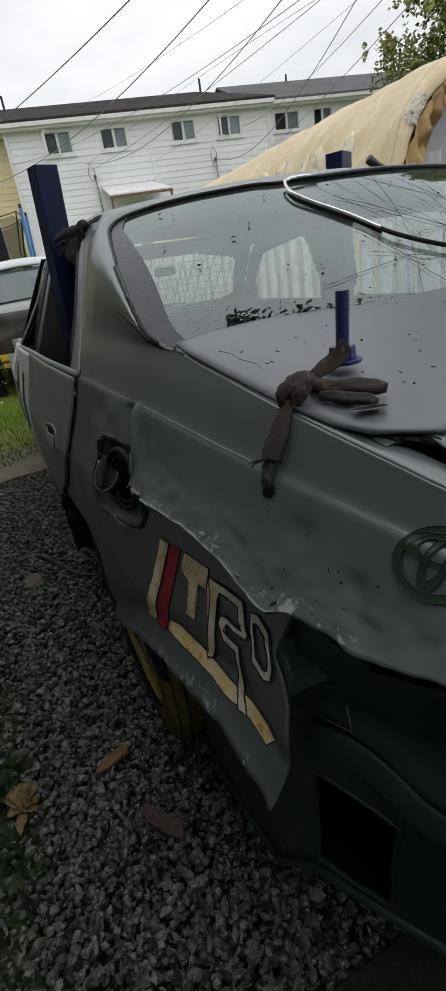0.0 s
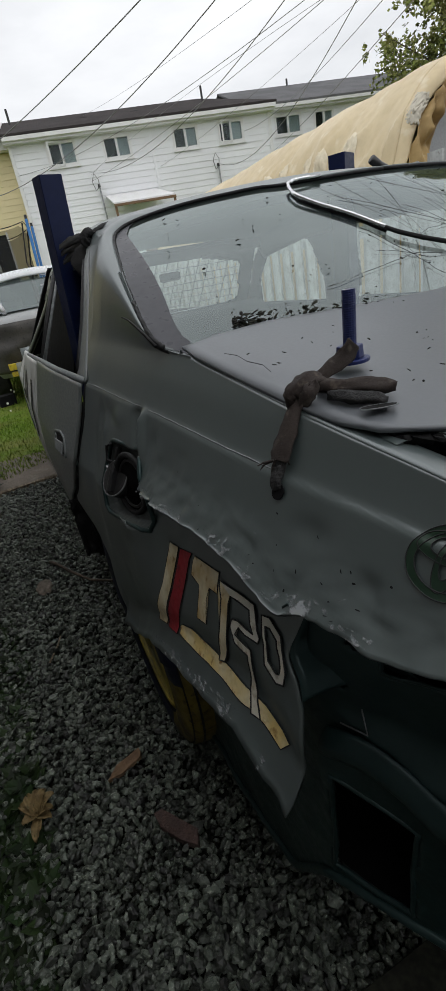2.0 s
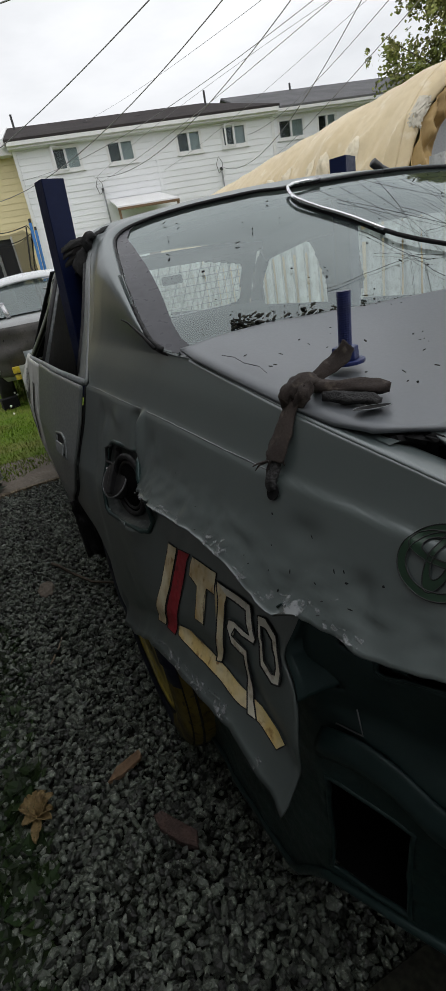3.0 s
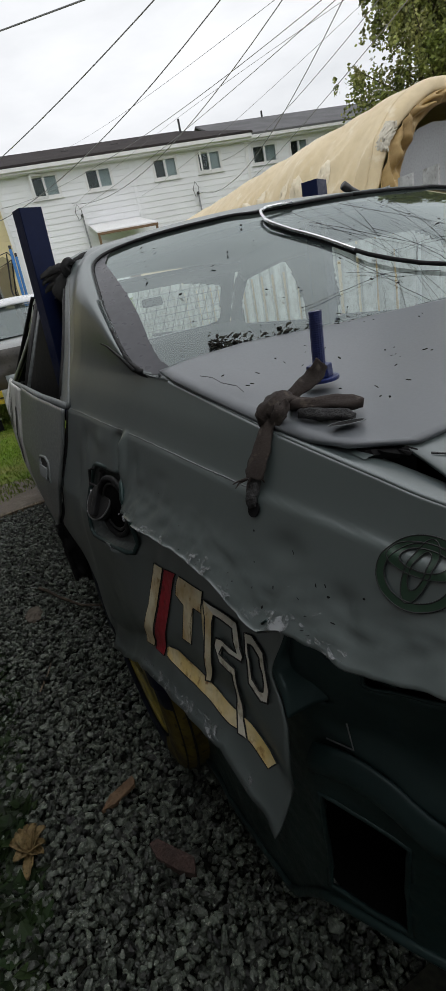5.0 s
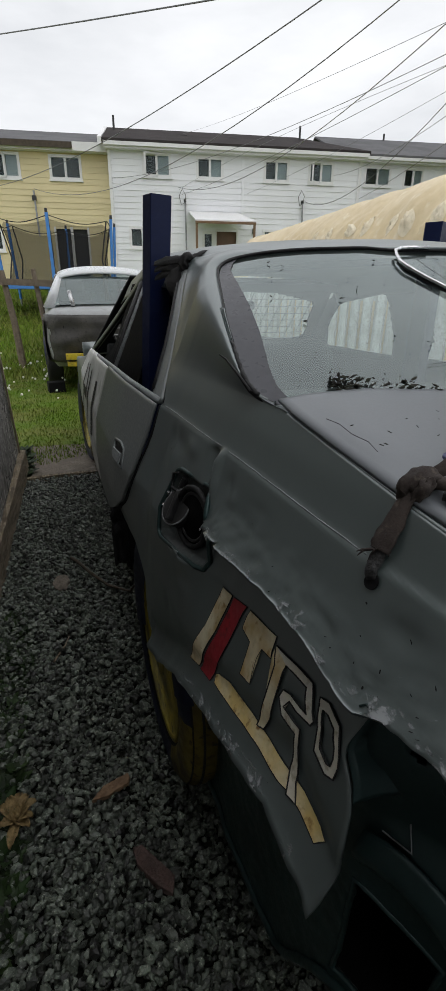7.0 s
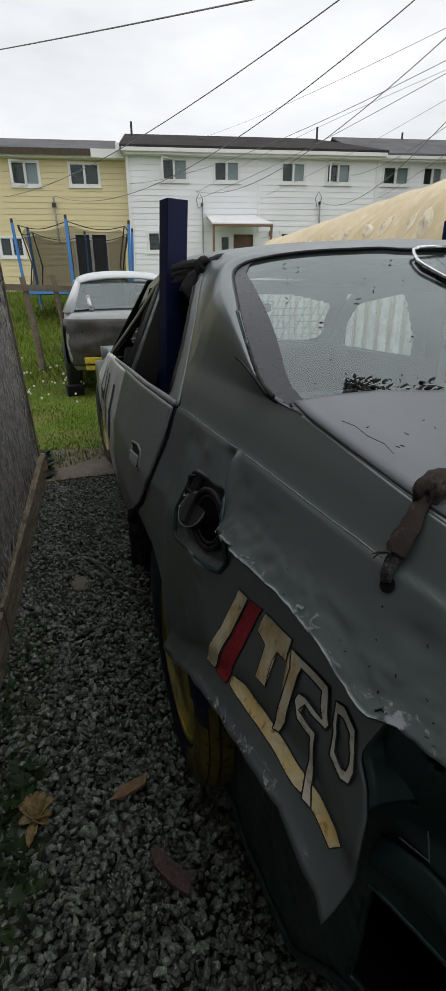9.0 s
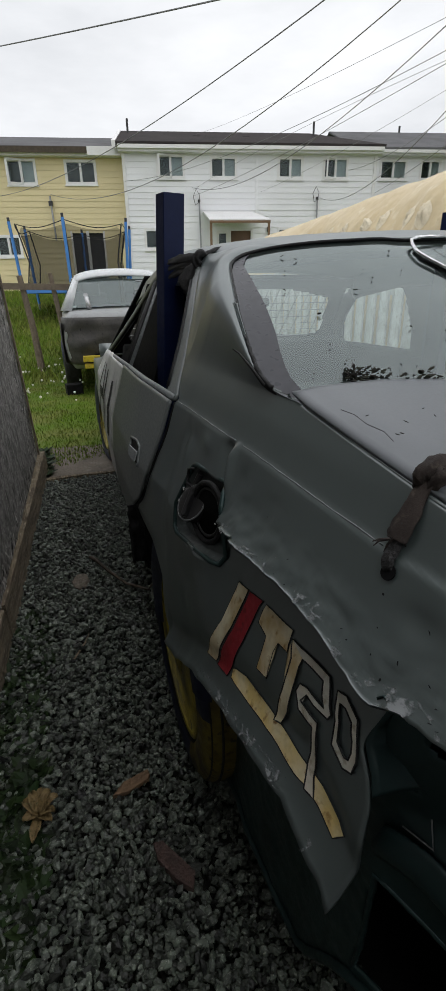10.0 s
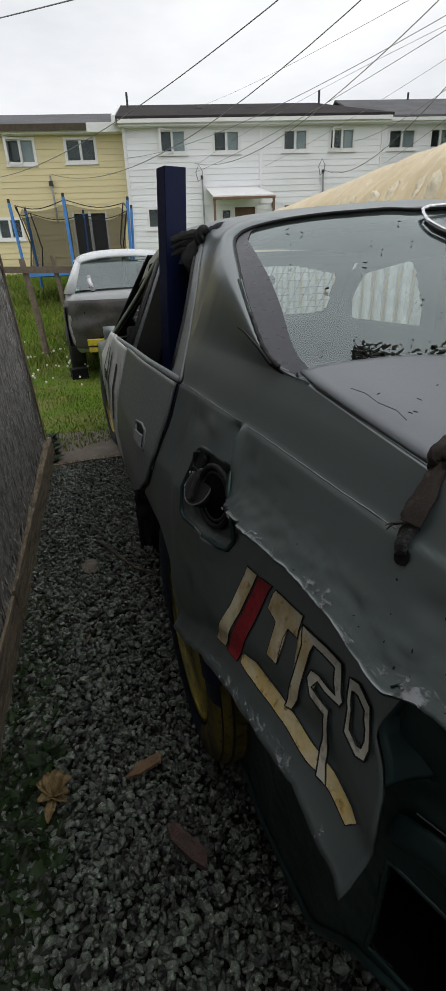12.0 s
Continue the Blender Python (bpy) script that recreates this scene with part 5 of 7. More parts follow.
        part("hinge_stub", bm, "chrome" if s > 0.0065 else "trim", pk)
    bm = B()
    tube(bm, [(-0.862, 0.815, 0.842), (-0.868, 0.822, 0.825), (-0.872, 0.828, 0.808)], 0.006, 8)
    part("latch", bm, "trim", pk)


filler_pocket()


# ---------------------------------------------------------------- lamp hollow and the steel behind the missing bumper
def inner_x(y, z):
    x = curve(y, [-0.05, 0.0, 0.12, 0.20, 0.30, 0.55, 0.95], [-0.60, -0.66, -0.735, -0.782, -0.826, -0.836, -0.832])
    if z > 0.62:
        x += 0.022 * soft(z, 0.62, 0.68) * soft(y, 0.32, 0.22)
    x += 0.02 * soft(z, 0.74, 0.84)
    x -= 0.012 * math.exp(-((z - 0.645 - 0.35 * (y - 0.2)) / 0.012) ** 2) * soft(y, 0.30, 0.24)
    x += 0.004 * noise.noise((12 * y, 12 * z, 4)) + 0.0018 * noise.noise((40 * y, 40 * z, 6))
    return x


def inner_low(y):
    return curve(y, [-0.05, 0.2, 0.25, 0.30, 0.345, 0.41, 0.6, 0.95], [0.388, 0.381, 0.372, 0.362, 0.30, 0.19, 0.15, 0.13])


HOLE = [(0.290, 0.576), (0.299, 0.386), (0.247, 0.388), (0.206, 0.398), (0.210, 0.468), (0.207, 0.519), (0.204, 0.556), (0.245, 0.567)]
SLOT = [(0.252, 0.800), (0.249, 0.746), (0.242, 0.741), (0.15, 0.757), (0.15, 0.81)]
DOTS = [(0.268, 0.770, 0.0065), (0.281, 0.718, 0.0045)]
bm = B()
grid(bm, lambda u, v: (lambda y, z: Vector((inner_x(y, z), y, z)))(-0.05 + 0.95 * u, inner_low(-0.05 + 0.95 * u) + (0.86 - inner_low(-0.05 + 0.95 * u)) * v), 160, 110,
     lambda c: not inside((c.y, c.z), HOLE) and not inside((c.y, c.z), SLOT) and all((c.y - y) ** 2 + (c.z - z) ** 2 > r * r for y, z, r in DOTS))
inner_panel = part("inner_panel", bm, "car_inner", car, "dark steel behind the missing lamp and bumper", True, 0.004)
for name, line, rad in (("hole_lip", HOLE, 0.0035), ("slot_lip", SLOT, 0.002)):
    pts = []
    for (ay, az), (by, bz) in zip(line, line[1:] + line[:1]):
        for k in range(5):
            y, z = ay + (by - ay) * k / 5, az + (bz - az) * k / 5
            pts.append((inner_x(y, z) - 0.001, y, z))
    part(name, tube(B(), pts, rad, 7, True), "car_inner", inner_panel, "", True)
bm = B()
tube(bm, [(inner_x(y, inner_low(y)) - 0.004, y, inner_low(y)) for y in [0.0 + 0.9 * k / 30 for k in range(31)]], 0.007, 8)
part("bottom_flange", bm, "car_inner", inner_panel, "", True)
# rounded wall of the lamp hollow, from the torn edge of the quarter inwards
def hollow(u, v):
    z = 0.715 + 0.130 * v
    e = quarter(41 / 190, min(0.5, max(0.0, 0.5 * (z - 0.596) / (ridge_z(0.276) - 0.596))))
    i = Vector((inner_x(e.y - 0.075, z) + 0.002, e.y - 0.075, z))
    p = e.lerp(i, u) + Vector((0.012, 0.022, 0)) * math.sin(math.pi * u)
    return p + Vector((0.003, 0, 0.004)) + Vector((0.004 * noise.noise((9 * u, 14 * v, 2)), 0, 0)) * math.sin(math.pi * u)


bm = B()
grid(bm, hollow, 14, 40)
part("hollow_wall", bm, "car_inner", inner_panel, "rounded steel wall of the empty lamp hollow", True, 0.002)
# pressed slots in the steel beside the hollow
for y0, y1, z0, z1 in ((0.11, 0.185, 0.700, 0.712), (0.10, 0.17, 0.655, 0.690)):
    pts = []
    for a, b, c, d in ((y0, z0, y1, z0), (y1, z0, y1, z1), (y1, z1, y0, z1), (y0, z1, y0, z0)):
        pts += [(lambda y, z: (inner_x(y, z) - 0.001, y, z))(a + (c - a) * k / 6, b + (d - b) * k / 6) for k in range(6)]
    part("pressed_slot", tube(B(), pts, 0.003, 6, True), "car_inner", inner_panel, "", True)
# black backing added inside the opening, standing in for its shade
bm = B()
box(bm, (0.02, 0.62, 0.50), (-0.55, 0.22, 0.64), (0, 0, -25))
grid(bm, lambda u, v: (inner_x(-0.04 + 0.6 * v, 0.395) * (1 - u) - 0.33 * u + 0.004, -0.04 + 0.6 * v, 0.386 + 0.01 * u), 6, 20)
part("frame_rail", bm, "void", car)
bm = B()
tube(bm, [(inner_x(0.278, 0.665) - 0.004, 0.278, 0.665), (inner_x(0.25, 0.668) - 0.006, 0.25, 0.668), (inner_x(0.262, 0.69) - 0.004, 0.262, 0.69)], 0.0009, 6)
part("wire_end", bm, "steel", inner_panel)
# shelf of pressed steel above the opening
bm = B()
grid(bm, lambda u, v: (inner_x(0.02 + 0.27 * u, 0.63) - 0.005 - 0.012 * math.sin(math.pi * v), 0.02 + 0.27 * u, 0.60 + 0.05 * v + 0.012 * math.sin(9 * u)), 40, 8)
part("pressed_shelf", bm, "car_inner", inner_panel, "", True, 0.003)


# ---------------------------------------------------------------- doors and front wing of the near side
def door_x(y, z):
    return side_x(y, z) - 0.006 + 0.0025 * noise.noise((4 * y, 4 * z, 9))


def door_seam(z):
    return seam_y(z) + curve(z, [0.46, 0.52, 0.60], [0.20, 0.17, 0.0])


bm = B()
grid(bm, lambda u, v: (lambda z: (lambda y: Vector((door_x(y, z), y, z)))(door_seam(z) + 0.012 + (1.685 + 0.25 * max(0, 0.92 - z) - door_seam(z) - 0.012) * u))(0.46 + 0.465 * v), 50, 60)
rear_door = part("rear_door", bm, "door", car, "scuffed grey rear door with an empty window", True, 0.006)
bm = B()
grid(bm, lambda u, v: (lambda z: (lambda y: Vector((door_x(y, z), y, z)))(1.692 + 0.25 * max(0, 0.92 - z) + (2.86 - 1.692 - 0.25 * max(0, 0.92 - z)) * u))(0.45 + 0.47 * v), 40, 50, lambda p: p.z < crease_z(p.y) + 0.012)
front_door = part("front_door", bm, "door_white", car, "white-painted front door with black number strokes", True, 0.006)
# broad black strokes painted on the front door
for y0, z0, y1, z1, w in ((1.86, 0.85, 1.90, 0.64, 0.05), (2.10, 0.86, 2.14, 0.62, 0.05), (2.27, 0.86, 2.20, 0.74, 0.05), (2.20, 0.74, 2.40, 0.735, 0.045), (2.44, 0.85, 2.46, 0.62, 0.05)):
    bm = B()
    grid(bm, lambda u, v: (lambda y, z: Vector((door_x(y, z) - 0.0052, y, z)))(y0 + (y1 - y0) * v + w * (u - 0.5) * (1 if abs(z1 - z0) > 0.05 else 0), z0 + (z1 - z0) * v + (w * (u - 0.5) if abs(z1 - z0) <= 0.05 else 0)), 3, 12)
    part("number_stroke", bm, "mark_line", front_door)


def wheel_cut(c):
    return (c.y - 3.62) ** 2 + (c.z - 0.30) ** 2 > 0.37 ** 2


bm = B()
grid(bm, lambda u, v: (lambda y, z: Vector((side_x(y, z) - 0.004, y, z)))(2.87 + 1.6 * u, 0.27 + (crease_z(2.87 + 1.6 * u) - 0.27) * v), 60, 30, wheel_cut)
part("front_wing", bm, "car", car, "", True, 0.005)
bm = B()
grid(bm, lambda u, v: (side_x(1.25 + 2.2 * v, 0.2) + 0.02 - 0.05 * u, 1.25 + 2.2 * v, 0.24 + 0.22 * u), 4, 20)
part("sill", bm, "car_inner", car, "", True, 0.01)
# black tube along the door's rear edge, in place of the gap's shade
bm = B()
tube(bm, [(side_x(seam_y(z), z) + 0.008, seam_y(z) + 0.004, z) for z in [0.56 + 0.03 * k for k in range(13)]], 0.010, 8)
part("door_gap_seal", bm, "black", car, "", True)
# dark wheel-house edge between door and quarter
bm = B()
grid(bm, lambda u, v: (-0.86 + 0.3 * u, 0.62 + 0.76 * v, 0.655 - 0.9 * (v - 0.5) ** 2), 6, 24)
part("wheel_house", bm, "black", car, "", True, 0.004)
# torn liner of the wheel arch, hanging in strips
for x0, x1, z0, z1, sd in ((-0.945, -0.900, 0.55, 0.33, 1), (-0.905, -0.865, 0.56, 0.30, 2), (-0.935, -0.875, 0.60, 0.44, 3)):
    bm = B()
    grid(bm, lambda u, v: (x0 + (x1 - x0) * u + 0.006 * noise.noise((9 * v, sd, 0)), 1.385 + 0.012 * sd + 0.02 * noise.noise((5 * u, 6 * v, sd)), z0 + (z1 - z0) * v * (0.9 + 0.2 * noise.noise((8 * u, 0, sd)))), 8, 14)
    part("liner_strip", bm, "black_matt", car, "torn black arch liner hanging by the wheel", True, 0.004)
# door handle pocket
hb = lambda y, z: Vector((door_x(y, z) - 0.004, y, z))
pts = [hb(1.318, 0.783), hb(1.250, 0.792), hb(1.205, 0.786), hb(1.188, 0.742), hb(1.235, 0.737), hb(1.290, 0.745)]
handle = part("door_handle", ngon(B(), pts, (0.003, 0, 0)), "black_matt", rear_door, "recessed black pull handle with a pale grip", False, 0, 0.001)
edge = []
for a, b in zip(pts, pts[1:] + pts[:1]):
    edge += [a.lerp(b, k / 4) - Vector((0.0005, 0, 0)) for k in range(4)]
part("handle_frame", tube(B(), edge, 0.0035, 7, True), "door", handle, "", True)
pts = [hb(1.310, 0.765) - Vector((0.005, 0, 0)), hb(1.212, 0.772) - Vector((0.005, 0, 0)), hb(1.203, 0.748) - Vector((0.008, 0, 0)), hb(1.286, 0.744) - Vector((0.008, 0, 0))]
part("pull", ngon(B(), pts, (0.004, 0, 0)), "scuff", handle, "pale grip", False, 0, 0.0015)
# far side doors: panels up to the waist
bm = B()
grid(bm, lambda u, v: (-side_x(1.2 + 3.28 * u, 0.27 + 0.54 * v), 1.2 + 3.28 * u, 0.27 + 0.54 * v), 50, 14, wheel_cut)
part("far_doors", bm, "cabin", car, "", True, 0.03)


# ---------------------------------------------------------------- roof, pillars and glass
def roof_edge(x):
    return curve(abs(x), [0.0, 0.2, 0.275, 0.334, 0.41, 0.479, 0.553, 0.616, 0.69], [1.08, 1.09, 1.104, 1.134, 1.155, 1.177, 1.195, 1.206, 1.23])


def roof_pt(u, v):
    s = 2 * u - 1
    x = 0.69 * math.copysign(abs(s) ** 0.9, s)
    y = roof_edge(x)
    y = y + (2.82 - y) * v
    z = roof_z(x, y) + 0.005 * soft(v, 0.1, 0.0) + 0.016 * soft(v, 0.0, 0.16) * soft(abs(x), 0.69, 0.58) - 0.085 * soft(abs(x), 0.60, 0.70) ** 1.5 * soft(y, 1.15, 1.5)
    x -= math.copysign(0.02 * soft(abs(x), 0.55, 0.69) * soft(y, 1.6, 2.6), x)
    return Vector((x, y, z))


bm = B()
grid(bm, roof_pt, 80, 60)
part("roof", bm, "car", car, "matt-grey steel roof", True, 0.004, faces_to=(0, 0, 1))


def far_pillar():
    def f(u, v):
        z = 0.9958 + 0.2292 * v
        g = curve(z, [0.985, 1.004, 1.05, 1.21, 1.24], [0.655, 0.70, 0.81, 1.172, 1.24])
        y = g + (seam_y(z) - g) * u
        return Vector((-side_x(y, z) - 0.014 * (1 - u) ** 5 - 0.012 * soft(z, 1.19, 1.235), y, z))
    bm = B()
    grid(bm, f, 26, 34)
    return part("rear_pillar", bm, "car", car, "matt-grey rear roof pillar", True, 0.004, faces_to=(1, 0, 0.4))


far_pillar()
bm = B()
rim_u = lambda v: curve(v, [-0.058, -0.047, 0.006, 0.15, 0.42, 0.66, 0.85, 0.955, 1.03, 1.066, 1.085], [0.034, 0.018, -0.001, -0.012, -0.021, -0.021, -0.017, -0.009, 0.010, 0.036, 0.08])
grid(bm, lambda u, v: (lambda w: screen(rim_u(w) + (1 - 2 * rim_u(w)) * u, w) + Vector((0, 0.001, -0.001)))(-0.058 + 1.143 * v), 40, 40, lambda c: c.y < roof_edge(c.x) + 0.012)
rear_screen = part("rear_screen", bm, "glass_rear", car, "dusty cracked rear window, hazed also for sky reflection", True, faces_to=(0, -0.5, 0.85))
rear_screen.visible_shadow = False
# rubber seal round the glass, frayed towards the deck
seal = [rim_pt(1.0 + 15 * k / 90, 0.0028) for k in range(91)]
part("screen_seal", tube(B(), seal, 0.0038, 8), "black_matt", rear_screen, "black rubber seal", True)
far_seal = [Vector((-p.x, p.y, p.z)) for p in seal[::3]]
part("screen_seal", tube(B(), far_seal, 0.0042, 8), "black_matt", rear_screen, "", True)
rng = random.Random(6)
part("loose_seal", tube(B(), [rim_pt(1.7 + 1.7 * k / 24, 0.006) + Vector((rng.uniform(-0.0012, 0.0015), rng.uniform(-0.0015, 0.0015), rng.uniform(-0.0005, 0.001))) for k in range(25)], 0.005, 7, taper=0.003), "black_matt", rear_screen, "torn crumpled black seal", True)
part("loose_seal", tube(B(), [rim_pt(2.1, 0.008) + Vector((-0.004, -0.012, -0.006)), rim_pt(2.6, 0.008) + Vector((-0.010, -0.010, -0.002)), rim_pt(3.0, 0.008) + Vector((-0.019, 0.004, 0.0)), rim_pt(3.1, 0.008) + Vector((-0.026, 0.008, 0.0))], 0.0028, 6, taper=0.001), "black_matt", rear_screen, "", True)
# plum-grey pillar lining, laid over the glass to keep sky reflections off it
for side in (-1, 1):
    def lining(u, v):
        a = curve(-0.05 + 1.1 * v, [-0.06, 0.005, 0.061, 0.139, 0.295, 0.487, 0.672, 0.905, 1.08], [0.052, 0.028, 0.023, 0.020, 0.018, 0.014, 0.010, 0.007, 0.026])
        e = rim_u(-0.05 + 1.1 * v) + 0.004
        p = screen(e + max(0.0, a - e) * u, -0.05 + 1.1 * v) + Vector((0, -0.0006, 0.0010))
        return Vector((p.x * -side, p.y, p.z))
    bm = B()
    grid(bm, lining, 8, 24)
    part("glass_border", bm, "lining", rear_screen, "plum-grey inner lining laid over the rear window", True)
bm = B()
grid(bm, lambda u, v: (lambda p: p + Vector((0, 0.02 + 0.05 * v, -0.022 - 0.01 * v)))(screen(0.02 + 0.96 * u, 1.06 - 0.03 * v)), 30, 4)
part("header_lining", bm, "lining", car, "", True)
# loose trim strip lying across the glass
L = lambda u, v, h: screen(u, v) + Vector((0, -0.5 * h, 0.85 * h))
bm = B()
tube(bm, [L(0.36, 1.00, 0.010), L(0.33, 1.00, 0.011), L(0.305, 0.995, 0.012), L(0.287, 0.965, 0.012), L(0.279, 0.92, 0.011), L(0.272, 0.86, 0.010), L(0.271, 0.81, 0.010), L(0.275, 0.75, 0.009), L(0.281, 0.69, 0.008), L(0.290, 0.62, 0.008), L(0.298, 0.554, 0.008), L(0.305, 0.48, 0.008), L(0.311, 0.416, 0.008)], 0.0040, 8)
part("trim_backing", tube(B(), [L(0.281, 0.90, 0.002), L(0.273, 0.81, 0.001), L(0.283, 0.68, 0.001), L(0.300, 0.545, 0.001), L(0.312, 0.41, 0.001)], 0.0030, 6), "black_matt", rear_screen, "", True)
part("loose_chrome_trim", bm, "chrome_bright", rear_screen, "bright loose trim strip across the glass", True)
bm = B()
tube(bm, [L(0.309, 0.44, 0.006), L(0.317, 0.365, 0.008), L(0.334, 0.303, 0.008), L(0.358, 0.243, 0.008), L(0.40, 0.18, 0.008), L(0.46, 0.12, 0.008)], 0.0042, 8)
part("loose_rubber_trim", bm, "black_matt", rear_screen, "black loose rubber strip across the glass", True)


def cracks():
    """Two impact stars with wandering rays."""
    rng = random.Random(3)
    for hu, hv, n, reach in ((0.304, 0.245, 8, 0.30), (0.405, 0.385, 8, 0.36)):
        for k in range(n):
            a = 6.2832 * (k + rng.uniform(-0.3, 0.3)) / n
            u, v = hu, hv
            pts = []
            ln = reach * rng.uniform(0.25, 1.0) ** 1.3
            bend = rng.uniform(-1.0, 1.0)
            for q in range(8):
                pts.append(screen(min(0.95, max(0.03, u)), min(0.99, max(0.0, v))) + Vector((0, -0.001, 0.0015)))
                u += 0.42 * ln / 7 * math.cos(a + bend * q / 7) + rng.uniform(-0.002, 0.002)
                v += 1.5 * ln / 7 * math.sin(a + bend * q / 7) + rng.uniform(-0.006, 0.006)
            part("crack", tube(B(), pts, rng.uniform(0.0003, 0.0008), 4), "crack", rear_screen)


cracks()


def debris():
    """Small dark bits of bark and leaf on glass and boot lid."""
    rng = random.Random(9)
    bm = B()
    heaps = [(0.081, 0.05, 0.005, 0.035), (0.097, 0.03, 0.010, 0.03), (0.115, 0.02, 0.012, 0.025), (0.15, 0.02, 0.010, 0.03), (0.20, 0.015, 0.02, 0.02)]
    for k in range(290):
        size = rng.uniform(0.0014, 0.0034)
        if k < 185:
            hu, hv, su, sv = heaps[k % 5]
            p = screen(max(0.05, rng.gauss(hu, su)), abs(rng.gauss(hv, sv)) + 0.004) + Vector((0, -0.002, 0.003 + rng.uniform(0, 0.005)))
            size = rng.uniform(0.0018, 0.0048)
        elif k < 240:
            p = screen(rng.uniform(0.03, 0.62), rng.uniform(0.02, 0.99)) + Vector((0, -0.002, 0.003))
        else:
            size *= 0.65
            x, y = rng.uniform(-0.74, -0.2), rng.uniform(0.30, 0.58)
            p = Vector((x, y, lid_z(y) + 0.010 + 0.010 * (1 - (x / 0.77) ** 2)))
        r = bmesh.ops.create_icosphere(bm, subdivisions=1, radius=size)
        bmesh.ops.transform(bm, matrix=Matrix.Translation(p) @ Euler((rng.uniform(-0.6, 0.6), rng.uniform(-0.6, 0.6), rng.uniform(0, 6))).to_matrix().to_4x4() @ Matrix.Diagonal((rng.uniform(0.8, 2.2), rng.uniform(0.5, 1.0), 0.35, 1)), verts=r["verts"])
    return tagged(part("leaf_litter", bm, "bark_dark", None), "dark crumbs of bark and leaf on the rear glass and boot lid", "leaf litter", kind="stuff")


debris()


# boot lid: a bent steel sheet bolted over the boot
def lid_edge_x(y):
    return curve(y, [0.22, 0.272, 0.32, 0.391, 0.511, 0.60, 0.66], [-0.735, -0.752, -0.764, -0.770, -0.772, -0.772, -0.766])


def lid_front(x):
    return 0.548 + 0.11 * min(1.0, abs(x) / 0.62) ** 1.6


def lid_pt(u, v):
    s = 2 * u - 1
    x0 = 0.77 * s
    y = lid_front(x0) * v + (0.245 + 0.034 * soft(-s, 0.955, 1.0)) * (1 - v)
    x = abs(lid_edge_x(y)) * s
    z = lid_z(y) + 0.0015 + 0.010 * (1 - s * s) + 0.0010 * noise.noise((4 * x, 4 * y, 7))
    z -= 0.004 * soft(-s, 0.93, 1.0)
    z += 0.004 * soft(-s, 0.93, 1.0) * soft(v, 0.12, 0.0)
    return Vector((x, y, z))


bm = B()
grid(bm, lid_pt, 90, 50)
boot_lid = part("boot_lid", bm, "car_lid", car, "bent grey boot lid bolted and tied down", True, 0.004)
bm = B()
grid(bm, lambda u, v: (lambda p: Vector((p.x, p.y - 0.05 * v - 0.03 * v * v, p.z - 0.005 - 0.16 * v)))(lid_pt(0.06 + 0.94 * u, 0.0)), 50, 10)
part("lid_rear_face", bm, "car", boot_lid, "", True, 0.004)
bm = B()
grid(bm, lambda u, v: (lambda y: (lambda x: Vector((x, y, lid_z(y) - 0.002 + 0.010 * (1 - (x / 0.77) ** 2) - 0.02 * soft(y, 0.06, 0.0) + 0.0012 * noise.noise((9 * x, 9 * y, 3)))))(curve(y, [0.0, 0.17, 0.215, 0.262], [-0.742, -0.742, -0.728, -0.715]) + u * 1.44))(0.002 + 0.262 * v), 60, 24)
part("rear_deck", bm, "car", car, "bent grey strip of deck behind the boot lid", True, 0.003, faces_to=(0, 0, 1))
for line in (((-0.716, 0.228), (-0.700, 0.205), (-0.705, 0.190), (-0.690, 0.150)), ((-0.695, 0.225), (-0.660, 0.222), (-0.62, 0.20))):
    part("deck_crack", tube(B(), [(x, y, lid_z(y) - 0.0005 + 0.010 * (1 - (x / 0.77) ** 2)) for x, y in line], 0.0009, 5), "trim", car)
crack_line = [(-0.752, 0.55), (-0.745, 0.53), (-0.748, 0.50), (-0.742, 0.475), (-0.748, 0.45)]
part("paint_crack", tube(B(), [(x, y, lid_z(y) + 0.0085) for x, y in crack_line], 0.0005, 5), "trim", boot_lid)
# torn corner of the lid; black filler stands in for the gap's shade
bm = B()
rng = random.Random(21)
loft(bm, [[Vector((-0.744 + 0.026 * k / 8, 0.276 - 0.030 * k / 8, 0.9520)) + Vector((rng.uniform(-0.003, 0.003), 0.009 * math.cos(a * 1.0472) + rng.uniform(-0.002, 0.002), 0.004 * math.sin(a * 1.0472) + rng.uniform(-0.0015, 0.0015))) for a in range(6)] for k in range(9)])
part("torn_gap", bm, "black", boot_lid, "black filler for the shade in the lid's torn gap")

bm = B()
grid(bm, lambda u, v: (lambda y, p: p + Vector((0.035 * v, 0, -0.006 * v + 0.002 * math.sin(3.1416 * v))))(0.02 + 0.66 * u, quarter((0.02 + 0.66 * u) / 1.28, 1.0)), 60, 5)
part("deck_flange", bm, "car", car, "", True, 0.002)
# deck below the lid and cabin shell
bm = B()
grid(bm, lambda u, v: (lambda x, y: (x, y, lid_z(y) - 0.005 + 0.010 * (1 - (x / 0.77) ** 2)))(-0.752 + 1.504 * u, 0.262 + 0.34 * v), 30, 8)
part("boot_floor", bm, "car", car, "", True)
bm = B()
grid(bm, lambda u, v: (-0.72 + 1.44 * u, 0.60 + 0.40 * v, 0.965 - 0.02 * v), 8, 4)
part("parcel_shelf", bm, "seat", car, "grey parcel shelf below the rear window", False, 0.01)
bm = B()
grid(bm, lambda u, v: (-0.80 + 1.6 * u, 0.95 + 3.0 * v, 0.22), 4, 8)
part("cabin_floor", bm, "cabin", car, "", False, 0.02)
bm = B()
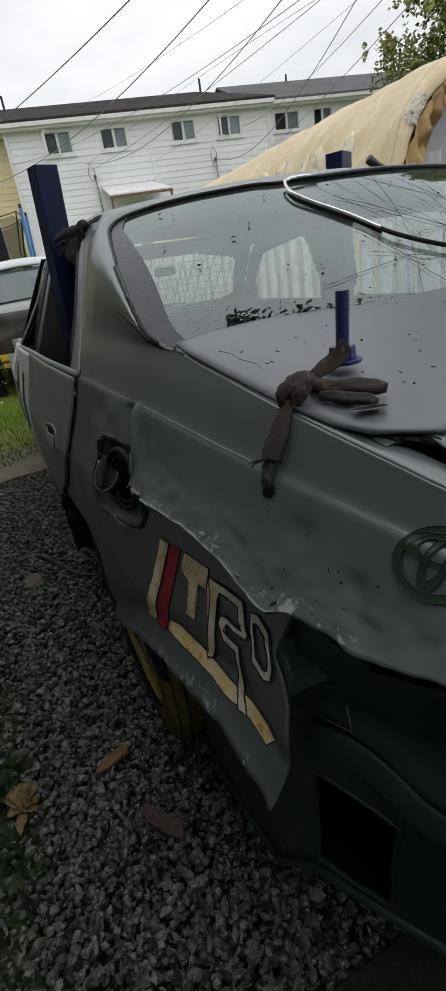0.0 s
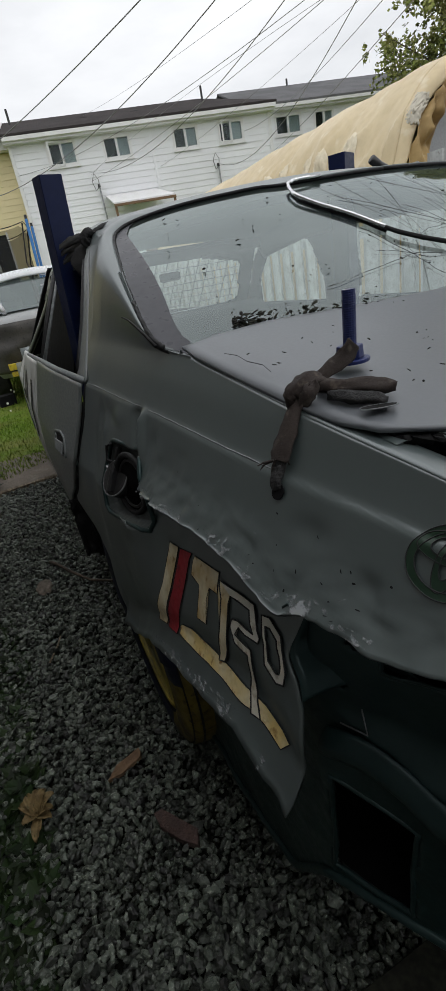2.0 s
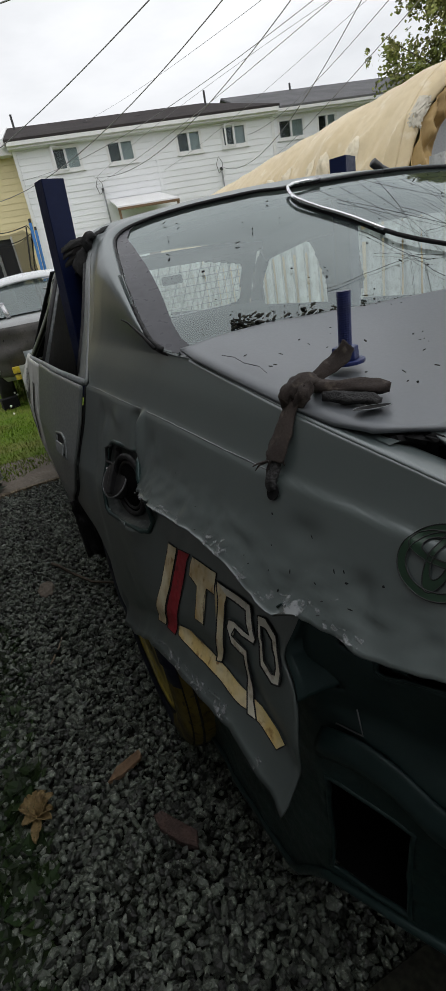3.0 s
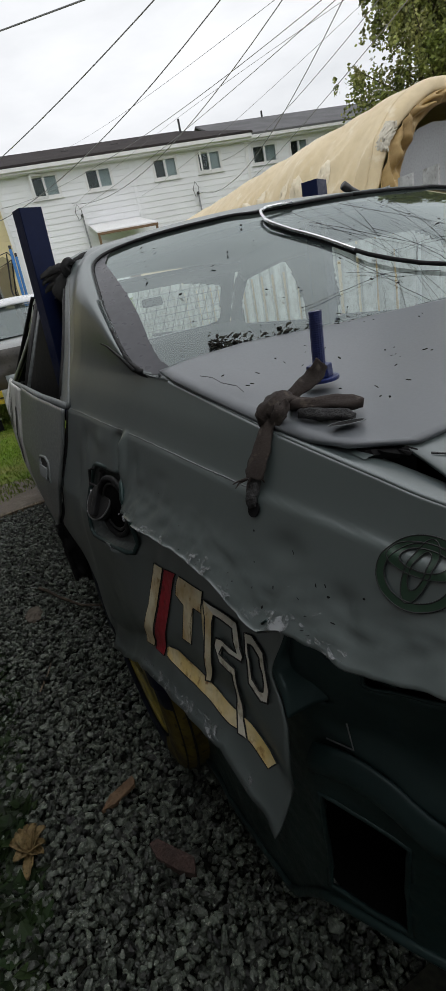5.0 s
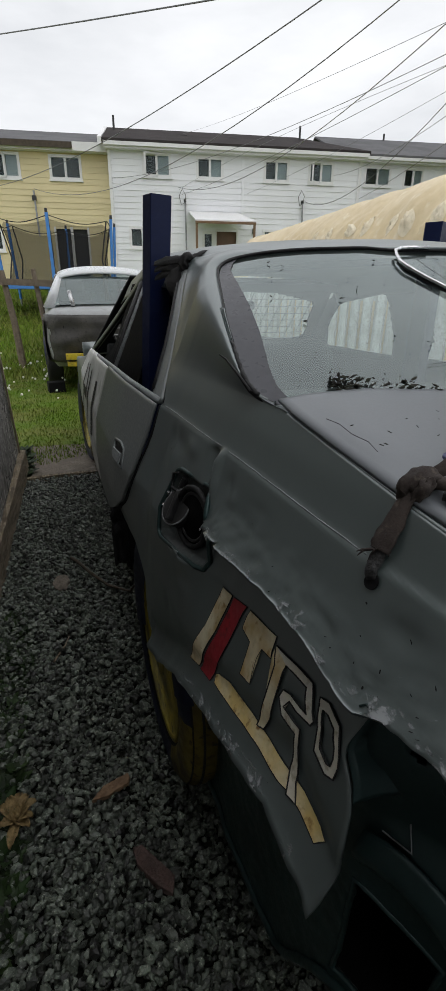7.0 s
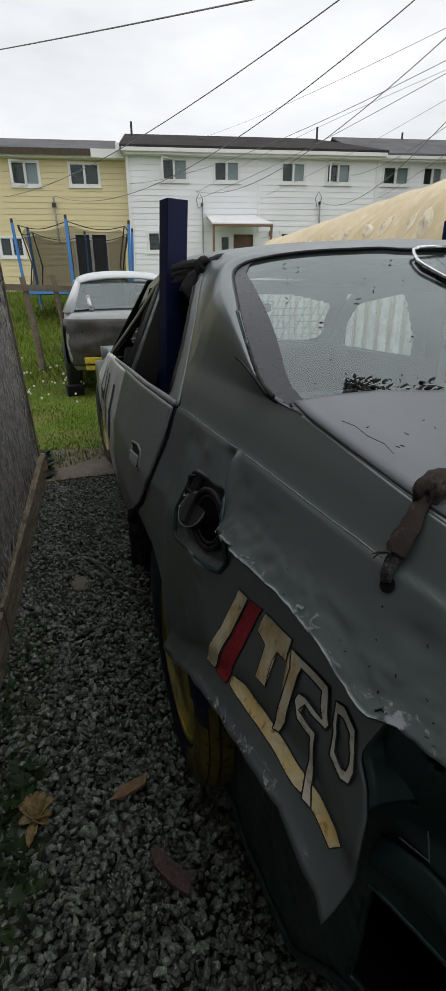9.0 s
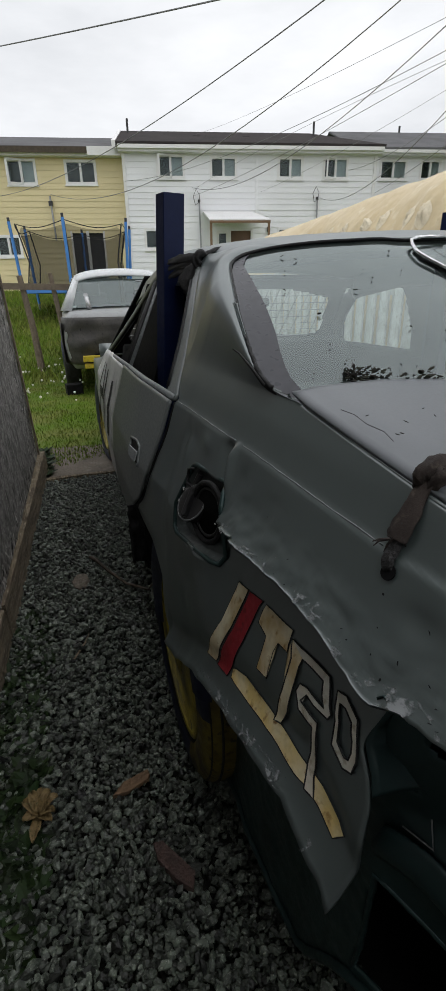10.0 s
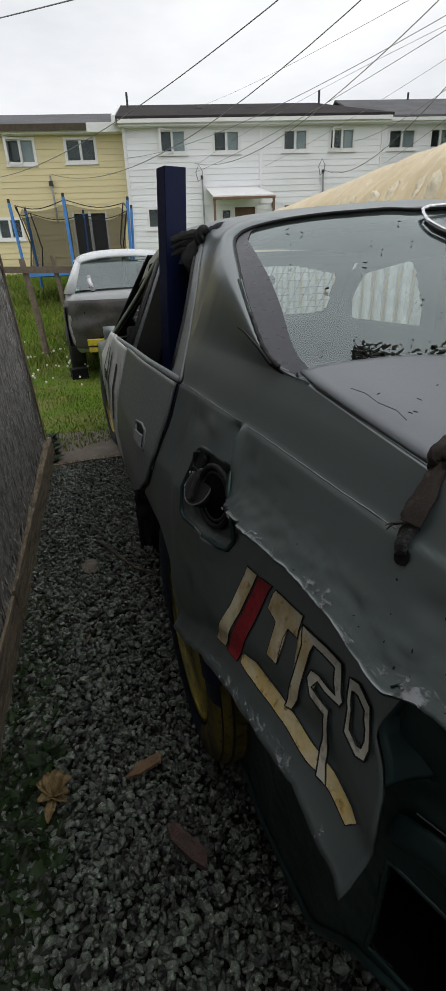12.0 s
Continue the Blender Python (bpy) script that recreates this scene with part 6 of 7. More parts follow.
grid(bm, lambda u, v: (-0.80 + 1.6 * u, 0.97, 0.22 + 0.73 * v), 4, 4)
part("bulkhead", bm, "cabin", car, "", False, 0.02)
bm = B()
loft(bm, [[Vector((-0.72, 3.08 + 0.2 * math.cos(a * 0.5236), 0.70 + 0.17 * math.sin(a * 0.5236))) for a in range(12)], [Vector((0.72, 3.08 + 0.2 * math.cos(a * 0.5236), 0.70 + 0.17 * math.sin(a * 0.5236))) for a in range(12)]])
part("dashboard", bm, "cabin", car, "", True)
# tall black block added so that the side windows look into shade
bm = B()
box(bm, (0.42, 0.16, 0.85), (-0.47, 2.30, 0.72), (-10, 0, 0))
st = part("driver_seat", bm, "void", car, "tall black seat block added to keep the window dark", True, 0, 0.04)
# roof rails, door frames and pillars on both sides
for s in (-1,):
    pts = [(s * (0.845 - 0.64 * (z - 0.935)), seam_y(z) + 0.012, z) for z in (1.10, 1.14, 1.17)] + [(s * 0.668, 1.58, 1.215), (s * 0.668, 1.85, 1.232), (s * 0.664, 2.05, 1.225), (s * 0.668, 2.25, 1.19), (s * 0.672, 2.5, 1.130), (s * 0.692, 2.75, 1.048), (s * 0.735, 3.0, 0.945), (s * 0.80, 3.25, 0.82)]
    part("roof_rail", tube(B(), [(x + s * -0.010, y, z) for x, y, z in pts], 0.016, 10), "door", car, "", True)
    part("rail_seal", tube(B(), [(x + s * 0.002, y - 0.012, z - 0.014) for x, y, z in pts], 0.008, 8), "black_matt", car, "", True)
    part("centre_pillar", loft(B(), [[(s * 0.878, 1.675, 0.905), (s * 0.874, 1.705, 0.905), (s * 0.862, 1.71, 0.905), (s * 0.864, 1.68, 0.905)], [(s * 0.706, 1.965, 1.172), (s * 0.702, 1.99, 1.172), (s * 0.69, 1.995, 1.178), (s * 0.692, 1.97, 1.178)]]), "scuff", car, "bare grey pillar between the doors", True)
    part("pillar_seal", tube(B(), [(s * 0.868, 1.75, 0.90), (s * 0.79, 1.87, 1.04), (s * 0.698, 2.03, 1.18)], 0.010, 8), "black_matt", car, "", True)
    part("window_ledge", tube(B(), [(s * -(crease_x(y) + 0.004), y, crease_z(y) + 0.004) for y in (1.07, 1.35, 1.69, 2.0, 2.3, 2.6, 2.94, 3.2)], 0.008, 8), "scuff", car, "", True)
    # corner of the door's frame behind the window, with its bar
    bar = lambda z: curve(z, [0.92, 0.938, 1.03, 1.10, 1.17], [1.13, 1.14, 1.235, 1.325, 1.43])
    bm = B()
    grid(bm, lambda u, v: (lambda z: (lambda y: Vector((-s * (side_x(y, z) + 0.004), y, z)))(seam_y(z) + 0.010 + (max(bar(z), seam_y(z) + 0.03) - seam_y(z) - 0.010) * u))(0.925 + 0.27 * v), 4, 24)
    part("door_corner", bm, "door", car, "", True, 0.006)
    part("quarter_bar", tube(B(), [(s * -(side_x(bar(z), z) + 0.002), bar(z), z) for z in (0.94, 0.98, 1.03, 1.08, 1.13, 1.17)], 0.006, 8), "black_matt", car, "", True)
# black sheet added behind the windows in place of the cabin's shade
bm = B()
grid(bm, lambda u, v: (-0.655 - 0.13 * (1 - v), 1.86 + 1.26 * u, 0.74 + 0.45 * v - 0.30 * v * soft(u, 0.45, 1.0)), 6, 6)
part("driver_side_plate", bm, "void", car, "black sheet added inside the driver's window for the cabin's shade", False, 0.006)
# far side above the waist: frame sheet with two window openings
FAR = [[(1.30, 0.84), (1.44, 1.10), (1.56, 1.18), (2.045, 1.205), (2.24, 0.83)], [(2.50, 0.82), (2.49, 0.93), (2.42, 1.13), (2.44, 1.172), (2.54, 1.19), (2.66, 1.183), (2.84, 1.152), (3.08, 1.04), (3.27, 0.93), (3.26, 0.81)]]
bm = B()
grid(bm, lambda u, v: (0.872 - 0.64 * max(0, (0.78 + 0.46 * v) - 0.92), 0.70 + 2.75 * u, 0.78 + 0.46 * v), 150, 50,
     lambda p: not any(inside((p.y, p.z), w) for w in FAR) and p.z < curve(p.y, [0.7, 1.2, 2.7, 3.1, 3.45], [1.0, 1.26, 1.26, 1.10, 0.90]))
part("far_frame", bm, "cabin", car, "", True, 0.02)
# front frame of the cabin round the windscreen opening, and the welded wire mesh over it
wx = lambda y: 0.60 + 0.30 * (y - 2.8)
OPEN = [(-0.57, 2.955), (-0.30, 2.89), (0.0, 2.862), (0.30, 2.89), (0.568, 2.955), (0.585, 3.0), (0.672, 3.25), (0.66, 3.285), (0.62, 3.30), (-0.64, 3.30), (-0.67, 3.24)]
glide = lambda y: 1.222 - 0.72 * (y - 2.80)
bm = B()
grid(bm, lambda u, v: (lambda y: Vector((wx(y) * 1.03 * (2 * u - 1), y, glide(y))))(2.79 + 0.66 * v), 90, 50, lambda p: not inside((p.x, p.y), OPEN))
part("windscreen_frame", bm, "cabin", car, "dark frame round the empty windscreen opening", True, 0.01)
mesh = thing("wire_mesh", "welded steel wire mesh over the empty windscreen opening", "wire mesh", (0, 2.9, 0.9))
bm = B()
for k in range(19):
    q = -1 + 2 * k / 18
    tube(bm, [(q * 0.60, 2.82, glide(2.82) + 0.012), (q * 0.70, 3.36, glide(3.36) + 0.012)], 0.0028, 5)
for k in range(9):
    y = 2.84 + 0.06 * k
    tube(bm, [(-0.66, y, glide(y) + 0.016), (0.66, y, glide(y) + 0.016)], 0.0028, 5)
part("mesh_bars", bm, "steel", mesh)
part("header_panel", box(B(), (1.22, 0.12, 0.05), (0.0, 2.80, 1.185)), "cabin", car, "", False, 0, 0.01)
part("inside_mirror", box(B(), (0.13, 0.03, 0.045), (0.0, 2.72, 1.09), (0, 0, 12)), "cabin", car, "", True, 0, 0.012)
bm = B()
grid(bm, lambda u, v: (lambda y: Vector((crease_x(y) * -(2 * u - 1) * 1.0, y, crease_z(y) + 0.03 * (1 - (2 * u - 1) ** 2))))(3.30 + 1.19 * v), 30, 30)
part("bonnet", bm, "car", car, "", True, 0.004)
bm = B()
grid(bm, lambda u, v: (0.78 * (2 * u - 1), 4.5 + 0.06 * (1 - (2 * u - 1) ** 2), 0.30 + 0.46 * v), 16, 6)
part("nose_panel", bm, "car", car, "", True, 0.01)


# ---------------------------------------------------------------- wheels
def wheel(parent, x, y, out, r=0.315, w=0.20, steer=0.0, hub="yellow"):
    """A worn tyre on a painted steel rim; out: -1 for the near side."""
    m = pose(x, y, r - 0.01, 0, 0, steer) @ pose(0, 0, 0, 0, 90 * out, 0)

    def ring(rad, z, n=40):
        return [m @ Vector((rad * math.cos(6.2832 * k / n), rad * math.sin(6.2832 * k / n), z)) for k in range(n)]

    prof = [(0.66, 0.30), (0.70, 0.46), (0.80, 0.52), (0.92, 0.50), (0.985, 0.43), (1.0, 0.25), (1.0, -0.25), (0.985, -0.43), (0.92, -0.5), (0.8, -0.52), (0.66, -0.3)]
    ty = part("wheel", loft(B(), [ring(r * a, w * b) for a, b in prof], caps=False), "tyre", parent, "worn black tyre on a yellow and blue painted steel wheel", True)
    if hub == "yellow":
        for k0, k1, paint, note in ((24, 31, "yellow_worn", "rubbed yellow painted sidewall"), (31, 64, "blue_wheel", "dark blue painted sidewall")):
            arc = [[q[k % 40] for k in range(k0, k1 + 1)] for q in (ring(r * a, w * b + 0.002) for a, b in ((0.72, 0.50), (0.80, 0.535), (0.91, 0.515), (0.97, 0.46)))]
            part("sidewall_paint", loft(B(), arc, closed=False, caps=False), paint, ty, note, True)
        part("tread_paint", loft(B(), [ring(r * a + 0.002, w * b) for a, b in ((0.972, 0.455), (0.988, 0.42), (1.0, 0.30), (1.0, 0.15), (1.0, 0.06))], caps=False), "yellow_worn", ty, "yellow painted tread worn dark in the grooves", True)
        for b in (0.36, 0.20, 0.04, -0.12):
            part("tread_groove", tube(B(), ring(r * 1.0 + 0.0022, w * b), 0.0028, 6, True), "tyre", ty)
    rim = part("rim", loft(B(), [ring(r * a, w * b) for a, b in ((0.70, 0.49), (0.66, 0.50), (0.61, 0.45), (0.55, 0.40), (0.42, 0.43), (0.25, 0.46), (0.2, 0.50), (0.05, 0.50))], caps=True), hub, ty, "", True)
    for k in range(5):
        a = 6.2832 * k / 5
        bm = B()
        cone(bm, 0.012, 0.01, 0.03, m @ Matrix.Translation((0.055 * math.cos(a), 0.055 * math.sin(a), w * 0.40)), 6)
        part("wheel_nut", bm, "trim", rim)
    part("rim_patch", loft(B(), [(ring(r * a, w * b + 0.004)[32:] + ring(r * a, w * b + 0.004)[:13]) for a, b in ((0.42, 0.45), (0.56, 0.44), (0.66, 0.51), (0.80, 0.545), (0.91, 0.525), (0.97, 0.47), (0.992, 0.40))], closed=False, caps=False), "blue_wheel", rim, "dark blue paint", True)
    return ty


wheel(car, -0.792, 1.02, -1)
wheel(car, -0.765, 3.62, -1, steer=4)
wheel(car, 0.80, 1.02, 1)
wheel(car, 0.80, 3.62, 1)
bm = B()
box(bm, (1.4, 3.9, 0.06), (0, 2.3, 0.22))
part("underbody", bm, "black", car)


# ---------------------------------------------------------------- painted marks on the quarter panel
def mark(name, poly, mat, lift, label=""):
    """A painted patch that follows the panel; poly in metres along and up."""
    bm = B()
    vs = [bm.verts.new((0, y, z)) for y, z in poly]
    bm.faces.new(vs)
    bmesh.ops.triangulate(bm, faces=bm.faces)
    for _ in range(5):
        long = [e for e in bm.edges if e.calc_length() > 0.009]
        if not long:
            break
        bmesh.ops.subdivide_edges(bm, edges=long, cuts=1)
        bmesh.ops.triangulate(bm, faces=bm.faces)
    for v in bm.verts:
        v.co.x = flank(v.co.y, v.co.z) - 0.0010 - lift
    return part(name, bm, mat, quarter_panel, label, True)


def outlined(name, poly, mat, label, lift=0.0006):
    bm = B()
    pts = []
    for a, b in zip(poly, poly[1:] + poly[:1]):
        n = max(2, int(math.hypot(b[0] - a[0], b[1] - a[1]) / 0.008))
        for k in range(n):
            y, z = a[0] + (b[0] - a[0]) * k / n, a[1] + (b[1] - a[1]) * k / n
            pts.append((flank(y, z) - 0.0006 - lift, y, z))
    p = mark(name, poly, mat, lift, label)
    part("outline", tube(bm, pts, 0.0008, 5, True), "mark_line", p)
    return p


outlined("painted_stripe", [(0.609, 0.745), (0.577, 0.750), (0.590, 0.683), (0.626, 0.592), (0.671, 0.574), (0.624, 0.672)], "mark_cream", "yellowed cream slanting stripe")
outlined("painted_stripe", [(0.572, 0.750), (0.535, 0.758), (0.548, 0.690), (0.572, 0.610), (0.618, 0.593), (0.585, 0.682)], "mark_red", "red slanting stripe")
outlined("painted_bar", [(0.553, 0.638), (0.519, 0.652), (0.439, 0.662), (0.362, 0.670), (0.335, 0.670), (0.303, 0.663), (0.292, 0.655), (0.300, 0.644), (0.328, 0.652), (0.350, 0.655), (0.425, 0.646), (0.503, 0.631), (0.558, 0.619), (0.562, 0.630)], "mark_gold", "long gold-brown painted bar")
outlined("painted_block", [(0.525, 0.759), (0.459, 0.766), (0.449, 0.744), (0.471, 0.741), (0.475, 0.725), (0.471, 0.690), (0.498, 0.684), (0.500, 0.730), (0.526, 0.733)], "mark_cream", "cream painted angular shape")


def painted_band():
    """A crooked band of three strokes with one black outline."""
    line = [(0.451, 0.761), (0.420, 0.764), (0.378, 0.767), (0.371, 0.761), (0.353, 0.743), (0.355, 0.736), (0.379, 0.732), (0.394, 0.732), (0.400, 0.720), (0.365, 0.722), (0.359, 0.703), (0.347, 0.668), (0.335, 0.654), (0.349, 0.653), (0.362, 0.674), (0.370, 0.712), (0.398, 0.710), (0.412, 0.723), (0.410, 0.734), (0.396, 0.739), (0.365, 0.741), (0.382, 0.759), (0.421, 0.756), (0.418, 0.723), (0.415, 0.689), (0.423, 0.665), (0.436, 0.659), (0.434, 0.705), (0.437, 0.746)]
    for k, ids in enumerate(([0, 22, 23, 24, 25, 26, 27, 28], [0, 1, 2, 21, 22], [2, 3, 4, 20, 21], [4, 5, 6, 19, 20], [6, 7, 18, 19], [7, 8, 16, 17, 18], [8, 9, 15, 16], [9, 10, 11, 12, 13, 14, 15])):
        band = mark("painted_band", [line[q] for q in ids], "mark_cream" if k == 0 else "mark_white", 0.0016, "cream painted crooked band")
    pts = []
    for a, b in zip(line, line[1:] + line[:1]):
        n = max(2, int(math.hypot(b[0] - a[0], b[1] - a[1]) / 0.008))
        pts += [(flank(a[0] + (b[0] - a[0]) * q / n, a[1] + (b[1] - a[1]) * q / n) - 0.0026, a[0] + (b[0] - a[0]) * q / n, a[1] + (b[1] - a[1]) * q / n) for q in range(n)]
    part("outline", tube(B(), pts, 0.0010, 5, True), "mark_line", band)


painted_band()


def painted_loop():
    outer = [(0.362, 0.764), (0.349, 0.767), (0.326, 0.761), (0.314, 0.749), (0.306, 0.733), (0.306, 0.719), (0.317, 0.714), (0.339, 0.721), (0.346, 0.743)]
    inner = [(0.351, 0.758), (0.343, 0.759), (0.329, 0.755), (0.319, 0.744), (0.315, 0.734), (0.315, 0.726), (0.320, 0.724), (0.334, 0.729), (0.341, 0.747)]
    n = len(outer)
    fine = []
    for k in range(n):
        for q in range(4):
            fine.append([Vector((0, o[0] + (o2[0] - o[0]) * q / 4, o[1] + (o2[1] - o[1]) * q / 4)) for o, o2 in ((outer[k], outer[(k + 1) % n]), (inner[k], inner[(k + 1) % n]))])
    fine.append(fine[0])
    rows = [[Vector((flank(p.y, p.z) - 0.0024, p.y, p.z)) for p in (a, a.lerp(b, 0.33), a.lerp(b, 0.66), b)] for a, b in fine]
    t = part("painted_loop", loft(B(), rows, closed=False, caps=False), "mark_white", quarter_panel, "off-white painted loop", True)
    for s in (0, 3):
        part("outline", tube(B(), [r[s] for r in rows[:-1]], 0.0010, 5, True), "mark_line", t)


painted_loop()


def painted_ring():
    """A dull green oval ring with plain oval bands inside it."""
    def oval(cy, cz, ry, rz, turn, w, name, parent):
        bm = B()
        rings = []
        for k in range(49):
            a = 6.2832 * k / 48
            row = []
            for q in (1.0, 1.0 - w / 2, 1.0 - w):
                dy, dz = ry * q * math.cos(a), rz * q * math.sin(a)
                y, z = cy + dy * math.cos(turn) - dz * math.sin(turn), cz + dy * math.sin(turn) + dz * math.cos(turn)
                row.append(Vector((flank(y, z) - 0.0022, y, z)))
            rings.append(row)
        loft(bm, rings, closed=False, caps=False)
        return part(name, bm, "mark_green", parent, "dull green painted oval ring", True)
    for cy, cz, ry, rz, w in ((0.178, 0.9025, 0.0295, 0.0212, 0.22), (0.178, 0.9035, 0.0088, 0.0185, 0.42), (0.178, 0.9100, 0.0255, 0.0090, 0.38)):
        ring = oval(cy, cz, ry, rz, 0.0, w, "painted_ring", quarter_panel)
        for q in (1.0, 1.0 - w):
            line = [(cy + ry * q * math.cos(0.1309 * k), cz + rz * q * math.sin(0.1309 * k)) for k in range(48)]
            part("outline", tube(B(), [(flank(y, z) - 0.0023, y, z) for y, z in line], 0.0005, 5, True), "mark_line", ring)


painted_ring()



def scuffs():
    rng = random.Random(14)
    for k in range(24):
        y = rng.uniform(0.20, 0.62)
        z = ridge_z(y) + abs(rng.gauss(0.008, 0.010)) + 0.003
        w, h, n = rng.uniform(0.0010, 0.0030), rng.uniform(0.0003, 0.0008), 6
        poly = [(y + w * math.cos(6.2832 * q / n) * rng.uniform(0.5, 1), z - 0.25 * w * math.cos(6.2832 * q / n) + h * math.sin(6.2832 * q / n) * rng.uniform(0.5, 1)) for q in range(n)]
        mark("paint_scuff", poly, "scuff" if k % 3 else "black_matt", 0.0)
    # ragged scraping above the fold and along the lower lip, with their highlights painted in
    bm = B()
    grid(bm, lambda u, v: (lambda y: (lambda z: Vector((flank(y, z) - 0.0022, y, z)))(ridge_z(y) + 0.001 + (0.006 + 0.016 * abs(noise.noise((9 * y, 0, 2)))) * v))(0.20 + 0.47 * u), 150, 8)
    part("scraped_fold", bm, "scraped", quarter_panel, "scraped primer and painted-in highlight along the torn fold", True)
    bm = B()
    grid(bm, lambda u, v: (lambda y: (lambda z: Vector((flank(y, z) - 0.0022, y, z)))(lower_z(y) + 0.002 + 0.012 * v))(0.31 + 0.36 * u), 110, 6)
    part("scraped_lip", bm, "scraped", quarter_panel, "scraped primer and painted-in highlight along the torn lower lip", True)
    # dark nicks knocked into the shoulder; small dents' shade is painted the same way
    for y, z, ww, hh, a in ((0.344, 0.885, 0.0035, 0.0014, 0.5), (0.292, 0.880, 0.0060, 0.0010, 0.6), (0.295, 0.853, 0.0050, 0.0008, 1.0), (0.252, 0.870, 0.0055, 0.0008, 0.7), (0.244, 0.872, 0.0045, 0.0007, 0.8), (0.238, 0.866, 0.0032, 0.0016, 0.0), (0.208, 0.876, 0.0030, 0.0020, 0.0), (0.298, 0.837, 0.0040, 0.0012, 1.2), (0.262, 0.858, 0.0040, 0.0007, 0.4), (0.330, 0.862, 0.0022, 0.0010, 0.2), (0.318, 0.846, 0.0030, 0.0010, 0.9), (0.225, 0.853, 0.0050, 0.0007, 0.1), (0.560, 0.868, 0.0030, 0.0008, 0.4), (0.930, 0.862, 0.0030, 0.0024, 1.3)):
        w, h = 0.55 * ww, 0.6 * hh
        poly = [(y + w * math.cos(6.2832 * q / 7) * rng.uniform(0.6, 1) * math.cos(a) - h * math.sin(6.2832 * q / 7) * math.sin(a), z + w * math.cos(6.2832 * q / 7) * math.sin(a) * 0.6 + h * math.sin(6.2832 * q / 7) * rng.uniform(0.6, 1)) for q in range(7)]
        mark("paint_nick", poly, "black_matt", 0.0)
    # thin pale tubes draw the crease's edge highlight in colour
    for y0, y1 in ((0.375, 0.70), (0.73, 1.04)):
        pts = [(lambda y: Vector((flank(y, crease_z(y) + 0.001) - 0.0004, y, crease_z(y) + 0.001 + 0.001 * noise.noise((40 * y, 0, 0)))))(y0 + (y1 - y0) * q / 24) for q in range(25)]
        part("worn_crease", tube(B(), pts, 0.0009, 5), "scuff", quarter_panel, "pale line painting the highlight along the crease", True)


scuffs()


# ---------------------------------------------------------------- threaded rod, tie cloth, posts
def threaded_rod():
    t = thing("threaded_rod", "blue threaded rod with nut and washer through the boot lid", "threaded rod", (-0.681, 0.40, lid_z(0.4) + 0.012))
    c = Vector((-0.681, 0.40, lid_z(0.4) + 0.014))
    bm = B()
    rings = []
    for k in range(66):
        z = 0.0 + 0.070 * k / 65
        rad = 0.0070 if k % 2 else 0.0067
        rings.append([c + Vector((rad * math.cos(a * 0.3927) + 0.03 * z, rad * math.sin(a * 0.3927), z)) for a in range(16)])
    part("rod", loft(bm, rings), "blue_bolt", t)
    bm = B()
    cone(bm, 0.020, 0.020, 0.004, Matrix.Translation(c + Vector((0, 0, 0.002))), 28)
    part("washer", bm, "blue_bolt", t, "", False, 0, 0.001)
    bm = B()
    cone(bm, 0.0145, 0.0135, 0.013, Matrix.Translation(c + Vector((0, 0, 0.0105))), 6)
    part("nut", bm, "blue_bolt", t, "", False, 0, 0.001)
    return t


threaded_rod()


def ribbon(bm, pts, widths, normal=(0, 0, 1), thick=0.004, crumple=0.0, seed=0):
    """A strip of cloth along points, with its folds."""
    rng = random.Random(seed)
    pts = [Vector(p) for p in pts]
    fine, fw = [], []
    for k in range(len(pts) - 1):
        p0, p1, p2, p3 = pts[max(0, k - 1)], pts[k], pts[k + 1], pts[min(len(pts) - 1, k + 2)]
        for q in range(6):
            s = q / 6
            fine.append(0.5 * ((2 * p1) + (p2 - p0) * s + (2 * p0 - 5 * p1 + 4 * p2 - p3) * s * s + (3 * p1 - p0 - 3 * p2 + p3) * s ** 3))
            fw.append(widths[k] + (widths[k + 1] - widths[k]) * s)
    fine.append(pts[-1]), fw.append(widths[-1])
    rings = []
    n = Vector(normal)
    for k, p in enumerate(fine):
        d = (fine[min(k + 1, len(fine) - 1)] - fine[max(k - 1, 0)]).normalized()
        side = d.cross(n).normalized()
        up = side.cross(d).normalized()
        ring = []
        for q in range(14):
            a = 6.2832 * q / 14
            c, s = math.cos(a), math.sin(a)
            f = 1 + crumple * noise.noise((3 * c + seed, 3 * s, 6 * k / len(fine)))
            ring.append(p + side * (c * fw[k] / 2 * f) + up * (s * thick * f + 0.25 * thick * math.sin(5 * c + 0.3 * k)))
        rings.append(ring)
    return loft(bm, rings)


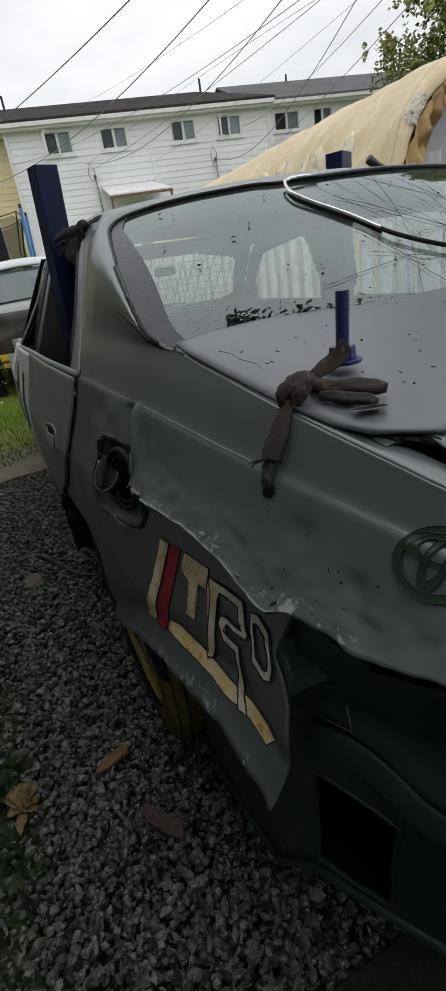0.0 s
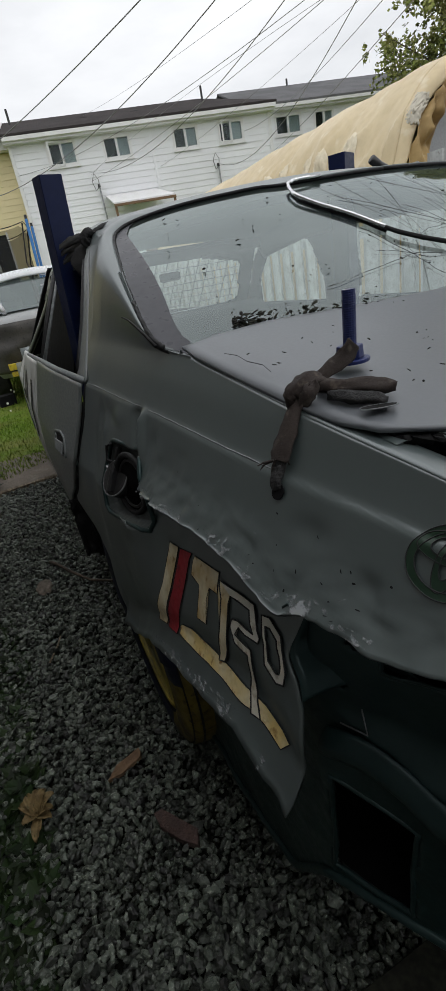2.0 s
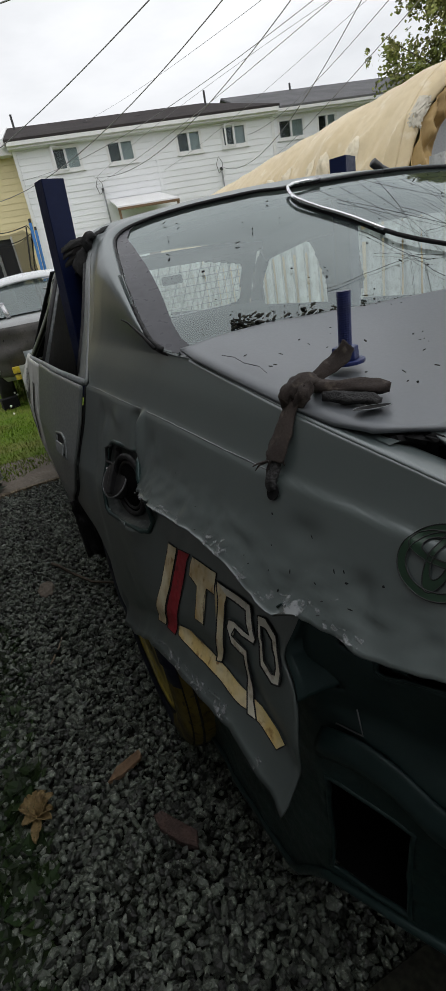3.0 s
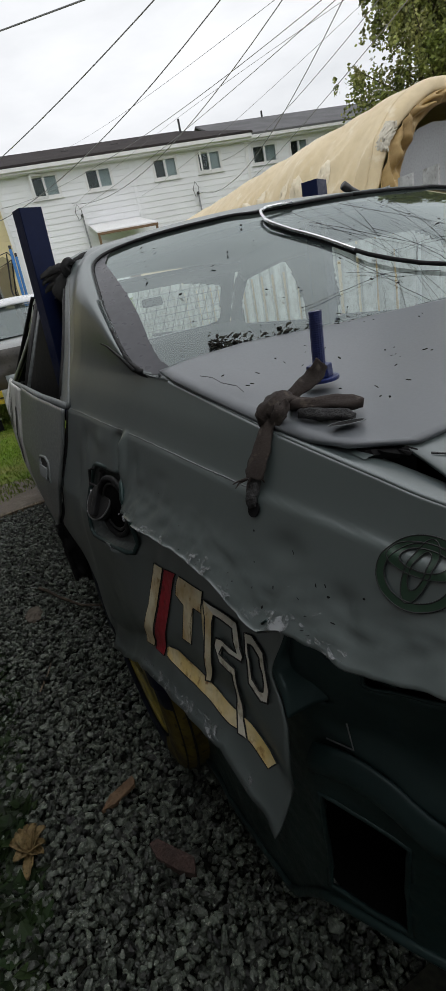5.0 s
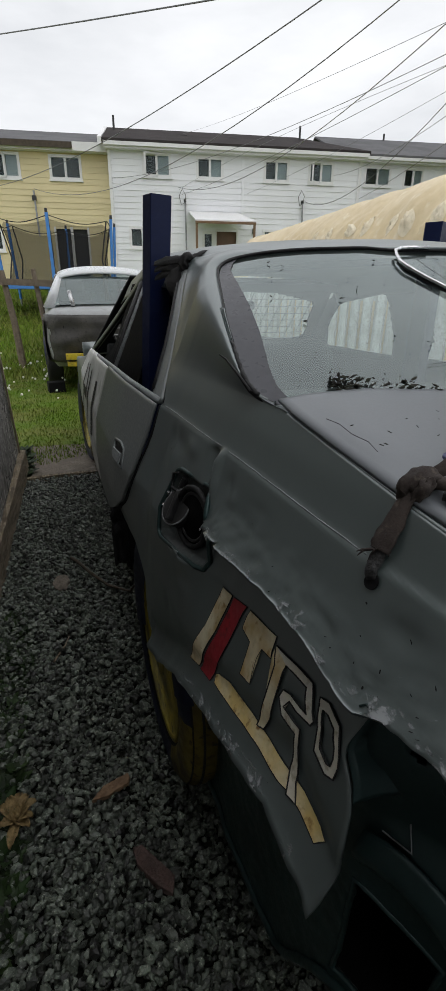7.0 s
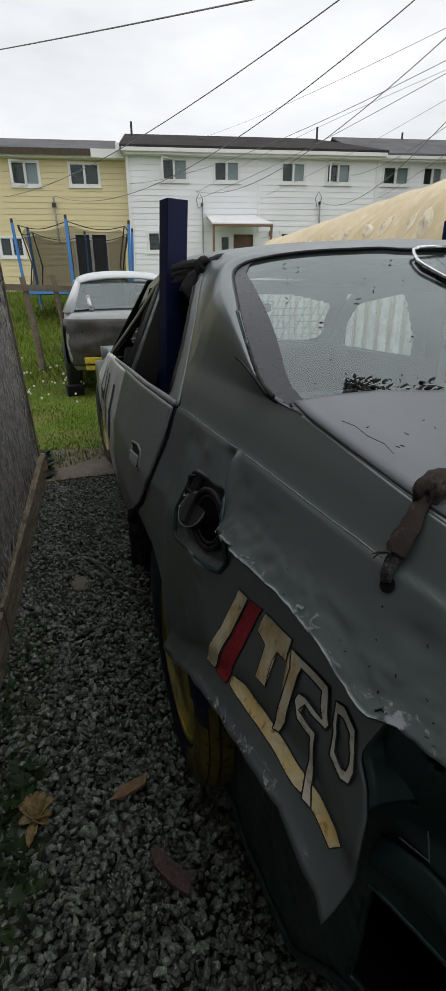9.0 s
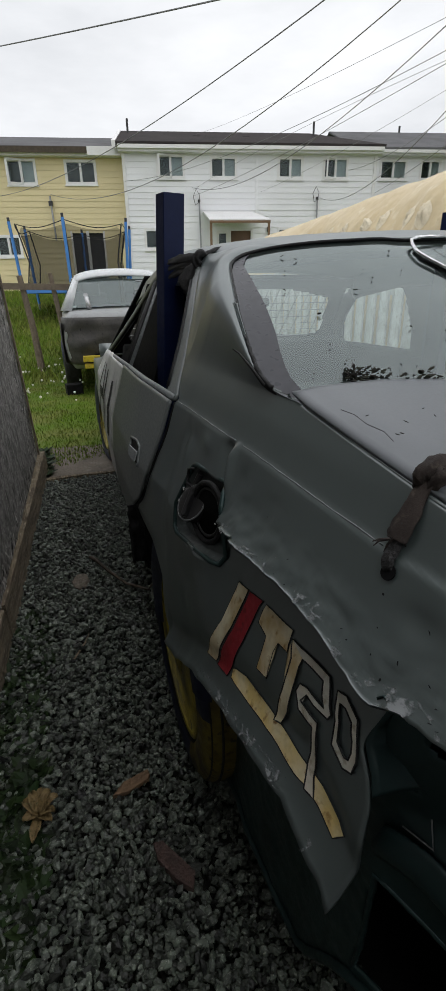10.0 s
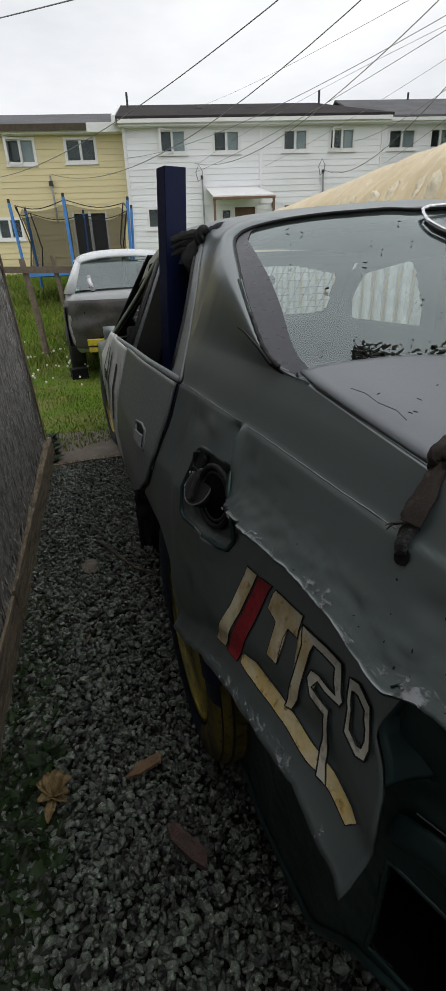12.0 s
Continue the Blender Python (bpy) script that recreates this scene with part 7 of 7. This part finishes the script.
def tie_cloth():
    z = lid_z(0.38)
    t = thing("tie_cloth", "frayed brown cloth strip knotted through holes in lid and wing", "cloth strip", (-0.75, 0.37, z))
    bm = B()
    ribbon(bm, [(-0.765, 0.380, z - 0.004), (-0.772, 0.374, z + 0.008), (-0.760, 0.372, z + 0.016), (-0.742, 0.374, z + 0.015), (-0.728, 0.378, z + 0.006), (-0.735, 0.384, z + 0.002)], [0.010, 0.016, 0.020, 0.020, 0.015, 0.008], (0.2, -0.6, 0.8), 0.0060, 0.5, 1)
    k = part("knot", bm, "cloth", t, "", True)
    bm = B()
    ribbon(bm, [(-0.752, 0.366, z + 0.016), (-0.762, 0.362, z + 0.008), (-0.765, 0.368, z - 0.004)], [0.009, 0.015, 0.012], (0.0, -0.7, 0.6), 0.006, 0.5, 4)
    part("knot_loop", bm, "cloth", t, "", True)
    bm = B()
    ribbon(bm, [(-0.742, 0.378, z + 0.014), (-0.725, 0.376, z + 0.022), (-0.708, 0.374, z + 0.030), (-0.697, 0.374, z + 0.040)], [0.010, 0.015, 0.018, 0.018], (0.6, -0.4, 0.6), 0.0025, 0.2, 2)
    part("upper_tail", bm, "cloth", t, "", True)
    bm = B()
    ribbon(bm, [(-0.744, 0.368, z + 0.012), (-0.730, 0.350, z + 0.011), (-0.717, 0.335, z + 0.010), (-0.706, 0.325, z + 0.008), (-0.698, 0.318, z + 0.006)], [0.012, 0.017, 0.019, 0.016, 0.007], (0.0, -0.5, 0.8), 0.0045, 0.35, 3)
    part("side_loop", bm, "cloth", t, "", True)
    bm = B()
    ribbon(bm, [(-0.744, 0.354, z + 0.005), (-0.734, 0.334, z + 0.004), (-0.724, 0.318, z + 0.002), (-0.720, 0.308, z - 0.002)], [0.012, 0.017, 0.016, 0.008], (0.0, -0.5, 0.8), 0.0045, 0.4, 11)
    part("side_loop", bm, "cloth_dark", t, "dark under-fold of the cloth loop", True)
    bm = B()
    ribbon(bm, [(-0.764, 0.372, z + 0.008), (-0.778, 0.367, z - 0.008), (-0.789, 0.363, z - 0.024), (-0.799, 0.360, z - 0.038), (-0.803, 0.359, z - 0.044)], [0.012, 0.015, 0.019, 0.022, 0.017], (-0.8, -0.4, 0.2), 0.0026, 0.35, 5)
    part("hanging_fold", bm, "cloth", t, "", True)
    bm = B()
    ribbon(bm, [(-0.793, 0.362, z - 0.030)] + [(flank(y, h) - d, y, h) for y, h, d in ((0.359, 0.925, 0.008), (0.355, 0.912, 0.006), (0.352, 0.904, 0.002))], [0.010, 0.012, 0.012, 0.010], (-0.8, -0.4, 0.2), 0.003, 0.2, 6)
    part("lower_tail", bm, "cloth_dark", t, "dark inner strip that enters a hole", True)
    for k2, (sx, dx, dy, dz) in enumerate(((-0.006, -0.012, 0.006, -0.008), (-0.003, -0.006, 0.002, -0.014), (0.001, 0.000, -0.002, -0.016), (0.004, 0.005, -0.005, -0.010), (-0.007, -0.014, 0.004, -0.002))):
        bm = B()
        tube(bm, [(-0.802 + sx, 0.360, z - 0.042), (-0.802 + sx + 0.6 * dx, 0.360 + dy, z - 0.042 + 0.5 * dz), (-0.802 + sx + dx, 0.360 + dy, z - 0.042 + dz)], 0.0015, 5, taper=0.0005)
        part("frayed_thread", bm, "cloth", t)
    return t


tie_cloth()
bm = B()
away = Vector((-1, (flank(0.356, 0.901) - flank(0.346, 0.901)) / 0.01, (flank(0.351, 0.906) - flank(0.351, 0.896)) / 0.01)).normalized()
seat_of = Matrix.Translation(Vector((flank(0.351, 0.9015), 0.351, 0.9015)) + away * 0.0022) @ away.to_track_quat("Z", "Y").to_matrix().to_4x4()
cone(bm, 0.0078, 0.0078, 0.0012, seat_of, 20)
part("strap_hole", bm, "black", quarter_panel, "round punched hole")
part("slot_edge", tube(B(), [(-0.7306 + 0.015 * math.cos(k * 0.3927), 0.3045 + 0.006 * math.sin(k * 0.3927) - 0.006 * math.cos(k * 0.3927), 0.9712) for k in range(16)], 0.0006, 6, True), "scuff", boot_lid, "torn bright edge of a slot in the lid", True)
bm = B()
ngon(bm, [(-0.7306 + 0.0145 * math.cos(k * 0.3927), 0.3045 + 0.0055 * math.sin(k * 0.3927) - 0.006 * math.cos(k * 0.3927), 0.9708) for k in range(16)], (0, 0, 0.0008))
part("strap_slot", bm, "black", boot_lid)


def post(name, base, top, w, d, turn, label):
    t = thing(name, label, "post", base)
    b, e = Vector(base), Vector(top)
    ax, ay = Vector((math.cos(turn), math.sin(turn), 0)), Vector((-math.sin(turn), math.cos(turn), 0))
    ring = lambda c, s: [c + ax * (i * w / 2 * s) + ay * (j * d / 2 * s) for i, j in ((-1, -0.9), (-0.95, -1), (0.95, -1), (1, -0.9), (1, 0.9), (0.95, 1), (-0.95, 1), (-1, 0.9))]
    part("tube", loft(B(), [ring(b, 1), ring(e, 1)], caps=False), "blue", t)
    part("tube_lining", loft(B(), [ring(e, 0.9), ring(e + (b - e) * 0.1, 0.9)], caps=False), "blue", t)
    cap = B()
    cap.faces.new([cap.verts.new(p) for p in ring(e - Vector((0, 0, 0.012)), 0.93)])
    part("end_plate", cap, "blue", t)
    return t


post("steel_post", (-0.762, 1.72, 0.23), (-0.684, 1.765, 1.428), 0.075, 0.055, 0.30, "navy blue steel box post standing in the rear window")
post("steel_post", (0.60, 1.98, 0.23), (0.605, 1.98, 1.44), 0.11, 0.075, 0.5, "navy blue steel box post rising beside the roof")
bm = B()
tube(bm, [(0.70, 1.9, 1.398), (0.74, 1.9, 1.372), (0.80, 1.9, 1.345), (0.86, 1.9, 1.335)], 0.018, 10)
solo("rubber_hose", bm, "trim", "short black hose end lying on the roof", "hose", smooth=True)


def roof_tie():
    t = thing("roof_tie", "black cloth strip knotted round post and roof rail", "cloth strip", (-0.69, 1.5, 1.22))
    bm = B()
    ribbon(bm, [(-0.575, 1.47, 1.252), (-0.61, 1.475, 1.252), (-0.640, 1.48, 1.243), (-0.665, 1.50, 1.228)], [0.004, 0.016, 0.022, 0.024], (-0.3, -0.5, 0.8), 0.005, 0.4, 7)
    part("tail", bm, "cloth_dark", t, "", True)
    bm = B()
    ribbon(bm, [(-0.655, 1.48, 1.236), (-0.668, 1.475, 1.240), (-0.682, 1.478, 1.226), (-0.672, 1.482, 1.208), (-0.655, 1.482, 1.212), (-0.650, 1.480, 1.228)], [0.014, 0.022, 0.026, 0.024, 0.02, 0.012], (-0.3, -0.9, 0.2), 0.009, 0.6, 8)
    part("knot", bm, "cloth_dark", t, "", True)
    for seed, z0, z1 in ((9, 1.236, 1.232), (12, 1.222, 1.214), (13, 1.210, 1.190)):
        bm = B()
        ribbon(bm, [(-0.672, 1.49, z0), (-0.690, 1.54, z0 - 0.002), (-0.705, 1.62, (z0 + z1) / 2), (-0.712, 1.70, z1)], [0.018, 0.026, 0.024, 0.018], (-0.8, -0.3, 0.4), 0.004, 0.5, seed)
        part("wrap", bm, "cloth_dark", t, "", True)
    bm = B()
    ribbon(bm, [(-0.675, 1.485, 1.216), (-0.694, 1.487, 1.196), (-0.710, 1.49, 1.172), (-0.700, 1.49, 1.150), (-0.680, 1.485, 1.152)], [0.02, 0.034, 0.042, 0.036, 0.010], (-0.4, -0.85, 0.2), 0.004, 0.5, 10)
    part("hanging_tail", bm, "cloth_dark", t, "", True)
    return t


roof_tie()


# ---------------------------------------------------------------- the second car
def second_car():
    ox, oy = -0.20, 6.25
    t = thing("parked_sedan", "silver sedan with dented charcoal tail and yellow bumper bar", "car", (ox, oy + 2.2, 0))

    def section(y, hw, z0, z1, rnd, n=9):
        pts = []
        prof = [(0.88, z0), (0.97, z0 + 0.12), (1.0, z0 + 0.3), (0.99, z1 - 0.22), (0.95, z1 - 0.08), (0.86, z1 - 0.02), (0.5, z1), (0.0, z1 + 0.012)]
        pts = [Vector((ox + hw * a, oy + y + rnd * (a ** 2), z)) for a, z in prof]
        return pts + [Vector((2 * ox - p.x, p.y, p.z)) for p in reversed(pts[:-1])]

    rear = B()
    loft(rear, [section(0.0, 0.80, 0.42, 0.88, 0.10), section(0.03, 0.84, 0.36, 0.93, 0.06), section(0.10, 0.86, 0.32, 0.97, 0.03), section(0.62, 0.875, 0.27, 1.0, 0.0), section(3.1, 0.88, 0.25, 0.98, 0), section(4.2, 0.82, 0.28, 0.82, -0.05), section(4.5, 0.74, 0.35, 0.72, -0.1)])
    body = part("body", rear, "dim_silver", t, "silver car body in a darker copy of the paint", True)
    # dented charcoal tail panel with lamp holes
    bm = B()
    grid(bm, lambda u, v: (lambda s, k: Vector((ox + 0.888 * math.sin(1.5708 * s) * (1 - 0.03 * abs(2 * v - 1)), oy - 0.05 + 0.42 * (1 - math.cos(1.5708 * s)) ** 2 - 0.03 * math.sin(math.pi * v) + 0.035 * noise.noise((6 * u, 4 * v, 3)) + 0.015 * noise.noise((17 * u, 9 * v, 5)), 0.38 + 0.535 * v)))(2 * u - 1, 0), 60, 16)
    tail = part("tail_panel", bm, "charcoal", t, "dented charcoal tail panel with lamp holes", True, 0.01)
    for x, z, r in ((-0.62, 0.78, 0.05), (-0.66, 0.67, 0.03), (-0.2, 0.78, 0.025), (-0.05, 0.66, 0.03), (0.6, 0.76, 0.05)):
        bm = B()
        cone(bm, r, r * 0.9, 0.02, Matrix.Translation((ox + x, oy - 0.072 + 0.12 * (x / 0.79) ** 2, z)) @ pose(0, 0, 0, 90, 0, 0), 14)
        part("lamp_hole", bm, "black", tail)
    bm = B()
    tube(bm, [(ox - 0.62, oy - 0.005, 0.575), (ox - 0.5, oy - 0.04, 0.605), (ox - 0.2, oy - 0.066, 0.61), (ox + 0.3, oy - 0.066, 0.60)], 0.014, 8)
    part("pressed_rib", bm, "charcoal", tail, "", True)
    # flank paint below the waist is charcoal too
    bm = B()
    grid(bm, lambda u, v: Vector((ox - 0.882, oy + 0.12 + 1.1 * u, 0.35 + 0.5 * v)), 10, 6, lambda c: (c.y - oy - 0.95) ** 2 + (c.z - 0.31) ** 2 > 0.36 ** 2)
    part("wing_patch", bm, "charcoal", t, "", True, 0.008)
    # greenhouse: pillars, roof and glass
    gh = [(1.03, 0.635, 1.345), (1.10, 0.63, 1.395), (1.22, 0.62, 1.43), (1.5, 0.60, 1.445), (2.3, 0.60, 1.42)]
    bm = B()
    rows = [[Vector((ox + hw * s, oy + y - 0.05 * (1 - s * s) * (1 if y < 1.3 else 0), z + 0.055 * (1 - s * s) - 0.03 * abs(s) ** 6)) for s in [k / 8 - 1 for k in range(17)]] for y, hw, z in gh]
    loft(bm, rows, closed=False, caps=False)
    part("roof", bm, "silver", t, "", True, 0.02)
    bm = B()
    loft(bm, [[Vector((ox + hw * s, oy + y - 0.07 * (1 - s * s), z + 0.02 * (1 - s * s))) for s in [0.93 * (k / 8 - 1) for k in range(17)]] for y, hw, z in ((0.60, 0.80, 1.005), (1.10, 0.625, 1.372))], closed=False, caps=False)
    part("rear_window", bm, "glass_car", t, "", True, faces_to=(0, -0.6, 0.8))
    for s in (-1, 1):
        part("rear_pillar", loft(B(), [[(ox + s * 0.84, oy + 0.55, 0.98), (ox + s * 0.72, oy + 0.55, 0.98), (ox + s * 0.76, oy + 0.95, 0.98), (ox + s * 0.86, oy + 0.95, 0.98)], [(ox + s * 0.64, oy + 1.11, 1.38), (ox + s * 0.56, oy + 1.10, 1.395), (ox + s * 0.56, oy + 1.3, 1.40), (ox + s * 0.64, oy + 1.3, 1.38)]]), "silver", t, "", True)
        part("centre_pillar", loft(B(), [[(ox + s * 0.86, oy + 1.85, 0.97), (ox + s * 0.80, oy + 1.85, 0.97), (ox + s * 0.80, oy + 1.95, 0.97), (ox + s * 0.86, oy + 1.95, 0.97)], [(ox + s * 0.64, oy + 1.85, 1.39), (ox + s * 0.58, oy + 1.85, 1.39), (ox + s * 0.58, oy + 1.95, 1.39), (ox + s * 0.64, oy + 1.95, 1.39)]]), "trim", t)
        part("front_pillar", tube(B(), [(ox + s * 0.80, oy + 3.05, 0.97), (ox + s * 0.61, oy + 2.3, 1.39)], 0.03, 8), "silver", t)
        part("side_window", ngon(B(), [(ox + s * 0.845, oy + 0.95, 0.99), (ox + s * 0.845, oy + 2.9, 0.99), (ox + s * 0.64, oy + 2.35, 1.37), (ox + s * 0.64, oy + 1.28, 1.37)], (0.005 * s, 0, 0)), "glass_car", t)
    part("windscreen", ngon(B(), [(ox - 0.78, oy + 3.04, 0.99), (ox + 0.78, oy + 3.04, 0.99), (ox + 0.58, oy + 2.32, 1.395), (ox - 0.58, oy + 2.32, 1.395)], (0, 0.005, 0)), "glass_car", t)
    for x in (-0.38, 0.38):
        s = part("front_seat", box(B(), (0.48, 0.12, 0.7), (ox + x, oy + 1.95, 0.85), (-12, 0, 0)), "seat", t, "", True, 0, 0.04)
        part("headrest", box(B(), (0.26, 0.1, 0.18), (ox + x, oy + 1.88, 1.24), (-8, 0, 0)), "seat", s, "", True, 0, 0.03)
    part("rear_bench", box(B(), (1.3, 0.12, 0.4), (ox, oy + 1.0, 0.86), (-15, 0, 0)), "seat", t, "", True, 0, 0.04)
    part("chrome_stub", tube(B(), [(ox - 0.50, oy + 0.50, 1.0), (ox - 0.53, oy + 0.60, 1.17)], 0.028, 10), "chrome", t, "upright bright metal pipe stub", True)
    part("bumper_bar", box(B(), (0.95, 0.08, 0.07), (ox - 0.20, oy - 0.11, 0.455), (0, 0, -3)), "bumper_yellow", t, "yellow painted steel bumper bar", False, 0, 0.006)
    part("bumper_bar", box(B(), (0.95, 0.07, 0.055), (ox - 0.19, oy - 0.10, 0.372), (0, 0, -3)), "bumper_yellow", t, "yellow painted steel bumper bar", False, 0, 0.006)
    for x in (-0.5, 0.4):
        part("bumper_bracket", box(B(), (0.06, 0.1, 0.2), (ox + x, oy - 0.03, 0.41)), "black", t)
    for x, y, o in ((-0.80, 0.95, -1), (0.80, 0.95, 1), (-0.80, 3.55, -1), (0.80, 3.55, 1)):
        wheel(t, ox + x, oy + y, o, hub="tyre")
    return t


second_car()
bm = B()
box(bm, (0.20, 0.16, 0.13), (-1.02, 6.55, 0.05), (0, 0, 8))
solo("wood_block", bm, "black", "dark timber block under the silver car", "block", bevel=0.01)


# ---------------------------------------------------------------- overhead lines
def cable(a, b, sag, r, label="thin black overhead wire crossing the yard"):
    """A wire from its fixing a on a house through b and on over the yard, hanging by sag between them."""
    a, b = Vector(a), Vector(b)
    pts = []
    for k in range(33):
        q = 1.6 * k / 32
        p = a + (b - a) * q
        p.z -= sag * q * (1 - q)
        pts.append(p)
    return solo("overhead_wire", tube(B(), pts, r, 6), "cable", label, "wire", "overhead wires")


cable((-2.67, 22.90, 4.76), (2.24, 8.28, 4.44), 1.31, 0.0084)
cable((-0.83, 22.53, 4.82), (3.23, 7.87, 4.31), 3.06, 0.0078)
cable((4.39, 20.90, 4.96), (4.10, 7.40, 4.16), 2.30, 0.0072)
cable((5.37, 24.23, 7.50), (3.90, 8.05, 4.41), 0.36, 0.0030)
cable((1.93, 21.40, 5.16), (4.31, 7.26, 4.12), 1.20, 0.0048)
cable((4.43, 20.89, 4.88), (4.36, 7.26, 4.04), -0.48, 0.0030)
cable((4.42, 20.89, 4.68), (4.50, 7.15, 4.05), 0.46, 0.0048)
cable((7.02, 20.36, 4.83), (4.83, 6.94, 3.91), 0.37, 0.0030)
cable((9.32, 19.89, 4.63), (4.92, 6.84, 3.97), 2.43, 0.0072)
cable((10.42, 19.67, 5.56), (5.16, 6.66, 3.88), 0.87, 0.0054)
cable((13.23, 22.32, 5.27), (5.23, 6.73, 3.55), 0.31, 0.0060)
cable((-7.36, 24.37, 8.52), (1.74, 8.79, 5.09), 0.25, 0.0110)


# ---------------------------------------------------------------- litter on the gravel
def shard(name, pts, h, mat, label, category):
    c = Vector((sum(p[0] for p in pts) / len(pts), sum(p[1] for p in pts) / len(pts), 0))
    bm = ngon(B(), [(x, y, z) for x, y, z in pts], (0, 0, -h))
    return solo(name, bm, mat, label, category, bevel=0.0015)


shard("wood_chip", [(-1.095, 0.878, 0.022), (-1.066, 0.905, 0.024), (-1.002, 0.919, 0.028), (-1.000, 0.905, 0.028), (-1.004, 0.893, 0.026), (-1.060, 0.876, 0.023)], 0.012, "wood_chip", "reddish-brown split wood chip on the gravel", "wood chip")
shard("brick_shard", [(-1.020, 0.738, 0.026), (-1.000, 0.736, 0.028), (-0.946, 0.655, 0.028), (-0.958, 0.625, 0.024), (-0.985, 0.652, 0.024), (-1.016, 0.702, 0.024)], 0.02, "brick", "broken red-brown brick shard on the gravel", "brick shard")

shard("brown_board", [(-0.83, 0.285, 0.030), (-0.66, 0.281, 0.030), (-0.56, 0.268, 0.030), (-0.50, 0.02, 0.030), (-0.86, 0.02, 0.030)], 0.028, "bark_dark", "flat dark brown board on the gravel under the tail", "board")


def fallen_leaf():
    t = thing("dry_leaf", "curled yellow-brown dry leaf on the gravel", "leaf", (-1.262, 0.885, 0.01))
    for a, ln, wd, lift in ((80, 0.052, 0.015, 0.024), (20, 0.048, 0.014, 0.030), (50, 0.044, 0.012, 0.034), (110, 0.046, 0.013, 0.032), (140, 0.045, 0.013, 0.026), (-45, 0.042, 0.012, 0.012), (200, 0.036, 0.013, 0.014), (-20, 0.040, 0.011, 0.020), (-100, 0.065, 0.012, 0.006)):
        c, s = math.cos(radians(a)), math.sin(radians(a))
        bm = B()
        grid(bm, lambda u, v: (lambda q, w: Vector((-1.262 + c * q - s * w, 0.885 + s * q + c * w, 0.018 + lift * math.sin(2.2 * u) + 0.008 * abs(2 * v - 1) + 0.006 * noise.noise((6 * u, 4 * v, a)))))(ln * u, wd * (v - 0.5) * 2 * math.sin(math.pi * min(0.97, 0.12 + 0.85 * u)) ** 0.7), 8, 6)
        part("lobe", bm, "dry_leaf", t, "", True, 0.0012)
    return t


fallen_leaf()
solo("twig", tube(B(), [(-1.078, 2.085, 0.02), (-1.055, 2.04, 0.024), (-1.01, 1.935, 0.02), (-0.945, 1.80, 0.022), (-0.87, 1.685, 0.05), (-0.86, 1.64, 0.10)], 0.008, 7, taper=0.004), "bark", "thin dark bent twig on the gravel", "twig", smooth=True)
solo("twig", tube(B(), [(-1.17, 1.40, 0.02), (-1.13, 1.47, 0.024), (-1.115, 1.52, 0.02)], 0.0035, 6, taper=0.002), "wood_grey", "short pale twig on the gravel", "twig", smooth=True)
bm = B()
r = bmesh.ops.create_icosphere(bm, subdivisions=3, radius=1)
for v in bm.verts:
    n = 1 + 0.25 * noise.noise(v.co * 1.6) + 0.08 * noise.noise(v.co * 5)
    v.co = Vector((v.co.x * 0.038 * n, v.co.y * 0.056 * n, v.co.z * 0.020 * n)) + Vector((-1.125, 1.90, 0.008))
solo("flat_stone", bm, "dirt", "flat brownish stone lying in the gravel", "stone", smooth=True)


def weed_patch(name, x0, x1, y0, y1, n, seed, size):
    rng = random.Random(seed)
    vs, fs = [], []
    for _ in range(n):
        x, y = rng.uniform(x0, x1), rng.uniform(y0, y1)
        for _ in range(rng.randint(3, 6)):
            a, el, ln = rng.uniform(0, 6.28), rng.uniform(0.2, 0.9), size * rng.uniform(0.5, 1.2)
            d = Vector((math.cos(a) * math.cos(el), math.sin(a) * math.cos(el), math.sin(el)))
            s = d.cross(Vector((0, 0, 1))).normalized() * ln * 0.26
            p = Vector((x, y, 0.0))
            i = len(vs)
            vs += [p, p + d * ln * 0.45 + s, p + d * ln + Vector((0, 0, -0.15 * ln)), p + d * ln * 0.45 - s]
            fs.append((i, i + 1, i + 2, i + 3))
    me = bpy.data.meshes.new(name)
    me.from_pydata(vs, [], fs)
    me.materials.append(M["weed"])
    return tagged(new(name, me), "low dark green weeds growing in the gravel edge", "weeds", kind="stuff")


weed_patch("weeds", -1.43, -1.25, 1.10, 1.75, 170, 1, 0.042)
weed_patch("weeds", -1.44, -1.26, 0.45, 1.05, 300, 2, 0.05)
weed_patch("weeds", -1.38, -1.30, 3.3, 3.9, 60, 3, 0.10)
weed_patch("weeds", -1.40, -1.28, 1.8, 2.3, 10, 4, 0.035)
